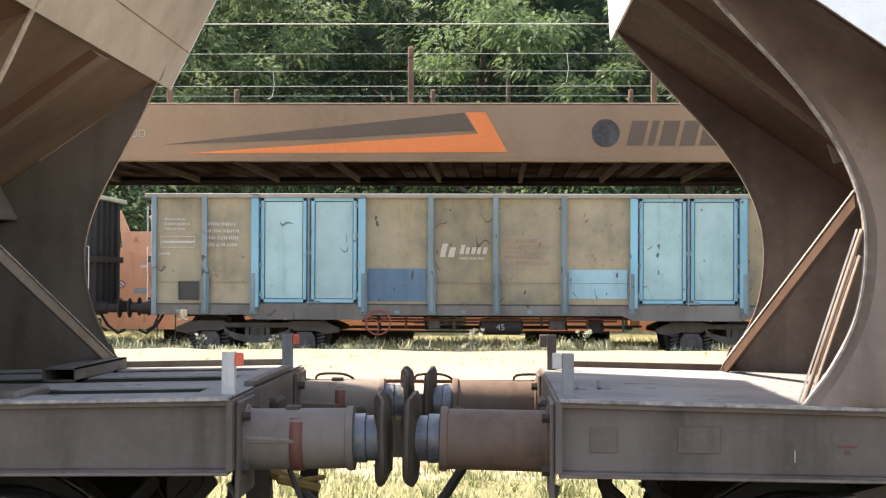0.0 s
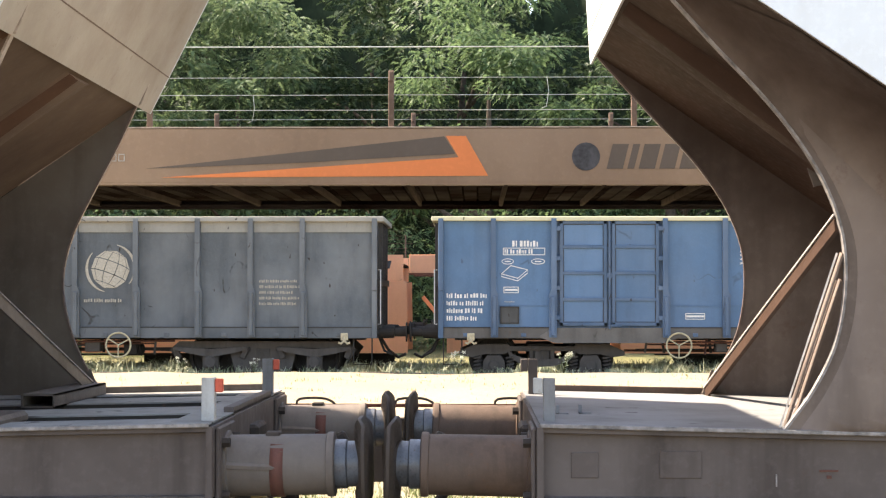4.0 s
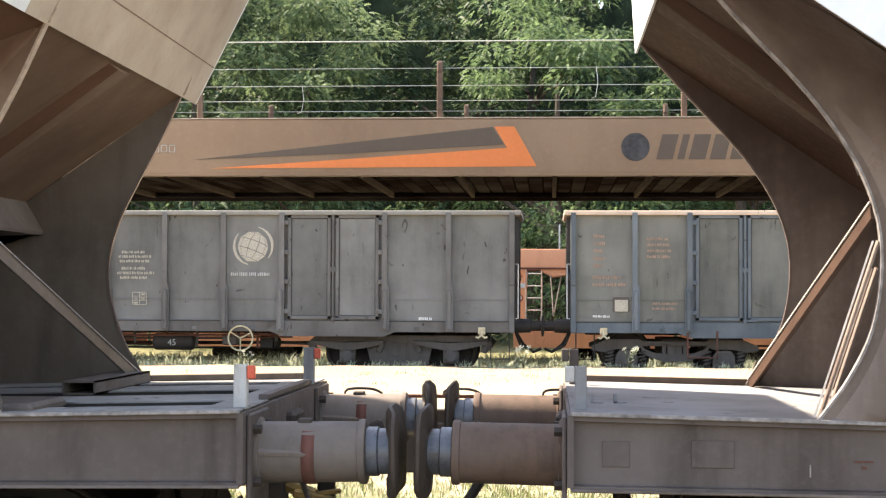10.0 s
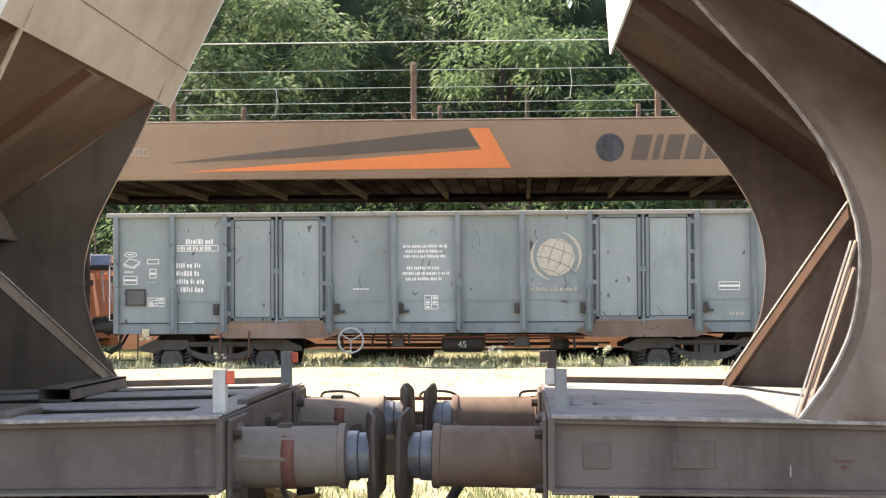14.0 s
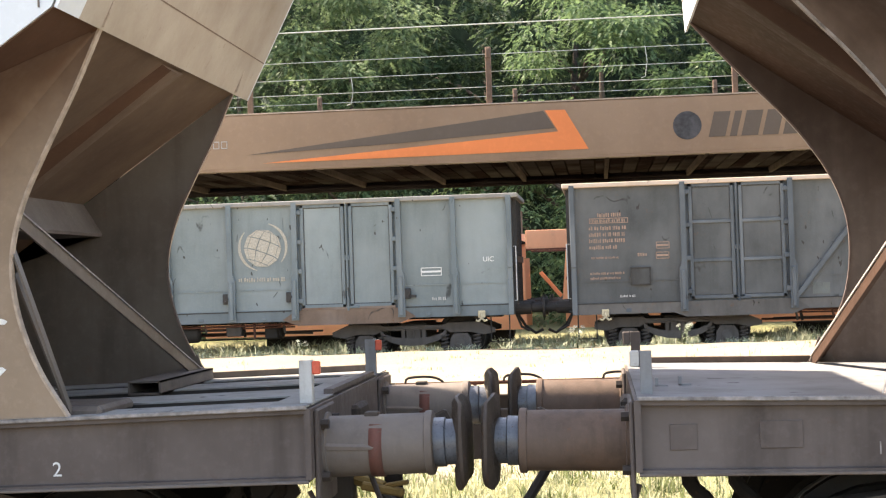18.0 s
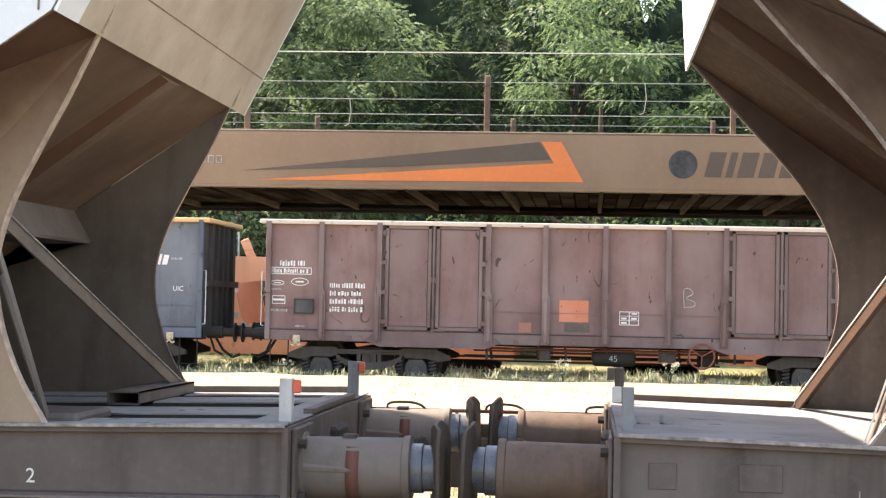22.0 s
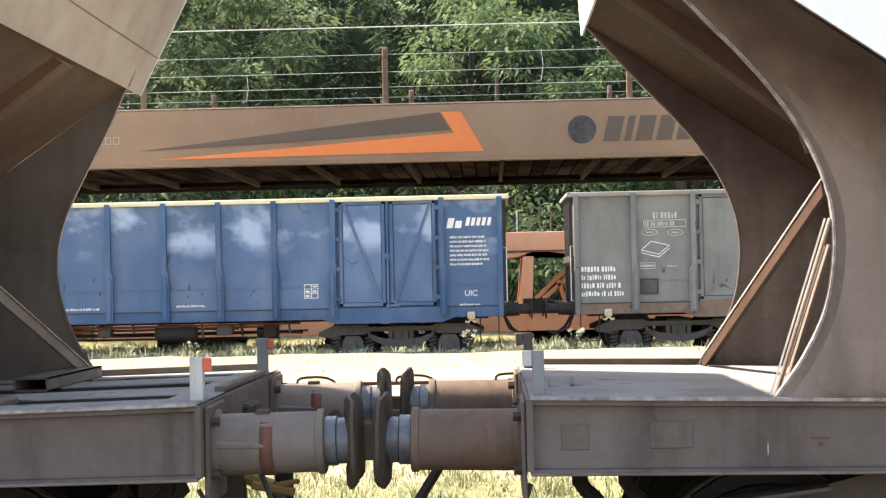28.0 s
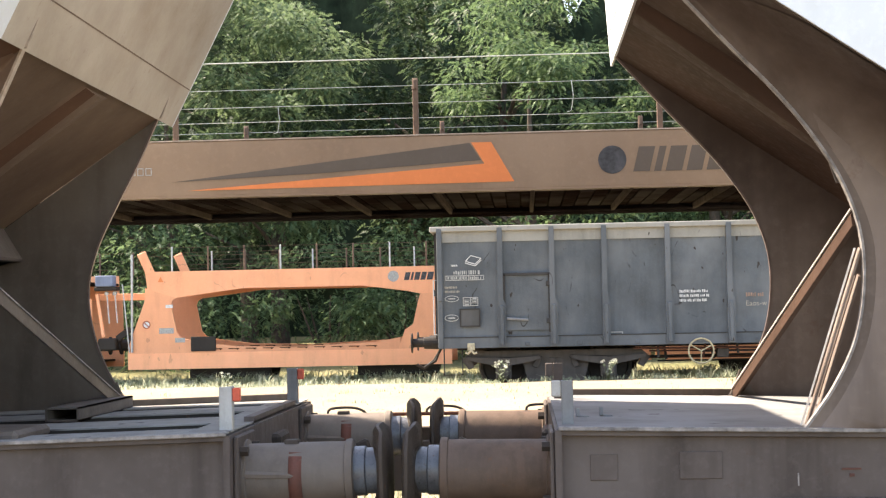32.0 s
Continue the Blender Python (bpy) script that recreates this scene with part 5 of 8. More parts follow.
# ---- passing train ----
SHIFT = [0.0, 5.094, 10.185, 15.26, 20.326, 25.387, 30.441, 35.487, 40.5, 45.496, 50.493, 55.535, 60.644, 65.812, 71.042, 76.334, 81.707, 87.164, 92.7, 98.325, 104.039, 109.834, 115.697, 121.628, 127.634, 133.699, 139.818, 146.012, 152.282, 158.588, 164.949, 171.373, 177.839]
Z_SILL, Z_TOP, Z_RAIL, DEEP = 0.95, 3.265, 0.12, 2.86
RIB_TAN = (1.02, 1.98, 4.04, 5.34, 6.57, 7.86, 9.17, 11.25, 12.2)
RIB_BARRED = (1.05, 2.19, 4.30, 5.43, 6.51, 7.57, 8.70, 10.80, 11.94)
RIB_HATCH = (1.20, 2.18, 3.17, 4.36, 5.51, 6.52, 7.52, 8.68, 9.86, 10.87, 11.86)
RIB_OLIVE = (1.21, 2.23, 4.30, 5.56, 6.78, 8.04, 9.29, 11.38, 12.35)
RIB_GREY = (1.18, 2.31, 4.32, 5.47, 6.59, 7.73, 8.85, 10.83, 12.05)
RIB_PALE = (1.14, 2.14, 4.14, 5.38, 6.60, 7.82, 9.09, 11.11, 12.16)
RIB_DIAG = (2.12, 4.12, 5.92, 7.55, 9.30, 11.35)
RIB_BROWN = (1.08, 2.19, 4.28, 5.36, 6.49, 7.67, 8.73, 10.80, 11.94)
RIB_NAVY = (1.24, 2.40, 4.37, 5.56, 6.69, 7.81, 8.89, 10.90, 12.08)
RIB_ASH = (1.13, 2.25, 4.30, 5.41, 6.51, 7.65, 8.75, 10.80, 11.94)
RIB_BLUE = (1.14, 3.28, 4.39, 5.48, 6.55, 7.60, 8.66, 9.78, 11.85)


def mesh_of(name, bm, material, smooth=False):
    me = bpy.data.meshes.new(name)
    bm.to_mesh(me)
    bm.free()
    me.materials.append(material)
    if smooth:
        me.shade_smooth()
    return me


bm = B()
for y in (-0.72, 0.72):
    lathe(bm, [(-0.07, 0.485), (-0.04, 0.46), (0.03, 0.46), (0.06, 0.455), (0.06, 0.40), (0.01, 0.38), (0.015, 0.3), (0.01, 0.16), (0.07, 0.12)], Matrix.Translation((0, y, 0)) @ Matrix.Rotation(radians(90 if y > 0 else -90), 4, "Z"), 20)
    for k in range(4):
        a = 2 * math.pi * k / 4
        rod(bm, [(0.27 * math.cos(a), y - 0.03, 0.27 * math.sin(a)), (0.27 * math.cos(a), y + 0.03, 0.27 * math.sin(a))], 0.03, 6)
rod(bm, [(0, -1.0, 0), (0, 1.0, 0)], 0.08, 10)
WHEELSET = mesh_of("wheelset", bm, M_BLACK)
M_BOGIE = painted("dusty_dark_bogie", (0.094, 0.082, 0.074), (0.052, 0.043, 0.037), dirt=0.7, rusty=0.2, gloss=0.65, size=0.6)
# side frame: a straight top chord, a curved belly under three slots
bm = B()
prism(bm, [(-1.58, 0.50), (-1.58, 0.58), (-1.28, 0.71), (-0.66, 0.71), (-0.6, 0.67), (0.6, 0.67), (0.66, 0.71), (1.28, 0.71), (1.58, 0.58), (1.58, 0.50), (1.34, 0.46), (1.12, 0.52), (0.72, 0.52), (0.62, 0.58), (-0.62, 0.58), (-0.72, 0.52), (-1.12, 0.52), (-1.34, 0.46)], -0.07, 0.06)
prism(bm, [(-0.66, 0.62), (-0.62, 0.46), (-0.45, 0.36), (-0.22, 0.295), (0, 0.28), (0.22, 0.295), (0.45, 0.36), (0.62, 0.46), (0.66, 0.62), (0.56, 0.52), (0.36, 0.45), (0, 0.42), (-0.36, 0.45), (-0.56, 0.52)], -0.09, 0.06)
for x in (-0.2, 0.2):
    box(bm, x - 0.035, x + 0.035, -0.06, 0.05, 0.40, 0.62)
box(bm, -0.58, 0.58, -0.095, -0.07, 0.60, 0.625, 0.006)
SIDE_FRAME = mesh_of("side_frame", bm, M_BOGIE)
bm = B()
box(bm, -0.14, 0.14, -0.04, 0.02, 0.36, 0.62, 0.008)
box(bm, -0.015, 0.015, -0.07, -0.04, 0.40, 0.60, 0.004)
BOLSTER_END = mesh_of("bolster_end", bm, M_BOGIE)
# axle box with shoulders under its two springs
bm = B()
prism(bm, [(-0.40, 0.10), (0.40, 0.10), (0.42, 0.14), (0.22, 0.17), (0.20, 0.40), (0.13, 0.50), (-0.13, 0.50), (-0.20, 0.40), (-0.22, 0.17), (-0.42, 0.14)], -0.13, 0.08)
lathe(bm, [(0, 0.11), (0.03, 0.11), (0.045, 0.07)], Matrix.Translation((0, -0.13, 0.31)) @ Matrix.Rotation(radians(-90), 4, "Z"), 14)
AXLE_BOX = mesh_of("axle_box", bm, M_BOGIE)
bm = B()
pts = [(0.072 * math.cos(a), 0.072 * math.sin(a), 0.14 + 0.34 * a / (10 * math.pi)) for a in [k * math.pi / 4 for k in range(41)]]
rod(bm, pts, 0.019, 4)
SPRING = mesh_of("coil_spring", bm, M_BOGIE)
# plate-framed bogie of the hatch wagons, with leaf springs over the axle boxes
bm = B()
prism(bm, [(-1.80, 0.60), (-1.62, 0.76), (1.62, 0.76), (1.80, 0.60), (1.66, 0.40), (1.58, 0.62), (0.66, 0.64), (0.52, 0.10), (-0.52, 0.10), (-0.66, 0.64), (-1.58, 0.62), (-1.66, 0.40)], -0.03, 0.05)
for q in (-1, 1):
    for e in (-0.70, 0.70):
        bar(bm, (q + e, -0.06, 0.66), (q + e * 0.86, -0.06, 0.44), 0.06, 0.10, 0.006)
PLATE_FRAME = mesh_of("side_frame", bm, M_BOGIE)
bm = B()
prism(bm, [(-0.70, 0.60), (-0.40, 0.53), (0, 0.46), (0.40, 0.53), (0.70, 0.60), (0.70, 0.66), (0.4, 0.64), (0, 0.62), (-0.4, 0.64), (-0.70, 0.66)], -0.16, -0.04)
LEAF_SPRING = mesh_of("leaf_spring", bm, M_BOGIE)
bm = B()
box(bm, -0.15, 0.15, -0.12, 0.08, 0.22, 0.50, 0.03)
lathe(bm, [(0, 0.125), (0.05, 0.125), (0.075, 0.09)], Matrix.Translation((0, -0.12, 0.36)) @ Matrix.Rotation(radians(-90), 4, "Z"), 14)
PLATE_AXLE_BOX = mesh_of("axle_box", bm, M_BOGIE)
bm = B()
lathe(bm, [(0, 0.13), (0.30, 0.115), (0.31, 0.085), (0.52, 0.085), (0.525, 0.19), (0.55, 0.19), (0.56, 0.1)], Matrix(), 16)
T_BUFFER = mesh_of("buffer", bm, M_BLACK, False)
bm = B()
n = 24
ringpts = [(0.235 * math.cos(2 * math.pi * k / n), 0, 0.235 * math.sin(2 * math.pi * k / n)) for k in range(n + 1)]
rod(bm, ringpts, 0.017, 6, False)
for k in range(3):
    a = 2 * math.pi * k / 3 + 0.5
    rod(bm, [(0, 0, 0), (0.235 * math.cos(a), 0, 0.235 * math.sin(a))], 0.013, 5)
HANDWHEEL = {}
for key, mt in (("pale", plain("pale_yellow_handwheel", (0.45, 0.38, 0.24), 0.6)), ("red", plain("rusty_red_handwheel", (0.22, 0.07, 0.05), 0.6)), ("grey", plain("grey_handwheel", (0.36, 0.35, 0.34), 0.6))):
    HANDWHEEL[key] = mesh_of("handwheel", bm.copy(), mt)
bm.free()
M_PIPE = painted("rusty_red_pipe", (0.13, 0.055, 0.040), (0.06, 0.036, 0.028), dirt=0.8, rusty=0.3, gloss=0.7, size=0.4)
M_HOOK = plain("cream_tow_hook", (0.46, 0.39, 0.26), 0.6)
bm = B()
box(bm, -0.07, 0.07, -0.02, 0.0, -0.02, 0.12, 0.01)
rod(bm, [(0, -0.02, 0.08), (0, -0.05, -0.02), (-0.06, -0.06, -0.08), (-0.11, -0.06, -0.06)], 0.022, 6)
rod(bm, [(0, -0.05, -0.02), (0.06, -0.06, -0.08), (0.11, -0.06, -0.06)], 0.022, 6)
TOW_HOOK = mesh_of("tow_hook", bm, M_HOOK)


def bars(parent, x, z, w, h, rows, mat, name="stencil", seed=1, y=0.036, gap=0.5, centred=False):
    """Unreadable writing: rows of short bars."""
    rnd = random.Random(seed)
    bm = B()
    rh = h / rows
    ch = rh * (1 - gap)
    cw = min(0.56 * ch, 0.09)
    for r in range(rows):
        end = x + w * rnd.uniform(0.72, 1.0)
        x1 = x + (0.5 * (x + w - end) if centred else 0.0)
        z1 = z + h - rh * (r + 1) + rh * gap * 0.5
        run = rnd.randint(2, 7)
        while x1 < x + w and x1 < end - 0.02:
            ww = cw * rnd.uniform(0.32, 0.85)
            box(bm, x1, min(x1 + ww, x + w), y - 0.003, y, z1 + ch * rnd.choice((0, 0, 0.1)), z1 + ch * rnd.choice((1, 1, 0.8)))
            run -= 1
            x1 += ww + cw * (0.36 if run else 0.9)
            run = run or rnd.randint(2, 7)
    return tagged(part(name, bm, mat, parent), kind="stuff")


def frame_mark(parent, x, z, w, h, mat, inner=0, name="frame_mark", y=0.036):
    bm = B()
    t = 0.014
    for a in ((x, x + w, z, z + t), (x, x + w, z + h - t, z + h), (x, x + t, z, z + h), (x + w - t, x + w, z, z + h)):
        box(bm, a[0], a[1], y - 0.003, y, a[2], a[3])
    for k in range(inner):
        zz = z + h * (k + 1) / (inner + 1)
        box(bm, x + 0.02, x + w - 0.02, y - 0.003, y, zz - 0.018, zz + 0.018)
    return part(name, bm, mat, parent)


def load_table(parent, x, z, w, h, mat, seed=1):
    """Two rows of figures in a framed table, the upper row set to the right."""
    frame_mark(parent, x, z, w, h * 0.5, mat, name="load_table")
    bars(parent, x + 0.03, z + h * 0.08, w - 0.06, h * 0.34, 1, mat, "load_table", seed, gap=0.1)
    bars(parent, x + w * 0.22, z + h * 0.56, w * 0.78, h * 0.44, 1, mat, "load_table", seed + 3, gap=0.1)


def grid_mark(parent, x, z, w, h, mat, y=0.036):
    """A small table with an outer frame, one upright and two level lines and a few figures."""
    frame_mark(parent, x, z, w, h, mat, name="grid_mark", y=y)
    bm = B()
    box(bm, x + 0.48 * w, x + 0.52 * w + 0.006, y - 0.003, y, z, z + h)
    for f in (0.34, 0.67):
        box(bm, x, x + w, y - 0.003, y, z + f * h - 0.005, z + f * h + 0.005)
    for f, g in ((0.1, 0.42), (0.62, 0.75), (0.6, 0.42), (0.1, 0.1)):
        box(bm, x + f * w, x + (f + 0.28) * w, y - 0.003, y, z + g * h, z + (g + 0.14) * h)
    tagged(part("grid_mark", bm, mat, parent), kind="stuff")


def oval_mark(parent, x, z, w, h, mat, y=0.036):
    bm = B()
    n = 18
    for k in range(n):
        a, b = 2 * math.pi * k / n, 2 * math.pi * (k + 1) / n
        bar(bm, (x + w / 2 + w / 2 * math.cos(a), y - 0.0015, z + h / 2 + h / 2 * math.sin(a)), (x + w / 2 + w / 2 * math.cos(b), y - 0.0015, z + h / 2 + h / 2 * math.sin(b)), 0.003, 0.013)
    box(bm, x + 0.25 * w, x + 0.75 * w, y - 0.003, y, z + 0.4 * h, z + 0.6 * h)
    tagged(part("oval_mark", bm, mat, parent), kind="stuff")


def notice(parent, x, z, w, h):
    """A dark notice board in a thin raised frame."""
    bm = B()
    box(bm, x, x + w, 0.012, 0.034, z, z + h, 0.004)
    board = part("notice_board", bm, M_BOARD, parent, "dark empty notice board")
    bm = B()
    for a in ((x - 0.015, x + w + 0.015, z - 0.015, z + 0.012), (x - 0.015, x + w + 0.015, z + h - 0.012, z + h + 0.015), (x - 0.015, x + 0.012, z, z + h), (x + w - 0.012, x + w + 0.015, z, z + h)):
        box(bm, a[0], a[1], 0.0, 0.03, a[2], a[3], 0.003)
    part("board_frame", bm, M_SHADE, board)


def brand_block(parent, x, z, w, h, mat, n, seed):
    """A company's mark as slanted plain blocks."""
    rnd = random.Random(seed)
    step = w / n
    for k in range(n):
        bm = B()
        a = x + k * step
        b = a + step * rnd.uniform(0.62, 0.82)
        hh = h * (1.0 if k == 0 else rnd.choice((0.72, 0.72, 0.95)))
        prism(bm, [(a, z), (b, z), (b + 0.22 * hh, z + hh), (a + 0.22 * hh, z + hh)], 0.033, 0.036)
        part("name_block", bm, mat, parent)


def box_mark(parent, x, z, w, h, mat, name="box_mark", y=0.036):
    """A small outline drawing of a tilted box."""
    bm = B()
    p = {"a": (0, 0.30), "b": (0.62, 0.0), "c": (1.0, 0.55), "d": (0.36, 0.86), "e": (0, 0.48), "f": (0.62, 0.18), "g": (1.0, 0.75), "h": (0.36, 1.04)}
    for k in ("ab", "bc", "ae", "bf", "cg", "ef", "fg", "gh", "he"):
        (x0, z0), (x1, z1) = p[k[0]], p[k[1]]
        bar(bm, (x + w * x0, y - 0.0015, z + h * z0), (x + w * x1, y - 0.0015, z + h * z1), 0.003, 0.014)
    return tagged(part(name, bm, mat, parent), kind="stuff")


def text_mark(parent, words, x, z, size, mat, y=0.035, name="lettering"):
    cu = bpy.data.curves.new(name, "FONT")
    cu.body, cu.size = words, size
    tmp = bpy.data.objects.new(name, cu)
    dg = bpy.context.evaluated_depsgraph_get()
    me = bpy.data.meshes.new_from_object(tmp.evaluated_get(dg))
    bpy.data.objects.remove(tmp)
    me.materials.clear()
    me.materials.append(mat)
    ob = new(name, me)
    ob.parent = parent
    ob.matrix_basis = pose(x, y, z, 90, 0, 0)
    return ob


def globe_mark(parent, x, z, r, mat, y=0.036):
    """A pale globe with two bows round it."""
    bm = B()

    def arc(cx, cz, rx, rz, a0, a1, wd, n=24):
        prev = None
        for k in range(n + 1):
            a = a0 + (a1 - a0) * k / n
            w2 = wd * (0.25 + 0.75 * math.sin(math.pi * k / n))
            p = [bm.verts.new((cx + (rx + q * w2) * math.cos(a), y - 0.002, cz + (rz + q * w2) * math.sin(a))) for q in (-0.5, 0.5)]
            if prev:
                bm.faces.new((prev[0], prev[1], p[1], p[0]))
            prev = p
    # the disc is cut into fields by a tilted net of lines
    n, gap = 5, 0.018
    R = r * 0.80
    tilt = math.radians(-20)
    for i in range(n):
        for j in range(n):
            quad = []
            for u, v in ((i, j), (i + 1, j), (i + 1, j + 1), (i, j + 1)):
                lon = math.radians(-90 + 180 * u / n + (1.3 if u == i else -1.3))
                lat = math.radians(-90 + 180 * v / n + (1.3 if v == j else -1.3))
                px, pz = R * math.sin(lon) * math.cos(lat), R * math.sin(lat) + 0.12 * R * math.cos(lon) * math.cos(lat) - 0.06 * R
                quad.append(bm.verts.new((x + px * math.cos(tilt) - pz * math.sin(tilt), y - 0.002, z + px * math.sin(tilt) + pz * math.cos(tilt))))
            bm.faces.new(quad)
    for a0, a1 in ((-40, 75), (140, 255)):
        arc(x, z, r, r, math.radians(a0), math.radians(a1), 0.055)
    tagged(part("globe_emblem", bm, mat, parent, "pale gold globe emblem"), kind="stuff")


def patch(parent, x0, x1, z0, z1, mat, name="paint_patch", label="", y=0.0345):
    bm = B()
    box(bm, x0, x1, y - 0.001, y + 0.004, z0, z1)
    return part(name, bm, mat, parent, label)


def gondola(k, length, lay, gates, mats, label, tall=0.0, low=0.0, rim_h=0.085, hatch=False, wheel=None, diag=None, door_bars=0, plate_bogie=False, step=None, seed=0, frame_m=None):
    """An open high-sided wagon; lay: its ribs, gates: the ribs that begin a double door; x from its left end, y from its near face inwards, z from the ground."""
    body, rib_m, door_m, rim_m, sill_m = mats
    w = thing("gondola_wagon", label, "freight wagon", "wagons of the passing train")
    L, zs, zt = length, Z_SILL - low, Z_TOP + tall
    ribs = list(lay)
    edges = [0.0] + ribs + [L]
    doors = [(ribs[i], ribs[i + 1]) for i in gates]
    is_door = lambda a, b: any(abs(a - p) < 0.01 and abs(b - q) < 0.01 for p, q in doors)  # noqa: E731
    # sill and floor
    bm = B()
    box(bm, 0, L, 0.012, 0.14, zs, zs + 0.20, 0.006)
    part("sill", bm, sill_m, w)
    bm = B()
    box(bm, 0.02, L - 0.02, 0.05, DEEP - 0.05, zs + 0.12, zs + 0.2)
    part("floor", bm, M_UNDER, w)
    # near side, panel by panel
    for a, b in zip(edges, edges[1:]):
        if is_door(a, b):
            continue
        bm = B()
        nx, nz = 6, 6
        rnd = random.Random(seed * 37 + int(a * 100))
        grid = [[bm.verts.new((a + (b - a) * i / nx, 0.04 + ((0.034 if hatch else 0.016) * rnd.uniform(0, 1) if 0 < i < nx and 0 < j < nz else 0.0), zs + 0.2 + (zt - zs - 0.2) * j / nz)) for i in range(nx + 1)] for j in range(nz + 1)]
        for j in range(nz):
            for i in range(nx):
                bm.faces.new((grid[j][i], grid[j][i + 1], grid[j + 1][i + 1], grid[j + 1][i]))
        box(bm, a, b, 0.078, 0.084, zs + 0.2, zt)
        part("side_panel", bm, body, w, smooth=False).data.shade_smooth()
    starts = [ribs[i] for i in gates]
    for x in ribs:
        q = -1 if x in starts else 1
        zk = zs + (0.92 if seed % 3 else 1.0)
        bm = B()
        prism(bm, [(x + q * e, z) for e, z in ((-0.052, zs + 0.02), (0.088, zs + 0.02), (0.088, zk - 0.09), (0.046, zk), (0.046, zt - 0.04), (-0.052, zt - 0.04))], -0.062, 0.05)
        box(bm, x - 0.036 + q * 0.018, x + 0.036 + q * 0.018, -0.10, -0.06, zs + 0.05, zk - 0.12, 0.012)
        part("rib", bm, rib_m, w)
    for x in (0.05, L - 0.05):
        bm = B()
        box(bm, x - 0.05, x + 0.05, -0.06, 0.05, zs + 0.9, zt - 0.04, 0.01)
        box(bm, x - 0.05, x + 0.05, -0.035, 0.05, zs, zs + 0.9, 0.01)
        part("corner_post", bm, rib_m, w)
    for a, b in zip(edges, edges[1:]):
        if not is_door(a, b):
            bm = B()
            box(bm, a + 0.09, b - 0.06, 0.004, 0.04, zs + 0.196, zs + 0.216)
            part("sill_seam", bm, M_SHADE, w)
    for a, b in doors:
        zd0, zd1 = zs + 0.24, zt - 0.08
        mid = (a + b) / 2
        bm = B()
        box(bm, a, b, 0.045, 0.07, zs + 0.2, zt)
        part("door_backing", bm, rib_m, w)
        for q, (p0, p1) in enumerate(((a + 0.115, mid - 0.045), (mid + 0.045, b - 0.115))):
            bm = B()
            box(bm, p0, p1, 0.022, 0.044, zd0, zd1, 0.004)
            leaf = part("door_leaf", bm, door_m, w)
            bm = B()
            t = 0.065
            for c in ((p0, p1, zd0, zd0 + t), (p0, p1, zd1 - t, zd1), (p0, p0 + t, zd0, zd1), (p1 - t, p1, zd0, zd1)):
                box(bm, c[0], c[1], -0.012, 0.022, c[2], c[3], 0.006)
            for r in range(door_bars):
                zz = zd0 + (zd1 - zd0) * (r + 1) / (door_bars + 1)
                box(bm, p0, p1, -0.008, 0.022, zz - 0.03, zz + 0.03, 0.006)
            if door_bars < 0:
                if q == 0:
                    bar(bm, (p0 + 0.1, 0.006, zd1 - 0.05), (p1 - 0.08, 0.006, zd0 + 0.05), 0.03, 0.05)
                else:
                    bar(bm, (p1 - 0.1, 0.006, zd1 - 0.05), (p0 + 0.08, 0.006, zd0 + 0.05), 0.03, 0.05)
            part("door_frame", bm, frame_m or rib_m, leaf)
            # dark strips paint the crevice shade and grime round the leaf
            bm = B()
            e = t + 0.014
            for c in ((p0 + t, p1 - t, zd0 + t, zd0 + e), (p0 + t, p1 - t, zd1 - e, zd1 - t), (p0 + t, p0 + e, zd0 + e, zd1 - e), (p1 - e, p1 - t, zd0 + e, zd1 - e)):
                box(bm, c[0], c[1], 0.014, 0.0225, c[2], c[3])
            part("door_seal", bm, M_SHADE, leaf)
            for r in range(4):
                bm = B()
                zz = zd0 + 0.15 + (zd1 - zd0 - 0.3) * r / 3
                xx = p0 - 0.03 if q == 0 else p1 + 0.03
                box(bm, xx - 0.05, xx + 0.05, -0.04, 0.02, zz - 0.045, zz + 0.045, 0.01)
                part("hinge", bm, rib_m, leaf)
        if k in (6, 8, 10, 11):
            bm = B()
            box(bm, a + 0.1, b - 0.1, -0.016, 0.03, zs + 0.205, zs + 0.252, 0.006)
            part("door_threshold", bm, P_RUSTSILL, w, "rusty door threshold")
        bm = B()
        rod(bm, [(mid, -0.02, zd0 - 0.06), (mid, -0.02, zd1)], 0.022, 6)
        box(bm, mid - 0.05, mid + 0.05, -0.03, 0.01, zd0 + 0.9, zd0 + 1.0, 0.008)
        box(bm, mid - 0.04, mid + 0.22, -0.03, 0.0, zd0 - 0.02, zd0 + 0.03, 0.008)
        part("lock_bar", bm, rib_m, w)
    for a, b in doors:
        bm = B()
        prism(bm, [(a - 0.28, zs + 0.03), (a + 0.02, zs - 0.085), (b - 0.02, zs - 0.085), (b + 0.28, zs + 0.03), (b + 0.02, zs + 0.205), (a - 0.02, zs + 0.205)], -0.012, 0.011)
        part("door_sill", bm, P_RUSTSILL if k in (6, 8, 11) else sill_m, w)
    if hatch:
        a, b = edges[1] + 0.06, edges[2] - 0.05
        bm = B()
        box(bm, a, b, 0.016, 0.038, zs + 0.32, zs + 1.38, 0.006)
        hd = part("hatch", bm, body, w)
        bm = B()
        for c in ((a - 0.03, b + 0.03, zs + 1.36, zs + 1.41), (a - 0.03, a + 0.03, zs + 0.28, zs + 1.4), (b - 0.03, b + 0.03, zs + 0.28, zs + 1.4)):
            box(bm, c[0], c[1], -0.02, 0.03, c[2], c[3], 0.006)
        rod(bm, [(a + 0.05, -0.03, zs + 0.55), (a + 0.42, -0.03, zs + 0.52)], 0.022, 6)
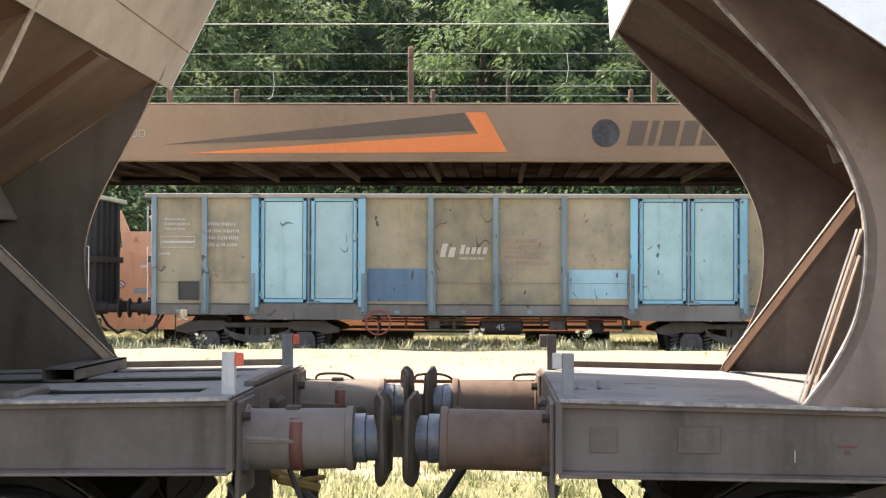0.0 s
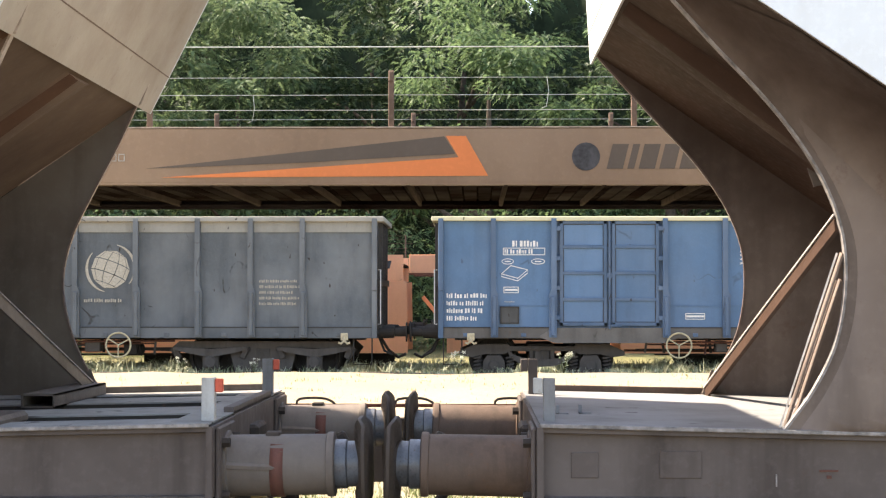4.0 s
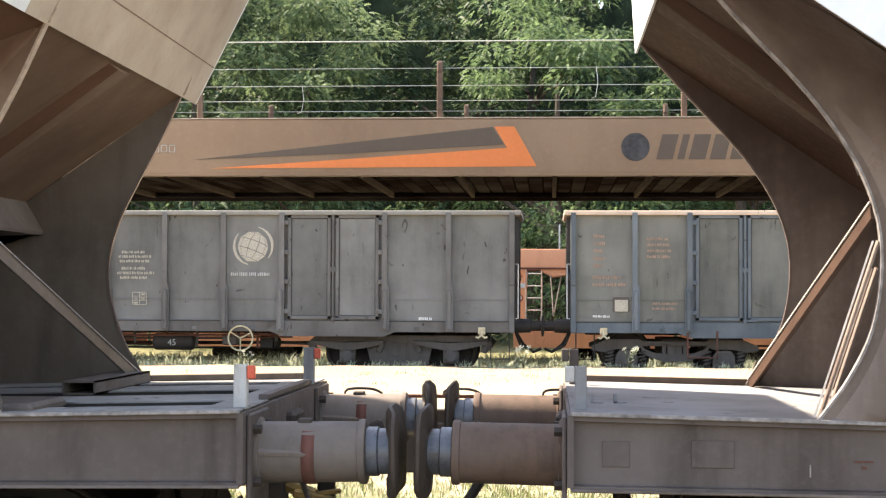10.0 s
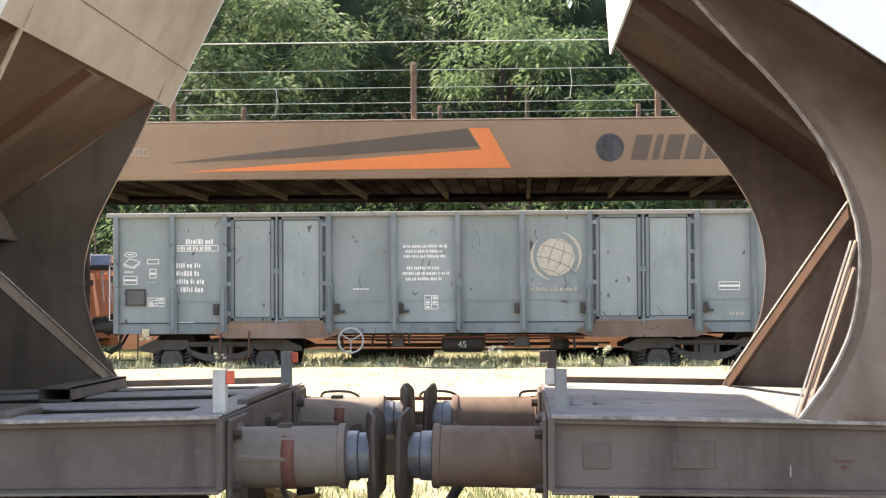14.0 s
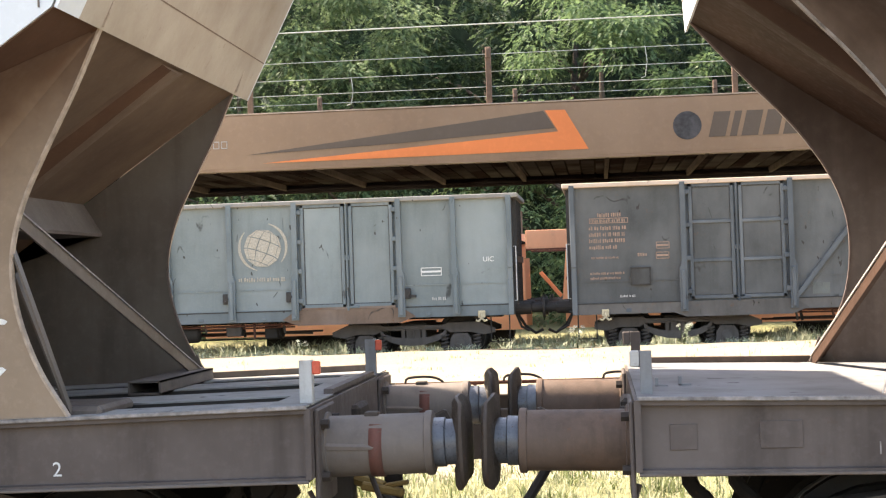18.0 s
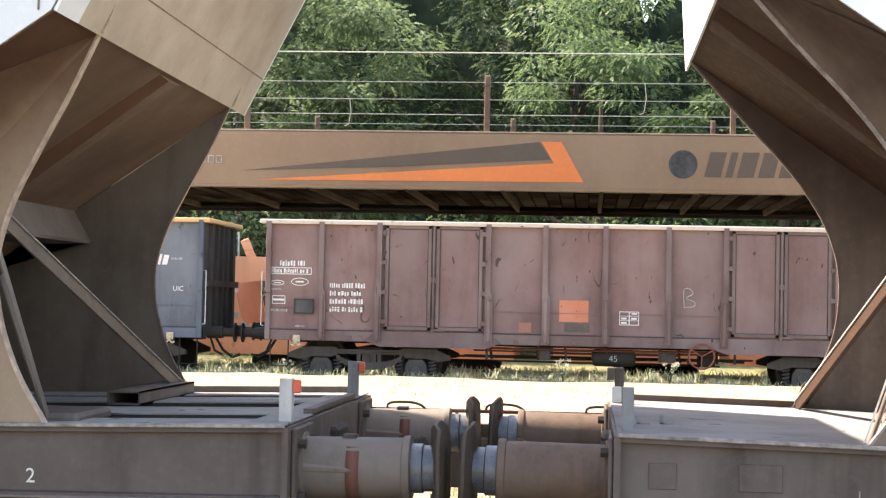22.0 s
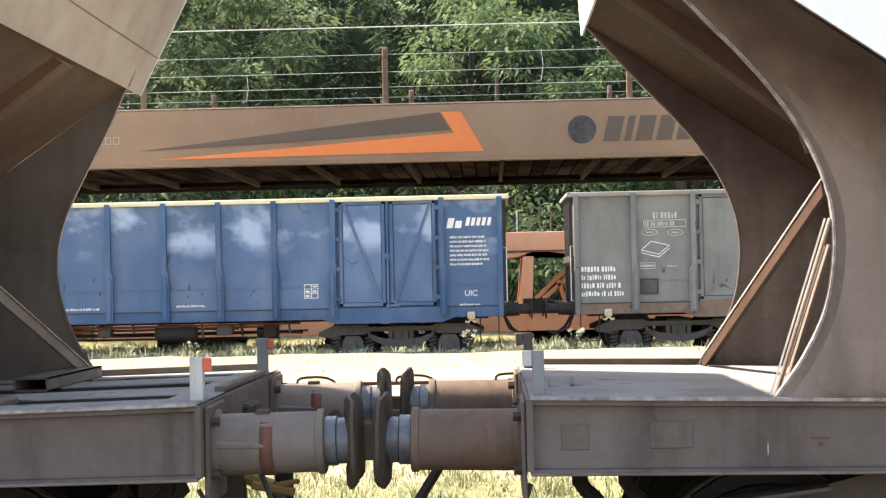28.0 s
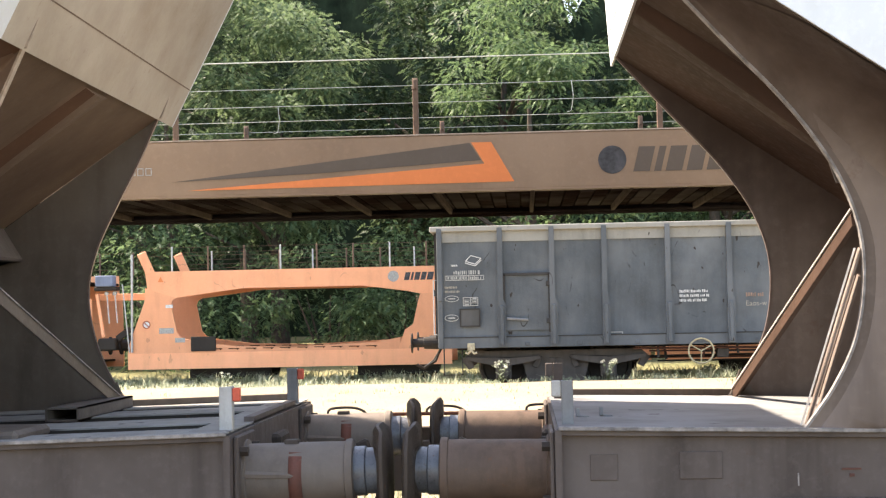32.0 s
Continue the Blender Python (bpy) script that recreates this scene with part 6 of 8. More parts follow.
        rod(bm, [(a - 0.0, -0.03, zs + 0.3), (a - 0.0, -0.03, zs + 1.35)], 0.022, 6)
        part("hatch_frame", bm, M_SHADE, hd)
        bm = B()
        rod(bm, [(a + 0.05, -0.035, zs + 0.55), (a + 0.45, -0.035, zs + 0.52)], 0.026, 6)
        part("hatch_lever", bm, M_STEELGREY, hd)
        for zz in (zs + 0.5, zs + 1.2):
            bm = B()
            box(bm, b - 0.07, b + 0.06, -0.04, 0.02, zz - 0.05, zz + 0.05, 0.01)
            part("hinge", bm, M_SHADE, hd)
    # bead near the bottom, rim, far side and ends
    if not hatch:
        bm = B()
        rod(bm, [(0.05, 0.034, zs + 0.62), (L - 0.05, 0.034, zs + 0.62)], 0.006, 4)
        part("panel_bead", bm, body, w)
    bm = B()
    box(bm, -0.13, L + 0.13, -0.05, 0.07, zt - rim_h, zt, 0.012)
    box(bm, -0.13, L + 0.13, DEEP - 0.07, DEEP + 0.05, zt - rim_h, zt, 0.012)
    box(bm, -0.13, 0.0, 0.07, DEEP - 0.07, zt - rim_h, zt, 0.012)
    box(bm, L, L + 0.13, 0.07, DEEP - 0.07, zt - rim_h, zt, 0.012)
    part("top_rim", bm, rim_m, w)
    if rim_h > 0.1 or hatch:
        bm = B()
        for a, b in zip(edges, edges[1:]):
            box(bm, a + 0.05, b - 0.05, 0.026, 0.04, zt - 0.30, zt - rim_h)
        part("rim_band", bm, rim_m, w)
    bm = B()
    box(bm, 0, L, DEEP - 0.05, DEEP - 0.03, zs, zt)
    for x in ribs:
        box(bm, x - 0.05, x + 0.05, DEEP - 0.03, DEEP + 0.03, zs, zt)
    part("far_side", bm, body, w)
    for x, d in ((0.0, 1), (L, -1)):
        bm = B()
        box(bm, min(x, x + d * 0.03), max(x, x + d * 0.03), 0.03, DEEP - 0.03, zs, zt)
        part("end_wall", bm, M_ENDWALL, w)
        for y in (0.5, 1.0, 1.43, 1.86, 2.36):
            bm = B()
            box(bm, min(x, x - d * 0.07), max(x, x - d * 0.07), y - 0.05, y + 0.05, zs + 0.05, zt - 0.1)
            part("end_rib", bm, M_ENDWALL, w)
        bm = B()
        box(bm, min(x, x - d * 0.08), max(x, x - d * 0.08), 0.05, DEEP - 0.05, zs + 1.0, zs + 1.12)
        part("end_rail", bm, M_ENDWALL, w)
        for y in (0.55, 2.3):
            share("buffer", T_BUFFER, w, pose(x, y, 1.06) @ (Matrix.Scale(-1, 4, (1, 0, 0)) if d > 0 else Matrix()))
        bm = B()
        bar(bm, (x, 1.43, 1.05), (x - d * 0.45, 1.43, 1.04), 0.08, 0.1, 0.01)
        part("draw_hook", bm, M_BLACK, w)
        bm = B()
        rod(bm, [(x, 1.2, 0.95), (x - d * 0.15, 1.2, 0.7), (x - d * 0.35, 1.2, 0.55), (x - d * 0.5, 1.2, 0.62)], 0.03, 6)
        part("air_hose", bm, M_BLACK, w)
        bm = B()
        rod(bm, [(x, 0.75, 0.95), (x - d * 0.1, 0.7, 0.7), (x - d * 0.25, 0.7, 0.62)], 0.025, 6)
        part("air_hose", bm, M_BLACK, w)
        bm = B()
        rod(bm, [(x - d * 0.02, -0.02, 1.22), (x - d * 0.07, -0.04, 1.22), (x - d * 0.07, -0.04, 2.25), (x - d * 0.02, -0.02, 2.25)], 0.011, 6)
        part("grab_rail", bm, M_GALV, w)
        share("tow_hook", TOW_HOOK, w, pose(x + d * 0.62, 0.0, zs - 0.02))
        bm = B()
        rod(bm, [(x + d * 0.1, 0.1, zs), (x + d * 0.1, 0.06, 0.45), (x + d * 0.45, 0.06, 0.45), (x + d * 0.45, 0.1, zs)], 0.014, 5)
        part("step", bm, M_BLACK, w)
    if step is not None:
        bm = B()
        sx = step * L
        rod(bm, [(sx, -0.01, zs + 0.05), (sx, -0.03, 0.5), (sx + 0.55, -0.03, 0.5), (sx + 0.55, -0.01, zs + 0.05)], 0.022, 6)
        part("side_step", bm, M_PIPE, w)
    # bogies
    off, half = (2.22, 1.0) if plate_bogie else (1.98, 0.92)
    for cx in (off, L - off):
        bog = new("bogie")
        bog.parent = w
        bog.matrix_basis = pose(cx, 1.43, Z_RAIL)
        for q in (-half, half):
            share("wheelset", WHEELSET, bog, pose(q, 0, 0.46))
            for y in (-1.02, 1.02):
                turn = 0 if y < 0 else 180
                share("axle_box", PLATE_AXLE_BOX if plate_bogie else AXLE_BOX, bog, pose(q, y, 0, 0, 0, turn))
                if plate_bogie:
                    share("leaf_spring", LEAF_SPRING, bog, pose(q, y, 0, 0, 0, turn))
                else:
                    for e in (-0.31, 0.31):
                        share("coil_spring", SPRING, bog, pose(q + e, y - 0.03 * (1 if y < 0 else -1), 0))
        for y in (-1.0, 1.0):
            share("side_frame", PLATE_FRAME if plate_bogie else SIDE_FRAME, bog, pose(0, y, 0.0, 0, 0, 0 if y < 0 else 180))
            share("bolster_end", BOLSTER_END, bog, pose(0, y, 0.0, 0, 0, 0 if y < 0 else 180))
        bm = B()
        box(bm, -0.25, 0.25, -0.95, 0.95, 0.42, 0.72, 0.02)
        part("bolster", bm, M_BLACK, bog)
    # underframe, brake gear and reservoir
    bm = B()
    box(bm, 0.3, L - 0.3, 1.2, 1.66, 0.89, zs + 0.1, 0.01)
    part("centre_sill", bm, M_BLACK, w)
    bm = B()
    rod(bm, [(3.8, 0.7, 0.72), (L - 3.8, 0.7, 0.74)], 0.02, 5)
    rod(bm, [(4.2, 1.0, 0.62), (L - 4.4, 1.0, 0.60)], 0.018, 5)
    for x in (4.3, 5.2, 7.9, 8.6):
        bar(bm, (x, 0.6, zs), (x + 0.04, 0.6, 0.66), 0.05, 0.05)
    bar(bm, (5.0, 0.4, 0.80), (7.9, 0.4, 0.80), 0.03, 0.025)
    box(bm, 8.35, 8.6, 0.5, 0.9, 0.62, 0.86, 0.01)
    part("brake_rigging", bm, M_BLACK, w)
    # rusty pipes, hangers and valve boxes between the bogies
    rnd = random.Random(seed * 13 + 5)
    for yy, zz, r, e0, e1 in ((0.28, 0.885, 0.024, 3.7, 3.9), (0.42, 0.83, 0.018, 4.0, 4.3), (0.9, 0.70, 0.022, 3.6, 4.6)):
        bm = B()
        rod(bm, [(e0, yy, zz), (L * 0.45, yy, zz - 0.02), (L - e1, yy, zz + 0.01)], r, 6)
        part("brake_pipe", bm, M_PIPE, w)
    for k2 in range(7):
        xx = 3.9 + (L - 7.8) * (k2 + rnd.uniform(0.1, 0.8)) / 7
        bm = B()
        bar(bm, (xx, 0.32, zs + 0.02), (xx + rnd.uniform(-0.05, 0.05), 0.34, rnd.uniform(0.62, 0.76)), 0.045, 0.03, 0.004)
        part("hanger", bm, M_PIPE if k2 % 2 else M_BOGIE, w)
    for xx, ww in ((0.40 * L, 0.22), (0.575 * L, 0.3)):
        bm = B()
        box(bm, xx, xx + ww, 0.3, 0.6, 0.68, 0.90, 0.02)
        part("valve_box", bm, M_BOGIE, w)
    bm = B()
    lathe(bm, [(0, 0.02), (0.03, 0.14), (0.07, 0.165), (0.78, 0.165), (0.82, 0.14), (0.85, 0.02)], Matrix.Translation((6.25, 0.45, 0.74)), 18)
    part("air_tank", bm, M_BLACK, w, smooth=True)
    if k not in (3, 4, 10, 12, 13):
        text_mark(w, "45", 6.58, 0.67, 0.17, M_CHALK_DIM, y=0.28, name="chalk_mark")
    bm = B()
    lathe(bm, [(0, 0.05), (0.02, 0.13), (0.3, 0.13), (0.34, 0.05)], Matrix.Translation((0.63 * L, 0.75, 0.72)), 14)
    bar(bm, (0.63 * L + 0.34, 0.75, 0.72), (0.63 * L + 0.9, 0.75, 0.70), 0.05, 0.05)
    part("brake_cylinder", bm, M_BLACK, w)
    if wheel:
        kind, fx = wheel
        hw = share("handwheel", HANDWHEEL[kind], w, pose(fx * L, -0.06, zs - 0.13))
        bm = B()
        rod(bm, [(fx * L, -0.06, zs - 0.13), (fx * L, 0.5, zs - 0.1)], 0.02, 6)
        part("handwheel_shaft", bm, M_BLACK, hw).matrix_parent_inverse = hw.matrix_basis.inverted()
    if diag:
        for (fa, za), (fb, zb) in diag:
            bm = B()
            bar(bm, (fa * L, 0.0, zs + 0.2 + za * (zt - zs - 0.28)), (fb * L, 0.0, zs + 0.2 + zb * (zt - zs - 0.28)), 0.07, 0.09, 0.008)
            part("diagonal_brace", bm, rib_m, w)
    # small lugs along the sill
    for x in [0.5 * (a + b) for a, b in zip(edges, edges[1:])]:
        bm = B()
        box(bm, x - 0.05, x + 0.05, 0.0, 0.04, zs + 0.03, zs + 0.10, 0.008)
        part("sill_lug", bm, rib_m, w)
    return w


def body_paint(name, col, **kw):
    kw = {"dirt": 0.6, "rusty": 0.22, "gloss": 0.5, "size": 1.0, "dents": 0.35, "scuff": 1.0, **kw}
    grime2 = kw.pop("grime2", tuple(0.36 * c + 0.012 for c in col))
    return painted(name, col, grime2, **kw)


# end walls are darker than the body paint
M_ENDWALL = painted("dark_end_wall", (0.055, 0.053, 0.052), (0.03, 0.027, 0.025), dirt=0.7, rusty=0.3)
M_SHADE = painted("dark_grimy_trim", (0.05, 0.048, 0.046), (0.035, 0.03, 0.027), dirt=0.6, rusty=0.2)
P_TAN = painted("worn_tan_paint", (0.235, 0.196, 0.122), (0.105, 0.108, 0.09), (0.045, 0.05, 0.052), dirt=1.0, rusty=0.9, gloss=0.55, size=0.6, dents=0.35, streak=0.3, scuff=1.0)
P_TEAL = body_paint("light_teal_paint", (0.27, 0.42, 0.44), dirt=0.45, rusty=0.35)
P_TEALRIB = body_paint("grey_blue_rib_paint", (0.13, 0.185, 0.21))
P_TEALBRIGHT = body_paint("bright_teal_frame_paint", (0.15, 0.33, 0.42), dirt=0.4)
P_BLUE = body_paint("clean_blue_paint", (0.076, 0.152, 0.262), dirt=0.35, rusty=0.05, gloss=0.4, spec=0.3, scuff=0.5)
P_BLUERIB = body_paint("dull_blue_rib_paint", (0.070, 0.118, 0.190), dirt=0.4)
P_DARK = body_paint("dark_slate_paint", (0.102, 0.116, 0.127), dirt=0.6, rusty=0.12, dents=0.9, scuff=1.2)
P_DARKRIB = body_paint("slate_rib_paint", (0.10, 0.112, 0.122), dirt=0.5)
P_OLIVE = body_paint("muddy_grey_green_paint", (0.122, 0.122, 0.106), dirt=0.7, scuff=1.0, grime2=(0.06, 0.066, 0.068))
P_OLIVERIB = body_paint("blue_grey_rib_paint", (0.085, 0.104, 0.120), dirt=0.5)
P_GREY = body_paint("dusty_grey_paint", (0.128, 0.127, 0.120), dirt=0.55, scuff=1.0)
P_GREYRIB = body_paint("dusty_grey_rib_paint", (0.105, 0.10, 0.095), dirt=0.5)
P_PALE = body_paint("pale_blue_grey_paint", (0.185, 0.218, 0.218), dirt=0.35, rusty=0.1)
P_PALERIB = body_paint("blue_grey_frame_paint", (0.125, 0.152, 0.16), dirt=0.4)
P_SOOT = body_paint("sooty_grey_paint", (0.086, 0.090, 0.089), dirt=0.55, scuff=1.0)
P_SOOTRIB = body_paint("sooty_blue_rib_paint", (0.078, 0.090, 0.099), dirt=0.5)
P_BROWN = body_paint("red_brown_paint", (0.178, 0.108, 0.100), dirt=0.5, rusty=0.25)
P_BROWNRIB = body_paint("dull_brown_rib_paint", (0.15, 0.10, 0.092), dirt=0.5)
P_NAVY = body_paint("navy_grey_paint", (0.116, 0.130, 0.155), dirt=0.65)
P_NAVYRIB = body_paint("navy_rib_paint", (0.082, 0.100, 0.138), dirt=0.4)
P_ASH = body_paint("ash_grey_paint", (0.150, 0.160, 0.149), dirt=0.5, scuff=1.0)
P_ASHRIB = body_paint("ash_rib_paint", (0.128, 0.134, 0.128), dirt=0.45)
P_SKYBLUE = body_paint("deep_blue_paint", (0.040, 0.100, 0.205), dirt=0.2, rusty=0.04, gloss=0.32, spec=0.4, bloom=(0.31, 0.40, 0.53))
P_SKYRIB = body_paint("deep_blue_rib_paint", (0.040, 0.092, 0.180), dirt=0.3)
M_BOARD = body_paint("dark_notice_board", (0.05, 0.05, 0.048), dirt=0.5)
P_SILL = body_paint("dusty_sill", (0.12, 0.11, 0.10), dirt=0.6, rusty=0.4)
P_RUSTSILL = body_paint("rusty_sill", (0.16, 0.11, 0.08), dirt=0.6, rusty=0.7)
R_YELLOW = body_paint("pale_yellow_rim", (0.55, 0.53, 0.36), dirt=0.35)
R_CREAM = body_paint("cream_rim", (0.27, 0.262, 0.232), dirt=0.45)
R_TAN = body_paint("tan_rim", (0.47, 0.365, 0.285), dirt=0.4)
R_GREY = body_paint("grey_rim", (0.235, 0.226, 0.205), dirt=0.4)
R_ORANGE = body_paint("orange_yellow_rim", (0.58, 0.345, 0.155), dirt=0.3)
R_ASH = body_paint("ash_rim", (0.185, 0.188, 0.174), dirt=0.4)
R_PINK = body_paint("dusty_pink_rim", (0.58, 0.50, 0.44), dirt=0.3)
C_BLUE = body_paint("blue_repaint", (0.096, 0.128, 0.172), dirt=0.7)
C_LIGHTBLUE = body_paint("light_blue_repaint", (0.20, 0.345, 0.405), dirt=0.45)
C_ORANGE = body_paint("orange_repaint", (0.50, 0.17, 0.09), dirt=0.4)
T_PALEORANGE = plain("faded_orange_marking", (0.42, 0.22, 0.13), 0.7, vary=0.2)
T_PEACH = plain("faded_peach_marking", (0.28, 0.19, 0.145), 0.7, vary=0.3)
C_CLEARBLUE = body_paint("clear_blue_repaint", (0.080, 0.145, 0.215), dirt=0.45)
C_RUSTPATCH = body_paint("rusty_orange_repaint", (0.27, 0.10, 0.065), dirt=0.6)

TRAIN = []


def add(wagon, left):
    TRAIN.append((wagon, left))
    return wagon


figure = text_mark(wagon_left, "2", 0, 0, 0.078, M_CHALK, name="number_mark")
figure.matrix_parent_inverse = wagon_left.matrix_basis.inverted()
figure.matrix_basis = pose(-2.092, Y_N + 0.0275, 0.984, 90, 0, 0)

DOUBLE = (1, 6)
w = add(gondola(1, 13.2, RIB_TAN, DOUBLE, (P_TAN, P_TEALRIB, P_TEAL, R_GREY, P_SILL), "open wagon with scraped tan panels and light teal doors", seed=1, wheel=("red", 0.329), frame_m=P_TEALBRIGHT), -6.67)
bars(w, 0.24, 2.54, 0.5, 0.28, 3, M_CHALK_DIM, "stencil_block", 11)
frame_mark(w, 0.16, 2.23, 0.67, 0.22, M_CHALK_DIM, 1)
bars(w, 0.14, 2.06, 0.3, 0.11, 1, M_CHALK_DIM, "stencil_block", 13)
bars(w, 1.06, 2.22, 0.76, 0.53, 4, M_CHALK_DIM, "stencil_block", 14)
notice(w, 0.53, 1.25, 0.35, 0.32)
patch(w, 4.13, 5.26, 1.22, 1.84, C_CLEARBLUE, "paint_patch")
patch(w, 7.93, 9.06, 1.28, 1.83, C_LIGHTBLUE, "paint_patch")
bars(w, 6.74, 1.91, 0.96, 0.51, 5, T_PEACH, "address_block", 18)
bars(w, 5.88, 1.99, 0.54, 0.1, 1, M_GOLD, "stencil_block", 19)
brand_block(w, 5.5, 2.06, 0.32, 0.26, M_GOLD, 2, 3)
brand_block(w, 5.88, 2.12, 0.54, 0.18, M_GOLD, 5, 4)
for i in DOUBLE:
    for x in (RIB_TAN[i] + 0.01, RIB_TAN[i + 1] - 0.01):
        bm = B()
        box(bm, x - 0.07, x + 0.07, -0.085, 0.04, Z_SILL + 0.15, Z_TOP - 0.1, 0.012)
        part("door_post", bm, P_TEALBRIGHT, w)

w = add(gondola(2, 13.22, RIB_BARRED, DOUBLE, (P_BLUE, P_BLUERIB, P_BLUE, R_YELLOW, P_SILL), "clean blue open wagon with barred doors and a pale yellow rim", door_bars=3, seed=2, wheel=("pale", 0.344)), -21.16)
bars(w, 0.16, 1.26, 0.78, 0.57, 4, M_CHALK, "number_block", 22, gap=0.38)
load_table(w, 1.23, 2.53, 0.8, 0.28, M_CHALK, 1)
oval_mark(w, 1.21, 2.36, 0.22, 0.1, M_CHALK)
oval_mark(w, 1.77, 2.36, 0.25, 0.1, M_CHALK)
box_mark(w, 1.2, 2.04, 0.5, 0.28, M_CHALK)
frame_mark(w, 1.24, 1.81, 0.29, 0.12, M_CHALK, 1)
bars(w, 1.26, 1.62, 0.29, 0.05, 1, M_CHALK_DIM, "stencil_block", 28)
notice(w, 1.19, 1.24, 0.33, 0.3)
bars(w, 5.72, 2.34, 0.48, 0.45, 6, M_CHALK, "address_block", 30)
bars(w, 6.78, 2.38, 0.43, 0.4, 5, M_CHALK, "address_block", 31)
grid_mark(w, 7.08, 1.26, 0.43, 0.31, M_CHALK)
frame_mark(w, 4.68, 1.31, 0.37, 0.12, M_CHALK, 1)
bars(w, 5.79, 1.36, 0.3, 0.1, 2, M_CHALK_DIM, "stencil_block", 34)
bars(w, 5.62, 0.95, 0.54, 0.07, 1, M_CHALK_DIM, "stencil_block", 35)
frame_mark(w, 6.76, 1.01, 0.12, 0.07, M_CHALK_DIM, 0)
text_mark(w, "UIC", 12.52, 2.42, 0.17, M_CHALK_DIM)
patch(w, 12.46, 12.86, 1.44, 1.7, body_paint("bright_blue_patch", (0.055, 0.105, 0.34)), "paint_patch")
bars(w, 12.28, 1.3, 0.82, 0.09, 1, M_CHALK_DIM, "table_block", 11)


def hatch_wagon(k, L, left, seed, turn):
    w = gondola(k, L, RIB_HATCH, (), (P_DARK, P_DARKRIB, P_DARK, R_CREAM, P_DARKRIB), "dark slate open wagon with a side hatch and cream top band", rim_h=0.10, hatch=True, plate_bogie=True, seed=seed, wheel=("pale", turn))
    return add(w, left)


w = hatch_wagon(3, 13.28, -35.6, 3, 0.63)
box_mark(w, 0.59, 2.33, 0.34, 0.2, M_CHALK)
bars(w, 0.38, 2.34, 0.17, 0.07, 1, M_CHALK, "stencil_block", 34)
load_table(w, 0.21, 2.1, 0.75, 0.19, M_CHALK_DIM, 2)
bars(w, 0.32, 1.85, 0.33, 0.21, 2, M_GOLD, "stencil_block", 36)
grid_mark(w, 0.62, 1.7, 0.3, 0.17, M_CHALK_DIM)
notice(w, 0.58, 1.33, 0.36, 0.29)
patch(w, 0.65, 0.77, 1.38, 1.55, M_GOLD, "paper_slip", y=0.008)
patch(w, 0.8, 0.91, 1.35, 1.44, M_CHALK, "paper_slip", y=0.008)
frame_mark(w, 0.28, 1.4, 0.26, 0.1, M_CHALK_DIM, 0)
bars(w, 4.67, 1.7, 0.59, 0.26, 3, M_CHALK, "number_block", 42, gap=0.38)
bars(w, 5.97, 1.76, 0.32, 0.11, 1, M_CHALK, "number_block", 43, gap=0.38)
text_mark(w, "Eaos-w", 5.97, 1.57, 0.124, M_GOLD)
grid_mark(w, 6.92, 1.46, 0.31, 0.32, M_CHALK)
bars(w, 6.83, 1.21, 0.49, 0.07, 1, M_CHALK, "stencil_block", 46)
bars(w, 6.78, 1.02, 0.24, 0.06, 1, M_CHALK_DIM, "stencil_block", 47)
globe_mark(w, 8.19, 2.28, 0.46, M_GOLD)
bars(w, 7.68, 1.61, 1.01, 0.11, 1, M_GOLD, "number_block", 49, gap=0.38)
bars(w, 11.03, 1.55, 0.85, 0.54, 5, M_GOLD, "address_block", 50)
frame_mark(w, 2.81, 1.01, 0.27, 0.09, M_CHALK_DIM, 0)
bars(w, 5.04, 1.02, 0.24, 0.08, 1, M_CHALK_DIM, "stencil_block", 52)

w = add(gondola(4, 13.3, RIB_OLIVE, DOUBLE, (P_OLIVE, P_OLIVERIB, P_OLIVE, R_TAN, P_OLIVERIB), "muddy grey-green open wagon with blue-grey ribs and a tan rim", seed=4, wheel=("red", 0.66), step=0.165), -50.06)
bars(w, 0.43, 2.16, 0.26, 0.69, 5, T_PEACH, "stencil_block", 44)
bars(w, 0.41, 1.8, 0.69, 0.27, 2, T_PEACH, "stencil_block", 45)
patch(w, 0.79, 1.1, 1.35, 1.63, M_SOLE, "notice_board")
patch(w, 0.83, 1.08, 1.36, 1.58, M_GOLD, "paper_slip", y=0.008)
bars(w, 0.42, 1.22, 0.38, 0.09, 1, M_CHALK, "stencil_block", 48)
bars(w, 1.43, 2.34, 0.56, 0.45, 4, T_PEACH, "stencil_block", 49)
bars(w, 1.53, 1.37, 0.56, 0.19, 2, T_PEACH, "stencil_block", 50)
bars(w, 5.69, 2.17, 0.88, 0.68, 6, T_PEACH, "address_block", 51)
bars(w, 6.18, 1.44, 0.43, 0.24, 2, T_PEACH, "stencil_block", 52)
patch(w, 6.86, 7.91, 1.45, 2.12, C_BLUE, "paint_patch")
bm = B()
x0 = 11.52
prism(bm, [(x0, 2.77), (x0 + 0.08, 2.67), (x0 + 0.60, 2.67), (x0 + 0.68, 2.77), (x0 + 0.60, 2.87), (x0 + 0.08, 2.87)], 0.028, 0.033)
sign = part("notice_patch", bm, T_PALEORANGE, w, "faded orange notice patch")
bm = B()
box(bm, x0 + 0.25, x0 + 0.43, 0.0245, 0.028, 2.80, 2.825)
box(bm, x0 + 0.325, x0 + 0.355, 0.0245, 0.028, 2.71, 2.80)
part("notice_sign", bm, M_SOLE, sign)

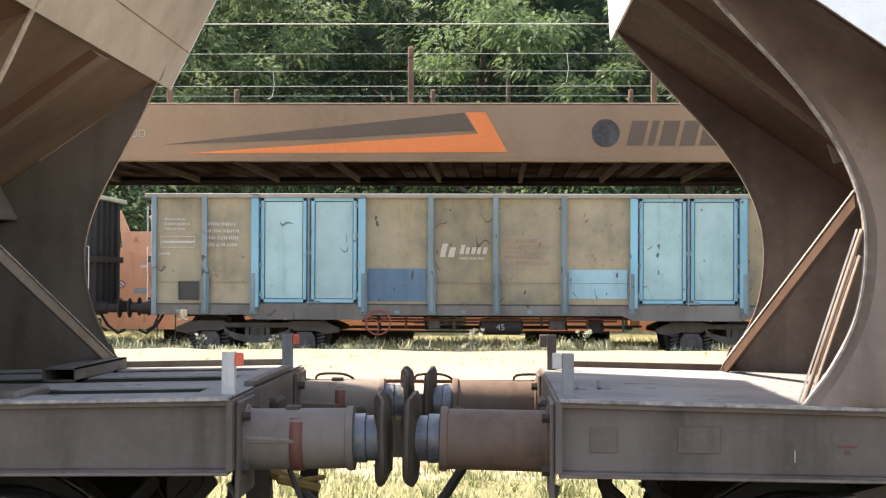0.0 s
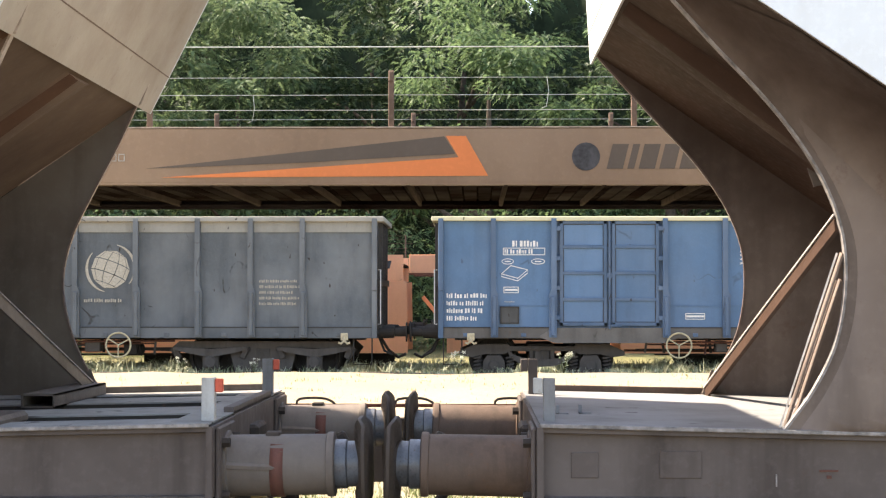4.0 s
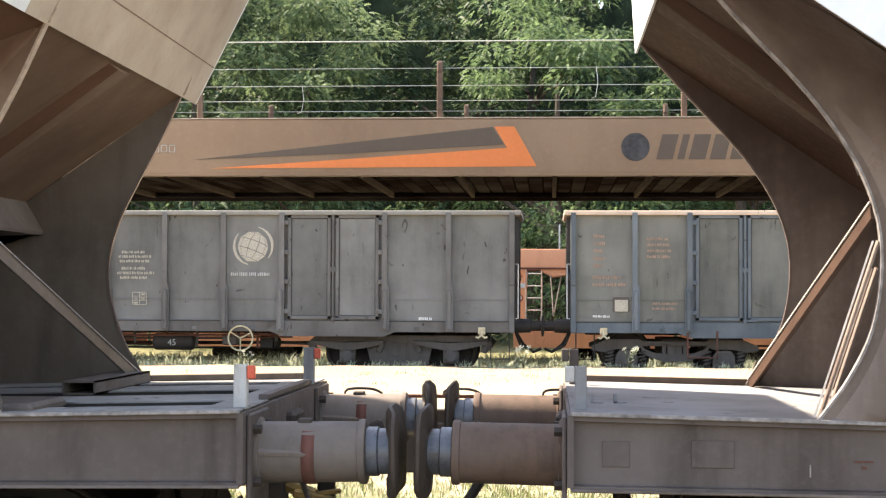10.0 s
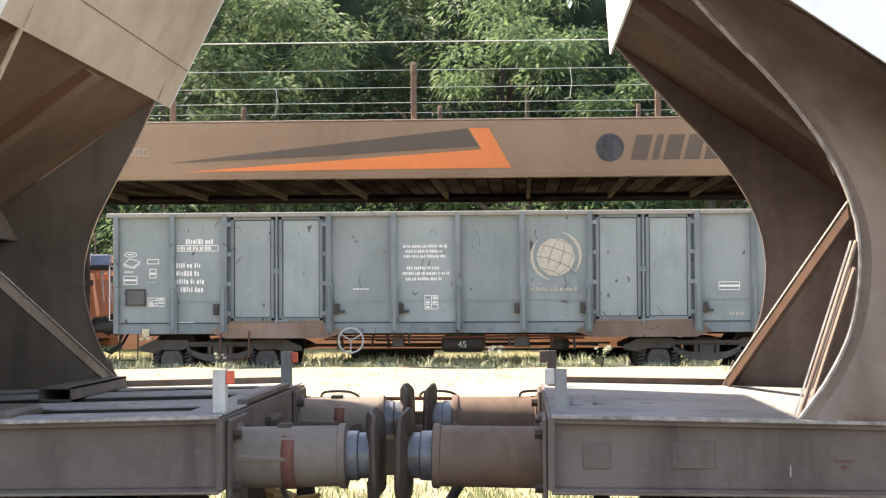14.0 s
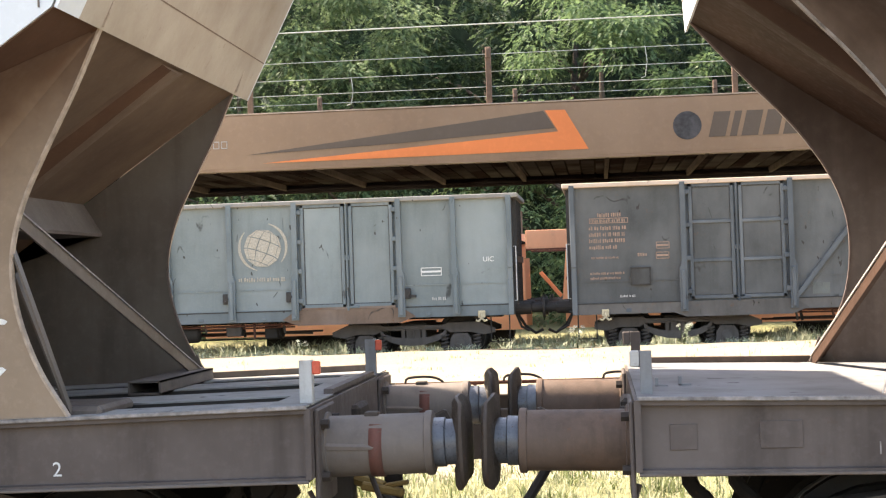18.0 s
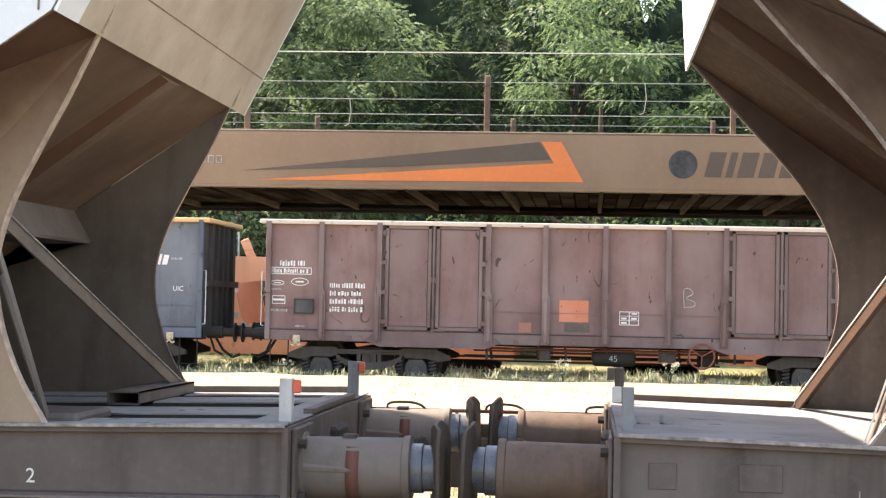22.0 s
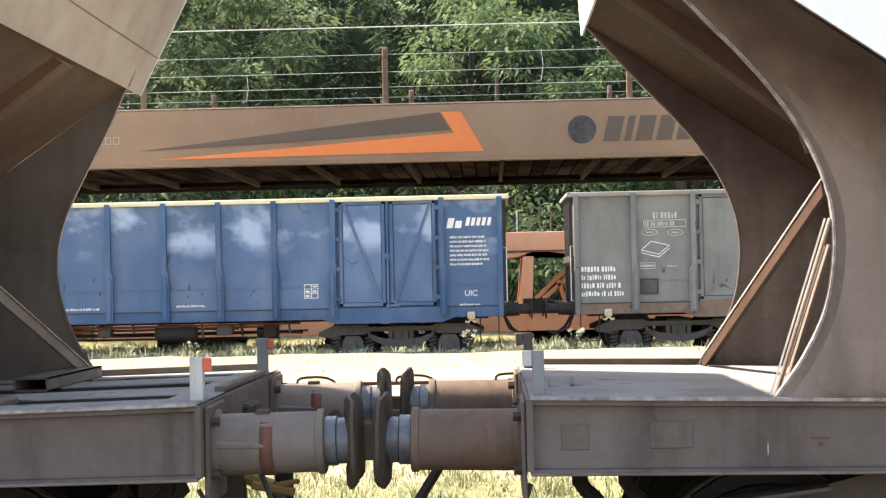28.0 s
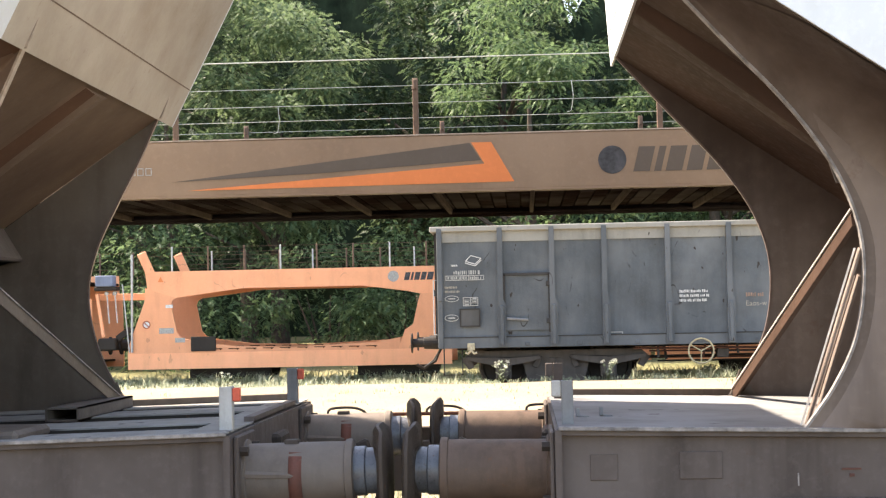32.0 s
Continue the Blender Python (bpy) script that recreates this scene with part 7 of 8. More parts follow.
w = add(gondola(5, 13.3, RIB_GREY, DOUBLE, (P_GREY, P_GREYRIB, P_GREY, R_GREY, P_SILL), "dusty grey open wagon with a faded globe emblem", seed=5, plate_bogie=True, wheel=("pale", 0.607), step=0.175), -64.42)
box_mark(w, 0.13, 2.18, 0.3, 0.16, M_CHALK_DIM)
oval_mark(w, 0.16, 2.03, 0.24, 0.12, M_CHALK_DIM)
frame_mark(w, 0.59, 2.26, 0.24, 0.08, M_CHALK_DIM, 0)
frame_mark(w, 0.65, 2.02, 0.15, 0.21, M_CHALK_DIM, 0)
load_table(w, 1.48, 2.32, 0.6, 0.2, M_GOLD, 4)
bars(w, 1.76, 2.13, 0.3, 0.17, 2, M_GOLD, "stencil_block", 60)
bars(w, 1.35, 1.54, 0.66, 0.49, 4, M_CHALK_DIM, "number_block", 61, gap=0.38)
frame_mark(w, 0.11, 1.28, 0.36, 0.12, M_CHALK_DIM, 0)
notice(w, 0.58, 1.28, 0.35, 0.27)
patch(w, 0.6, 0.66, 1.3, 1.4, M_GOLD, "paper_slip", y=0.008)
bars(w, 4.7, 2.08, 0.45, 0.1, 1, M_CHALK_DIM, "stencil_block", 65)
bars(w, 5.63, 2.25, 0.78, 0.26, 3, M_GOLD, "address_block", 66, gap=0.4, centred=True)
bars(w, 5.63, 1.93, 0.78, 0.27, 3, M_GOLD, "address_block", 67, gap=0.4, centred=True)
grid_mark(w, 5.94, 1.45, 0.29, 0.25, M_GOLD)
globe_mark(w, 8.29, 2.59, 0.37, M_GOLD)
bars(w, 7.86, 1.99, 0.82, 0.11, 1, M_CHALK_DIM, "number_block", 70, gap=0.38)
bars(w, 11.48, 1.05, 0.31, 0.21, 2, M_CHALK, "stencil_block", 71)


def pale_wagon(k, L, left, seed):
    w = add(gondola(k, L, RIB_PALE, DOUBLE, (P_PALE, P_PALERIB, P_PALE, R_GREY, P_PALERIB), "pale blue-grey open wagon with a globe emblem and white lettering", seed=seed, wheel=("grey", 0.343), step=0.155), left)
    oval_mark(w, 0.2, 2.43, 0.24, 0.09, M_CHALK)
    box_mark(w, 0.18, 2.21, 0.32, 0.18, M_CHALK)
    bars(w, 0.2, 2.1, 0.2, 0.08, 1, M_CHALK, "stencil_block", 68)
    frame_mark(w, 0.18, 1.9, 0.27, 0.17, M_CHALK, 1)
    frame_mark(w, 0.64, 2.29, 0.23, 0.1, M_CHALK, 0)
    frame_mark(w, 0.68, 2.02, 0.14, 0.18, M_CHALK, 1)
    bars(w, 0.62, 1.92, 0.28, 0.04, 1, M_CHALK_DIM, "stencil_block", 72)
    notice(w, 0.24, 1.51, 0.36, 0.29)
    grid_mark(w, 0.64, 1.48, 0.35, 0.17, M_CHALK)
    load_table(w, 1.21, 2.53, 0.81, 0.24, M_CHALK, 9)
    bars(w, 1.16, 1.72, 0.69, 0.62, 4, M_CHALK, "number_block", 76, gap=0.38)
    bars(w, 4.6, 1.76, 0.34, 0.07, 1, M_CHALK, "stencil_block", 77)
    bars(w, 5.53, 2.36, 0.93, 0.29, 3, M_CHALK, "address_block", 78, gap=0.4, centred=True)
    bars(w, 5.51, 1.93, 0.99, 0.31, 3, M_CHALK, "address_block", 79, gap=0.4, centred=True)
    grid_mark(w, 5.96, 1.4, 0.26, 0.27, M_CHALK)
    bars(w, 5.7, 1.07, 0.6, 0.08, 1, M_CHALK, "stencil_block", 81)
    frame_mark(w, 1.24, 1.06, 0.31, 0.12, M_CHALK, 1)
    globe_mark(w, 8.46, 2.4, 0.46, M_GOLD)
    bars(w, 7.97, 1.71, 0.97, 0.13, 1, M_GOLD, "number_block", 84, gap=0.38)
    frame_mark(w, 11.51, 1.74, 0.4, 0.16, M_CHALK, 1)
    bars(w, 11.38, 1.03, 0.21, 0.13, 2, M_CHALK, "stencil_block", 86)
    bars(w, 11.71, 1.24, 0.36, 0.12, 1, M_CHALK_DIM, "stencil_block", 87)
    text_mark(w, "UIC", 12.7, 1.98, 0.13, M_CHALK)
    for x in (1.98, 4.28, 5.50, 7.72, 8.96, 11.25):
        bm = B()
        box(bm, x - 0.06, x + 0.06, -0.05, 0.04, 1.32, 1.52, 0.012)
        box(bm, x + 0.05, x + 0.16, -0.03, 0.03, 1.34, 1.39, 0.006)
        rod(bm, [(x, -0.06, 1.5), (x + 0.05, -0.07, 1.42), (x, -0.06, 1.36)], 0.014, 5)
        part("latch", bm, M_SHADE, w)
    return w


pale_wagon(6, 13.3, -78.81, 6)

w = add(gondola(7, 13.2, RIB_DIAG, (0, 4), (P_SOOT, P_SOOTRIB, P_SOOT, R_TAN, P_SILL), "sooty dark grey open wagon with diagonal side braces", tall=0.125, low=0.05, door_bars=2, seed=7, diag=[((0.315, 0.0), (0.444, 0.97)), ((0.575, 1.0), (0.700, 0.02)), ((0.448, 0.66), (0.572, 0.66))]), -93.23)
load_table(w, 0.37, 2.62, 0.73, 0.2, T_PEACH, 0)
bars(w, 0.36, 2.11, 0.73, 0.48, 4, T_PEACH, "number_block", 78, gap=0.38)
bars(w, 0.39, 1.93, 0.69, 0.08, 1, T_PEACH, "stencil_block", 79)
bars(w, 1.26, 1.95, 0.25, 0.12, 1, T_PEACH, "stencil_block", 80)
frame_mark(w, 1.61, 2.11, 0.25, 0.13, T_PEACH, 1)
frame_mark(w, 1.6, 1.92, 0.25, 0.13, T_PEACH, 1)
notice(w, 1.13, 1.45, 0.35, 0.31)
bars(w, 0.36, 1.54, 0.71, 0.18, 2, T_PEACH, "stencil_block", 84)
bars(w, 0.91, 1.19, 0.39, 0.09, 1, M_CHALK_DIM, "stencil_block", 85)
grid_mark(w, 6.57, 1.46, 0.29, 0.24, M_GOLD)
bars(w, 7.97, 1.51, 0.33, 0.22, 3, M_CHALK_DIM, "address_block", 87, gap=0.4, centred=True)
patch(w, 8.51, 8.99, 2.69, 2.84, M_CHALK_DIM, "sticker")
patch(w, 4.48, 4.8, 1.17, 1.38, P_ASH, "paint_patch")
bars(w, 11.54, 1.61, 0.3, 0.53, 4, T_PEACH, "stencil_block", 90)

pale_wagon(8, 13.27, -107.6, 8)

w = add(gondola(9, 13.12, RIB_BROWN, DOUBLE, (P_BROWN, P_BROWNRIB, P_BROWN, R_PINK, P_BROWNRIB), "red-brown open wagon with an orange painted square", seed=9, wheel=("red", 0.633)), -121.88)
load_table(w, 0.09, 2.21, 0.79, 0.27, M_CHALK, 0)
oval_mark(w, 0.09, 2.0, 0.26, 0.09, M_CHALK)
oval_mark(w, 0.49, 2.0, 0.33, 0.14, M_CHALK)
bars(w, 0.11, 1.89, 0.28, 0.07, 1, M_CHALK_DIM, "stencil_block", 102)
frame_mark(w, 0.12, 1.64, 0.26, 0.16, M_CHALK, 1)
bars(w, 0.1, 1.47, 0.33, 0.1, 1, M_CHALK_DIM, "stencil_block", 104)
notice(w, 0.57, 1.47, 0.35, 0.26)
bars(w, 1.24, 1.48, 0.74, 0.61, 4, M_CHALK, "number_block", 106, gap=0.38)
patch(w, 5.63, 6.18, 1.41, 1.82, C_ORANGE, "paint_patch")
patch(w, 5.73, 6.21, 1.22, 1.39, M_SOLE, "paint_patch")
patch(w, 4.87, 5.11, 1.19, 1.38, C_RUSTPATCH, "paint_patch")
patch(w, 3.9, 4.05, 1.48, 1.75, C_RUSTPATCH, "paint_patch")
grid_mark(w, 6.76, 1.37, 0.37, 0.26, M_CHALK)
bars(w, 5.59, 1.02, 0.24, 0.08, 1, M_CHALK_DIM, "stencil_block", 112)
bars(w, 0.58, 1.19, 0.3, 0.06, 1, M_CHALK_DIM, "stencil_block", 113)
bars(w, 0.53, 1.01, 0.42, 0.07, 1, M_CHALK_DIM, "stencil_block", 114)
bm = B()
rod(bm, smooth_line([(7.97, 0.034, 1.72), (7.96, 0.034, 2.05), (8.06, 0.034, 2.08), (8.13, 0.034, 1.99), (8.0, 0.034, 1.9), (8.15, 0.034, 1.84), (8.15, 0.034, 1.75), (7.97, 0.034, 1.73)], 4), 0.008, 4)
part("chalk_mark", bm, M_CHALK_DIM, w)
text_mark(w, "UIC", 12.52, 1.62, 0.125, M_CHALK)

w = add(gondola(10, 13.24, RIB_NAVY, DOUBLE, (P_NAVY, P_NAVYRIB, P_NAVY, R_ORANGE, P_NAVYRIB), "navy grey open wagon with an orange-yellow rim and white address rows", seed=10, wheel=("red", 0.382), step=0.18), -136.35)
bars(w, 0.28, 1.6, 0.66, 0.52, 4, M_CHALK, "number_block", 110, gap=0.38)
notice(w, 0.66, 1.21, 0.38, 0.29)
load_table(w, 1.43, 2.03, 0.8, 0.26, M_CHALK, 2)
frame_mark(w, 1.46, 1.64, 0.27, 0.09, M_CHALK, 0)
bars(w, 1.51, 1.56, 0.18, 0.06, 1, M_CHALK, "stencil_block", 114)
frame_mark(w, 1.92, 1.77, 0.32, 0.13, M_CHALK, 1)
grid_mark(w, 1.94, 1.59, 0.25, 0.11, M_CHALK)
oval_mark(w, 1.94, 1.45, 0.25, 0.12, M_CHALK)
bars(w, 1.45, 1.46, 0.27, 0.04, 1, M_CHALK_DIM, "stencil_block", 118)
bars(w, 1.45, 1.23, 0.81, 0.19, 2, M_CHALK, "stencil_block", 119)
grid_mark(w, 6.8, 1.19, 0.27, 0.24, M_CHALK)
bars(w, 7.94, 1.61, 0.78, 0.8, 7, M_CHALK, "address_block", 121)
bars(w, 11.1, 1.63, 0.76, 0.76, 7, M_CHALK, "address_block", 122)
bars(w, 1.81, 0.99, 0.29, 0.08, 1, M_CHALK_DIM, "stencil_block", 123)
bars(w, 0.49, 1.02, 0.24, 0.06, 1, M_CHALK_DIM, "stencil_block", 124)
brand_block(w, 12.28, 2.35, 0.27, 0.2, M_CHALK, 2, 5)
bars(w, 12.6, 2.42, 0.25, 0.1, 1, M_CHALK_DIM, "name_block", 38)
text_mark(w, "UIC", 12.64, 1.85, 0.13, M_CHALK)

w = add(gondola(11, 13.16, RIB_ASH, DOUBLE, (P_ASH, P_ASHRIB, P_ASH, R_ASH, P_RUSTSILL), "ash-grey open wagon with a globe emblem and a rusty sill", seed=11, wheel=("pale", 0.635), step=0.27), -150.73)
bars(w, 0.13, 1.26, 0.85, 0.62, 4, M_CHALK, "number_block", 121, gap=0.38)
load_table(w, 1.32, 2.57, 0.81, 0.29, M_CHALK_DIM, 1)
oval_mark(w, 1.29, 2.42, 0.29, 0.12, M_CHALK_DIM)
oval_mark(w, 1.77, 2.41, 0.29, 0.12, M_CHALK_DIM)
box_mark(w, 1.27, 2.01, 0.53, 0.29, M_CHALK)
frame_mark(w, 1.24, 1.79, 0.29, 0.12, M_CHALK_DIM, 1)
bars(w, 1.76, 1.8, 0.27, 0.07, 1, M_CHALK_DIM, "stencil_block", 127)
notice(w, 1.21, 1.33, 0.35, 0.26)
frame_mark(w, 4.69, 1.27, 0.35, 0.12, M_CHALK, 1)
bars(w, 5.52, 2.46, 0.57, 0.41, 5, M_CHALK, "address_block", 130)
globe_mark(w, 8.21, 2.42, 0.41, M_GOLD)
bars(w, 7.75, 1.77, 0.91, 0.13, 1, M_CHALK_DIM, "number_block", 132, gap=0.38)
grid_mark(w, 7.16, 1.18, 0.42, 0.29, M_CHALK_DIM)
bars(w, 10.99, 2.3, 0.7, 0.5, 6, M_CHALK_DIM, "address_block", 134)
text_mark(w, "UIC", 12.37, 2.38, 0.152, M_CHALK_DIM)
frame_mark(w, 12.12, 1.66, 0.75, 0.23, M_CHALK, 0)
bars(w, 12.15, 1.7, 0.37, 0.15, 1, M_CHALK, "number_block", 137, gap=0.38)
bars(w, 12.55, 1.7, 0.29, 0.15, 2, M_CHALK, "stencil_block", 138)
bars(w, 12.65, 1.41, 0.34, 0.07, 1, M_CHALK_DIM, "stencil_block", 139)
bars(w, 12.24, 1.26, 0.73, 0.1, 1, M_CHALK_DIM, "stencil_block", 140)
bars(w, 6.78, 1.04, 0.14, 0.08, 1, M_CHALK_DIM, "stencil_block", 141)
bars(w, 11.42, 1.09, 0.43, 0.08, 1, M_CHALK_DIM, "stencil_block", 142)

w = add(gondola(12, 13.0, RIB_BLUE, (0, 7), (P_SKYBLUE, P_SKYRIB, P_SKYBLUE, R_YELLOW, P_SKYRIB), "deep blue open wagon with braced doors and pale patches high on its sides", door_bars=-1, seed=12, wheel=("pale", 0.311)), -165.08)
bars(w, 0.15, 1.46, 0.84, 0.62, 4, M_CHALK, "number_block", 132, gap=0.38)
bars(w, 0.17, 1.37, 0.45, 0.05, 1, M_CHALK_DIM, "stencil_block", 133)
notice(w, 0.64, 1.3, 0.37, 0.27)
frame_mark(w, 0.49, 1.08, 0.29, 0.09, M_CHALK, 1)
load_table(w, 3.44, 2.49, 0.71, 0.25, M_CHALK, 4)
frame_mark(w, 3.44, 2.21, 0.28, 0.19, M_CHALK, 2)
oval_mark(w, 3.85, 2.26, 0.29, 0.12, M_CHALK)
frame_mark(w, 3.43, 1.95, 0.31, 0.17, M_CHALK, 2)
box_mark(w, 3.81, 1.94, 0.35, 0.21, M_CHALK)
bars(w, 3.8, 1.75, 0.27, 0.12, 1, M_CHALK, "stencil_block", 141)
bars(w, 3.8, 1.56, 0.42, 0.13, 2, M_CHALK_DIM, "stencil_block", 142)
bars(w, 4.59, 1.19, 0.75, 0.09, 1, M_CHALK, "stencil_block", 143)
bars(w, 6.76, 1.22, 0.68, 0.08, 1, M_CHALK, "stencil_block", 144)
grid_mark(w, 9.21, 1.36, 0.27, 0.27, M_CHALK)
frame_mark(w, 3.48, 1.08, 0.18, 0.1, M_CHALK_DIM, 0)
bars(w, 9.19, 1.08, 0.29, 0.05, 1, M_CHALK_DIM, "stencil_block", 147)
bars(w, 12.0, 1.91, 0.81, 0.6, 7, M_CHALK, "address_block", 148)
text_mark(w, "UIC", 12.26, 1.35, 0.152, M_CHALK)
frame_mark(w, 12.17, 1.03, 0.44, 0.1, M_CHALK, 1)
bars(w, 12.17, 1.15, 0.44, 0.07, 1, M_CHALK, "stencil_block", 151)
brand_block(w, 11.94, 2.64, 0.31, 0.19, M_CHALK, 2, 6)
brand_block(w, 12.3, 2.68, 0.51, 0.16, M_CHALK, 5, 7)

w = hatch_wagon(13, 13.2, -179.49, 14, 0.374)
box_mark(w, 0.54, 2.51, 0.3, 0.19, M_CHALK)
bars(w, 0.27, 2.49, 0.15, 0.07, 1, M_CHALK, "stencil_block", 144)
load_table(w, 0.15, 2.24, 0.74, 0.19, M_CHALK_DIM, 2)
bars(w, 0.14, 1.99, 0.32, 0.16, 2, M_GOLD, "stencil_block", 146)
grid_mark(w, 0.48, 1.75, 0.29, 0.17, M_CHALK_DIM)
oval_mark(w, 0.14, 1.84, 0.26, 0.11, M_CHALK_DIM)
notice(w, 0.43, 1.37, 0.36, 0.32)
oval_mark(w, 0.13, 1.47, 0.26, 0.12, M_CHALK_DIM)
bars(w, 4.57, 1.73, 0.58, 0.26, 3, M_CHALK, "number_block", 151, gap=0.38)
bars(w, 5.81, 1.8, 0.36, 0.12, 1, T_PEACH, "number_block", 152, gap=0.38)
text_mark(w, "Eaos-w", 5.8, 1.65, 0.138, M_GOLD)
grid_mark(w, 6.78, 1.55, 0.29, 0.29, M_CHALK)
bars(w, 6.7, 1.36, 0.51, 0.08, 1, M_CHALK, "stencil_block", 155)
bars(w, 6.6, 1.12, 0.29, 0.06, 1, M_CHALK_DIM, "stencil_block", 156)
globe_mark(w, 8.03, 2.43, 0.44, M_CHALK_DIM)
bars(w, 7.55, 1.74, 1.0, 0.11, 1, M_CHALK_DIM, "number_block", 158, gap=0.38)
bars(w, 10.88, 1.61, 0.83, 0.52, 5, M_GOLD, "address_block", 159)
bars(w, 10.94, 1.23, 0.33, 0.06, 1, M_CHALK_DIM, "stencil_block", 160)
bars(w, 10.91, 1.04, 0.7, 0.11, 1, M_CHALK_DIM, "stencil_block", 161)
frame_mark(w, 3.18, 1.09, 0.31, 0.12, M_CHALK_DIM, 0)


# ---- trees ----
def crown_mesh(name, seed, rx, ry, rz, clumps, per, size, mat):
    """Clumps of feathery fronds: each frond is one strip of leaflets along a drooping stalk."""
    rng = np.random.default_rng(seed)
    d = rng.normal(size=(clumps, 3))
    d /= np.linalg.norm(d, axis=1)[:, None]
    r = rng.uniform(0.55, 1.0, clumps)[:, None] ** 0.6
    c = d * r * np.array([rx, ry, rz]) + rng.normal(scale=0.2, size=(clumps, 3))
    n = clumps * per
    rad = np.repeat(rng.uniform(0.55, 1.15, clumps), per)
    out = rng.normal(size=(n, 3)) + np.array([0, 0, 0.35])
    out /= np.linalg.norm(out, axis=1)[:, None]
    pos = np.repeat(c, per, 0) + out * (rad * rng.uniform(0.15, 1.0, n) ** 0.45)[:, None] * np.array([1.15, 1.0, 0.62])
    along = out * np.array([1, 1, 0.35]) + np.array([0, 0, -0.25]) + rng.normal(scale=0.35, size=(n, 3))
    along /= np.linalg.norm(along, axis=1)[:, None]
    up = np.array([0, 0, 1.0]) + rng.normal(scale=0.45, size=(n, 3))
    side = np.cross(along, up)
    side /= np.linalg.norm(side, axis=1)[:, None]
    ln = size * rng.uniform(0.7, 1.3, n)
    m = 4
    verts = []
    for j in range(m + 1):
        f = j / m
        verts.append(pos + along * (ln * f)[:, None] + np.array([0, 0, -0.35]) * (ln * f * f)[:, None])
    for q in (-1, 1):
        for j in range(m):
            f = (j + 0.5) / m
            w = ln * (0.36 * math.sin(math.pi * (0.25 + 0.65 * f)))
            way = side * q * 0.9 + along * 0.45
            tip = verts[j] + way * (w * rng.uniform(0.75, 1.15, n))[:, None]
            mid = verts[j] + 0.55 * (tip - verts[j]) + along * (0.14 * ln)[:, None]
            verts += [mid, tip]
    k = len(verts)
    v = np.stack(verts, 1).reshape(-1, 3)
    quads = []
    for h, q in enumerate((-1, 1)):
        for j in range(m):
            b = m + 1 + 2 * (h * m + j)
            quads.append((j, j + 1, b, b + 1) if q < 0 else (j + 1, j, b + 1, b))
    f = (np.arange(n)[:, None, None] * k + np.array(quads)[None]).reshape(-1, 4).tolist()
    me = bpy.data.meshes.new(name)
    me.from_pydata(v.tolist(), [], f)
    me.materials.append(mat)
    return me


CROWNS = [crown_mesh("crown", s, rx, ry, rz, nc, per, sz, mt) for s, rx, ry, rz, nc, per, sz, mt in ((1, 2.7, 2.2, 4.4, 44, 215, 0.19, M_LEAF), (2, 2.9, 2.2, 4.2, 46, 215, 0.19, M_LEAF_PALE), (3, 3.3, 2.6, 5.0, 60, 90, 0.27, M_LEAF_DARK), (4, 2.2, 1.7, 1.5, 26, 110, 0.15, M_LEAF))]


def tree(x, y, h, crown, turn, scale, label):
    gz = ground_z(y)
    t = thing("tree", label, "tree", "trees behind the yard", m=pose(x, y, gz, 0, 0, turn))
    rnd = random.Random(int(x * 10 + y))
    bm = B()
    pts = [(0, 0, -0.2), (0.1, 0.05, h * 0.25), (rnd.uniform(-0.3, 0.3), 0.1, h * 0.5), (rnd.uniform(-0.5, 0.5), 0, h * 0.8), (rnd.uniform(-0.6, 0.6), 0, h * 1.15)]
    rod(bm, pts, [0.32, 0.24, 0.19, 0.12, 0.04], 10)
    tr = part("trunk", bm, M_BARK, t)
    for k in range(8):
        a = rnd.uniform(0, 6.28)
        z = h * rnd.uniform(0.3, 0.9)
        ln = rnd.uniform(1.4, 3.0) * scale
        bm = B()
        rod(bm, [(0, 0, z), (ln * 0.5 * math.cos(a), ln * 0.5 * math.sin(a), z + ln * 0.35), (ln * math.cos(a), ln * math.sin(a), z + ln * 0.55)], [0.09, 0.06, 0.02], 6)
        part("limb", bm, M_BARK, t)
    share("crown", CROWNS[crown], t, Matrix.Translation((0, 0, h)) @ Matrix.Scale(scale, 4))
    return t


rnd = random.Random(5)
for k, (x, y, h, c) in enumerate(((-15.5, 46.5, 6.8, 0), (-10.2, 46.0, 6.5, 2), (-7.0, 46.2, 6.5, 1), (0.2, 45.4, 6.3, 0), (5.8, 46.8, 6.0, 0), (10.6, 46.2, 6.8, 2), (15.5, 46.6, 6.6, 1))):
    tree(x, y, h, c, 47 * k, 1.0, ("broad-leaved tree with dense green foliage", "broad-leaved tree with paler feathery foliage", "tall broad-leaved tree with dark green foliage")[c])
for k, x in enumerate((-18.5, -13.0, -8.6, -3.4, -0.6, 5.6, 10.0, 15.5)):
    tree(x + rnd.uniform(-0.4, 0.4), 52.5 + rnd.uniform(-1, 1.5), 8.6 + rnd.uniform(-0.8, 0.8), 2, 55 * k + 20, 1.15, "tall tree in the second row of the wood")
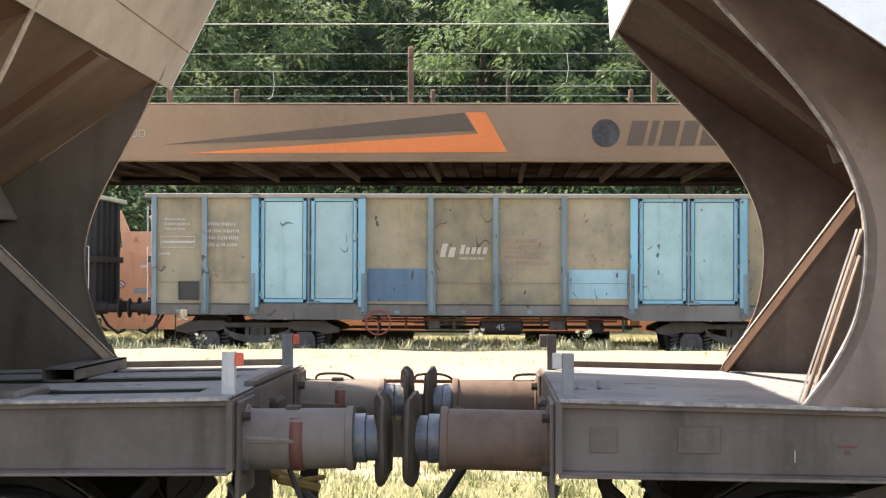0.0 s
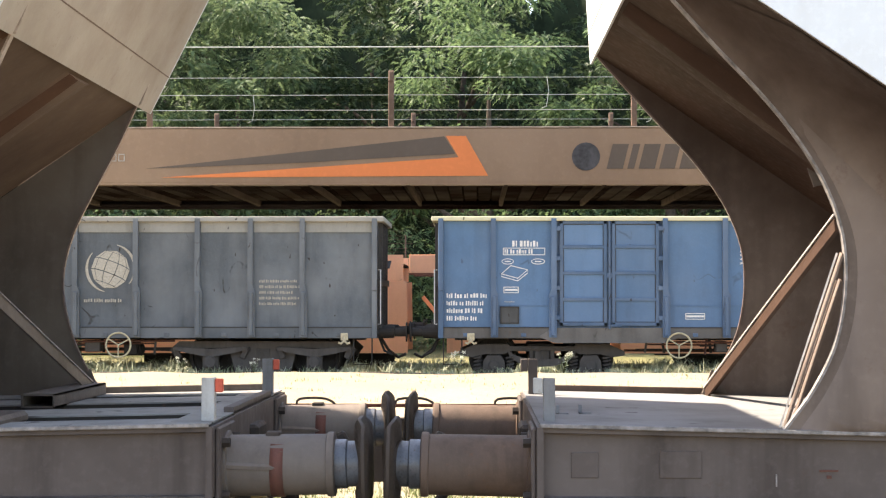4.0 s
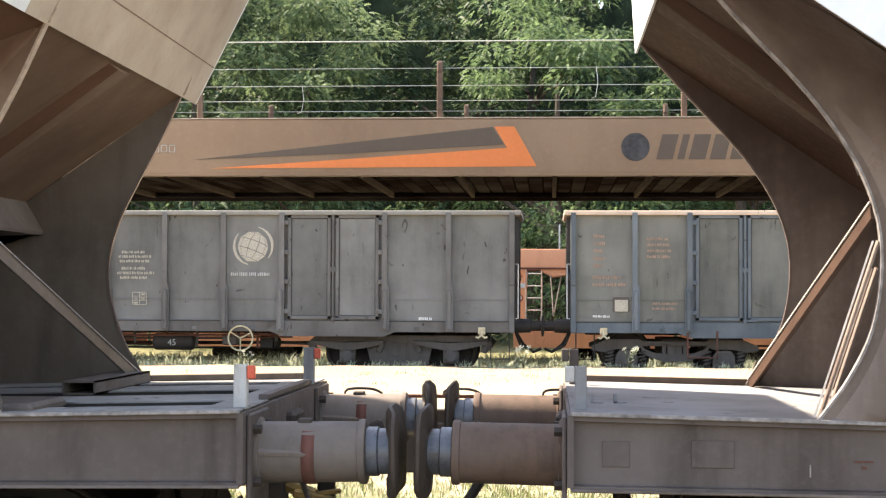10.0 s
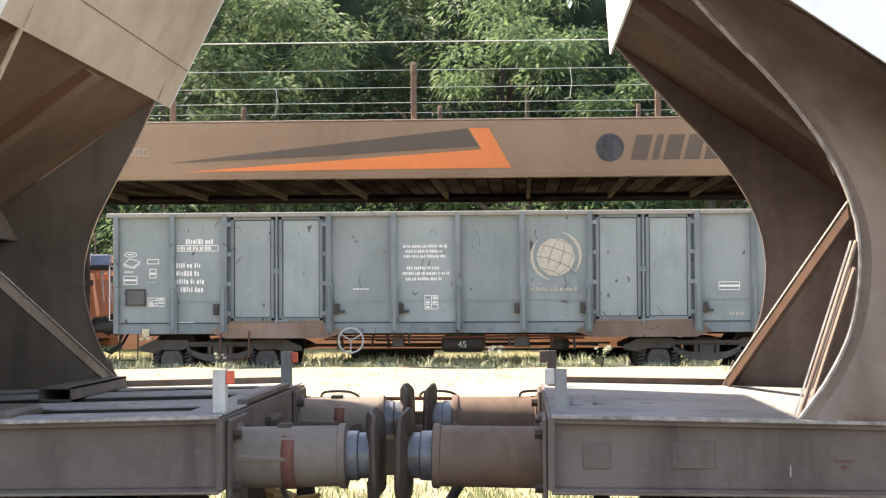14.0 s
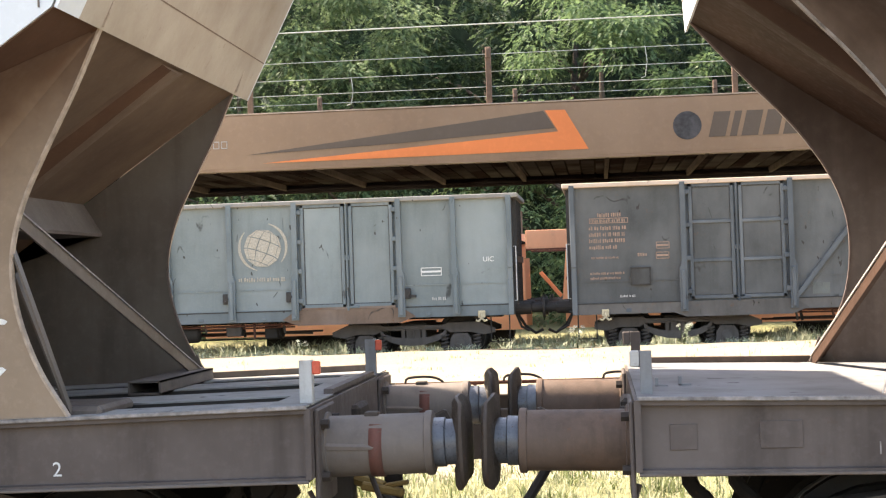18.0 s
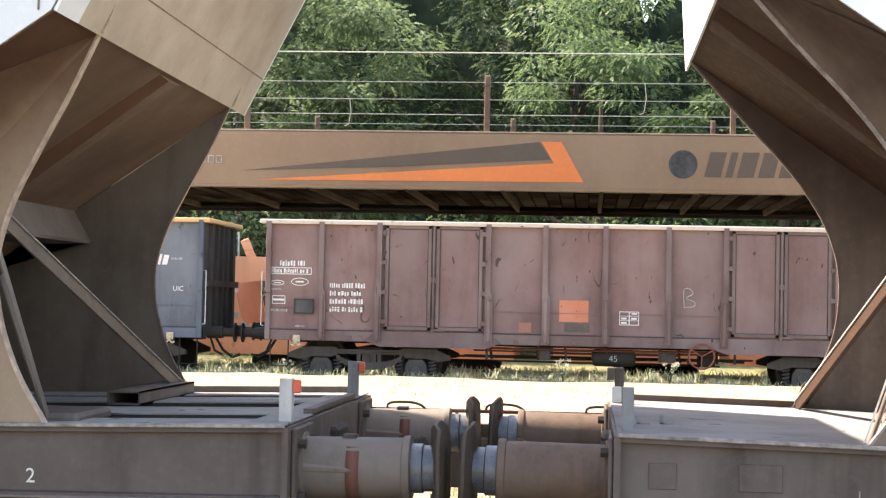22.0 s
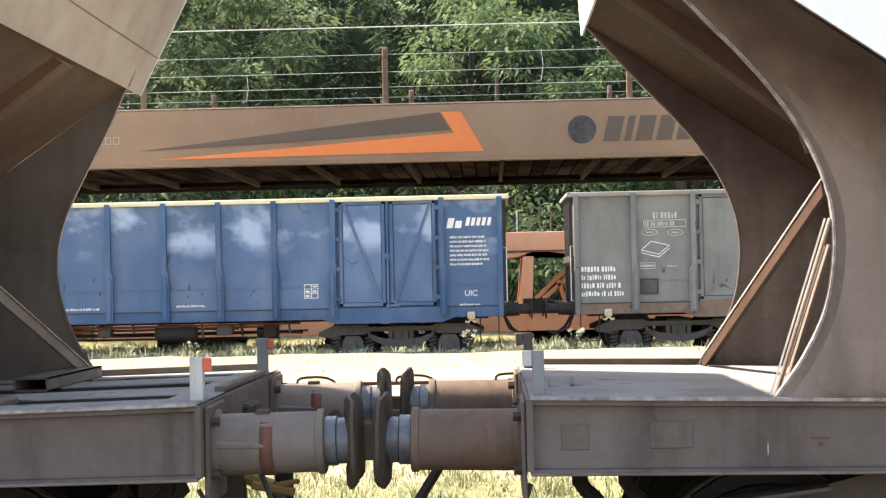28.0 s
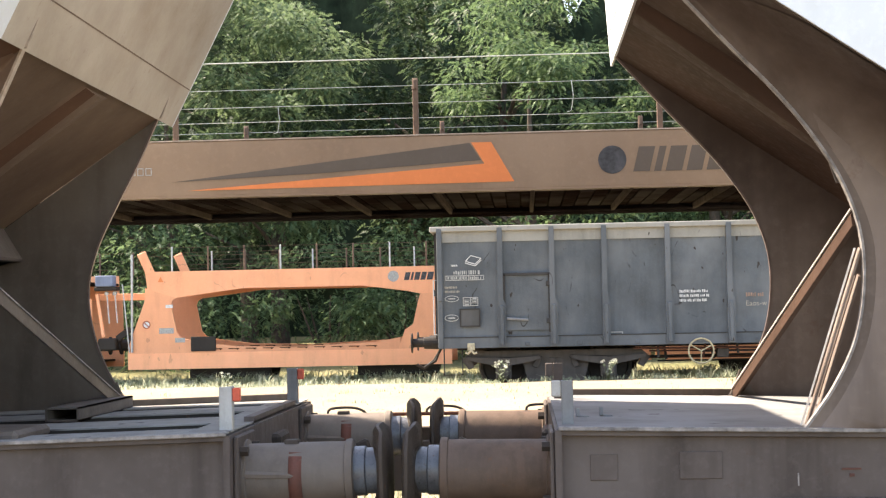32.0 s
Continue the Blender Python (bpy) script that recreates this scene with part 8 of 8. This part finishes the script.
for k in range(11):
    x, y = -15 + 3.0 * k + rnd.uniform(-0.7, 0.7), 43.0 + rnd.uniform(-0.8, 0.8)
    t = thing("bush", "leafy dark green bush under the trees", "bush", "bushes under the trees", m=pose(x, y, ground_z(y), 0, 0, 70 * k))
    bm = B()
    for j in range(5):
        a = 1.25 * j
        rod(bm, [(0, 0, -0.1), (0.5 * math.cos(a), 0.5 * math.sin(a), 0.8), (0.9 * math.cos(a), 0.9 * math.sin(a), 1.8)], [0.05, 0.035, 0.012], 5)
    part("stem", bm, M_BARK, t)
    share("crown", CROWNS[3], t, Matrix.Translation((0, 0, 1.6)) @ Matrix.Scale(1.0 + 0.1 * (k % 3), 4))

# dark sheet behind the first rows; the wood's shade is put into its colour
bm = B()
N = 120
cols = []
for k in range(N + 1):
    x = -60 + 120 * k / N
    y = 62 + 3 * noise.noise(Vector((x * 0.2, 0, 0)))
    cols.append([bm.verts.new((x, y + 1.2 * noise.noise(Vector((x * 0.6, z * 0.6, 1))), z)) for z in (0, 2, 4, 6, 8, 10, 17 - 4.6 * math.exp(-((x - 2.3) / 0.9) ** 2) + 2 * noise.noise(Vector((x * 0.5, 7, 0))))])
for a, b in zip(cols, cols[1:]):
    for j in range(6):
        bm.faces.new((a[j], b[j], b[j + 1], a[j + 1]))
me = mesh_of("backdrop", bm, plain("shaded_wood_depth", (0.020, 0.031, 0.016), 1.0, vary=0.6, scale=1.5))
tagged(new("backdrop", me), "dark sheet coloured as the shaded depth of the wood", "wood", kind="structure")


# ---- grass ----
def blades(name, seed, n, x0, x1, y0, y1, hmin, hmax, mat, label, lean=0.5, tuft=0.0):
    rng = np.random.default_rng(seed)
    x, y = rng.uniform(x0, x1, n), rng.uniform(y0, y1, n)
    if tuft:
        k = max(8, n // 14)
        cx, cy = rng.uniform(x0, x1, k), rng.uniform(y0, y1, k)
        pick = rng.integers(0, k, n)
        m = rng.random(n) < tuft
        x = np.where(m, cx[pick] + rng.normal(scale=0.07, size=n), x)
        y = np.where(m, cy[pick] + rng.normal(scale=0.07, size=n), y)
        hh = rng.uniform(hmin, hmax, k)[pick] * rng.uniform(0.6, 1.1, n)
    else:
        hh = rng.uniform(hmin, hmax, n)
    z = np.array([ground_z(q) - 0.02 for q in y])
    a = rng.uniform(0, 2 * np.pi, n)
    w = rng.uniform(0.004, 0.010, n) * (1 + hh)
    dx, dy = np.cos(a), np.sin(a)
    ln = rng.uniform(0.1, 1.0, n) * lean * hh
    b = rng.uniform(0, 2 * np.pi, n)
    ex, ey = np.cos(b) * ln, np.sin(b) * ln
    v = np.stack([np.stack([x - dx * w, y - dy * w, z], 1), np.stack([x + dx * w, y + dy * w, z], 1), np.stack([x + dx * w * 0.7 + ex * 0.35, y + dy * w * 0.7 + ey * 0.35, z + hh * 0.6], 1), np.stack([x + ex, y + ey, z + hh], 1), np.stack([x - dx * w * 0.7 + ex * 0.35, y - dy * w * 0.7 + ey * 0.35, z + hh * 0.6], 1)], 1).reshape(-1, 3)
    f = []
    for i in range(n):
        q = 5 * i
        f.append((q, q + 1, q + 2, q + 4))
        f.append((q + 4, q + 2, q + 3))
    me = bpy.data.meshes.new(name)
    me.from_pydata(v.tolist(), [], f)
    me.materials.append(mat)
    return tagged(new(name, me), label, "grass", kind="stuff")


blades("grass_verge", 1, 20000, -5.5, 5.5, 12.3, 17, 0.02, 0.17, M_GRASS, "sunlit dry yellow-green grass beyond the rails", lean=1.1, tuft=0.75)
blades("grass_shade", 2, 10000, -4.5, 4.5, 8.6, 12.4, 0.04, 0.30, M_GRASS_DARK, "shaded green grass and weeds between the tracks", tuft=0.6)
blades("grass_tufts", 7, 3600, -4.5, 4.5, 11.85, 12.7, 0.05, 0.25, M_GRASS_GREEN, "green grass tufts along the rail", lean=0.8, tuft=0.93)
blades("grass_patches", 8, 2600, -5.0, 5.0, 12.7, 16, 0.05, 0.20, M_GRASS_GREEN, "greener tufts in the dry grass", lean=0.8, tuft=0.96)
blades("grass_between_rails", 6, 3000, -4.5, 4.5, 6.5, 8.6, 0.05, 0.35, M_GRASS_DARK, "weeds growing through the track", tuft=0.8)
blades("grass_fringe", 3, 7000, -13, 13, 29.6, 31.0, 0.02, 0.17, M_GRASS_PALE, "low dry grass along the running track", lean=1.4, tuft=0.92)
blades("grass_far", 4, 20000, -13, 13, 33.3, 36.5, 0.04, 0.30, M_GRASS_PALE, "sunlit weeds between the far tracks", lean=1.3, tuft=0.85)
blades("grass_path", 5, 3500, -12, 12, 22, 29, 0.02, 0.10, M_GRASS, "sparse dry stalks on the gravel path", tuft=0.7)

def weed(x, y, h, pale, seed, label):
    """A single plant: a few stems with narrow leaves and small flower heads."""
    t = thing("weed_plant", label, "plant", "weeds beside the tracks", m=pose(x, y, ground_z(y) - 0.02))
    rnd = random.Random(seed)
    for k in range(5):
        a, ln = rnd.uniform(0, 6.28), h * rnd.uniform(0.7, 1.0)
        tip = (0.35 * ln * math.cos(a), 0.35 * ln * math.sin(a), ln)
        bm = B()
        rod(bm, [(0, 0, 0), (tip[0] * 0.4, tip[1] * 0.4, ln * 0.55), tip], [0.006, 0.005, 0.002], 5)
        st = part("stem", bm, M_GRASS_DARK, t)
        bm = B()
        for j in range(7):
            f = rnd.uniform(0.2, 0.95)
            b = rnd.uniform(0, 6.28)
            p = Vector((tip[0] * f, tip[1] * f, ln * f))
            e = Vector((math.cos(b), math.sin(b), 0.4)) * h * 0.28
            side = Vector((-math.sin(b), math.cos(b), 0)) * h * 0.035
            vs = [bm.verts.new(q) for q in (p, p + e * 0.5 + side, p + e, p + e * 0.5 - side)]
            bm.faces.new(vs)
        tagged(part("leaf", bm, M_GRASS_PALE if pale else M_GRASS_DARK, st), kind="stuff")
        bm = B()
        for j in range(22):
            q = Vector(tip) + Vector((rnd.uniform(-1, 1), rnd.uniform(-1, 1), rnd.uniform(-1, 0.6))) * h * 0.09
            vs = [bm.verts.new(q + Vector(o) * h * 0.017) for o in ((-1, 0, 0), (0, 0.3, -1), (1, 0, 0), (0, -0.3, 1))]
            bm.faces.new(vs)
        tagged(part("flower_head", bm, M_FLOWER, st), kind="stuff")
    return t


weed(-0.44, 29.6, 0.42, True, 1, "pale flowering weed at the edge of the gravel")
weed(1.48, 29.6, 0.40, True, 2, "pale flowering weed at the edge of the gravel")
weed(-5.49, 29.6, 0.30, True, 3, "low pale weed at the edge of the gravel")
weed(-4.2, 29.7, 0.28, True, 4, "low pale weed at the edge of the gravel")
weed(-0.53, 8.7, 0.43, False, 5, "green weed with white flowers between the tracks")
weed(0.31, 8.7, 0.43, False, 6, "green weed with white flowers between the tracks")
weed(-0.05, 8.9, 0.26, False, 7, "green weed with white flowers between the tracks")

# overhead wire far above
wire = thing("overhead_wire", "taut overhead wire above the tracks", "wire", m=pose(0, 32.1, 6.75))
bm = B()
rod(bm, [(-55, 32.1, 6.76), (0, 32.1, 6.72), (55, 32.1, 6.68)], 0.012, 6)
wpart("wire_strand", bm, M_WIRE, wire)
for x in (-55, 55):
    bm = B()
    box(bm, x - 0.12, x + 0.12, 33.75, 33.99, 0.0, 8.2, 0.01)
    bar(bm, (x, 33.8, 7.6), (x, 32.1, 6.72), 0.06, 0.06)
    wpart("mast", bm, M_GALV, wire)


# ---- what moves ----
def shift_at(t):
    """How far the train has gone, smooth between the seconds."""
    k = min(int(t), 31)
    p = [SHIFT[max(k - 1, 0)] if k else -SHIFT[1], SHIFT[k], SHIFT[k + 1], SHIFT[k + 2] if k + 2 < 33 else 2 * SHIFT[32] - SHIFT[31]]
    u = t - k
    return 0.5 * (2 * p[1] + (p[2] - p[0]) * u + (2 * p[0] - 5 * p[1] + 4 * p[2] - p[3]) * u * u + (3 * p[1] - p[0] - 3 * p[2] + p[3]) * u ** 3)


def motions():
    ticks = [k / 10 for k in range(321)]
    run = [shift_at(t) for t in ticks]
    for wagon, left in TRAIN:
        walk(wagon, [(float(t), pose(left + SHIFT[t], Y_TR, 0)) for t in range(33)])
        for bog in wagon.children:
            if not bog.name.startswith("bogie"):
                continue
            for ws in bog.children:
                if ws.name.startswith("wheelset"):
                    x = ws.matrix_basis.translation.x
                    walk(ws, [(t, pose(x, 0, 0.46, 0, math.degrees(d / 0.46) % 360.0, 0)) for t, d in zip(ticks, run)])


motions()
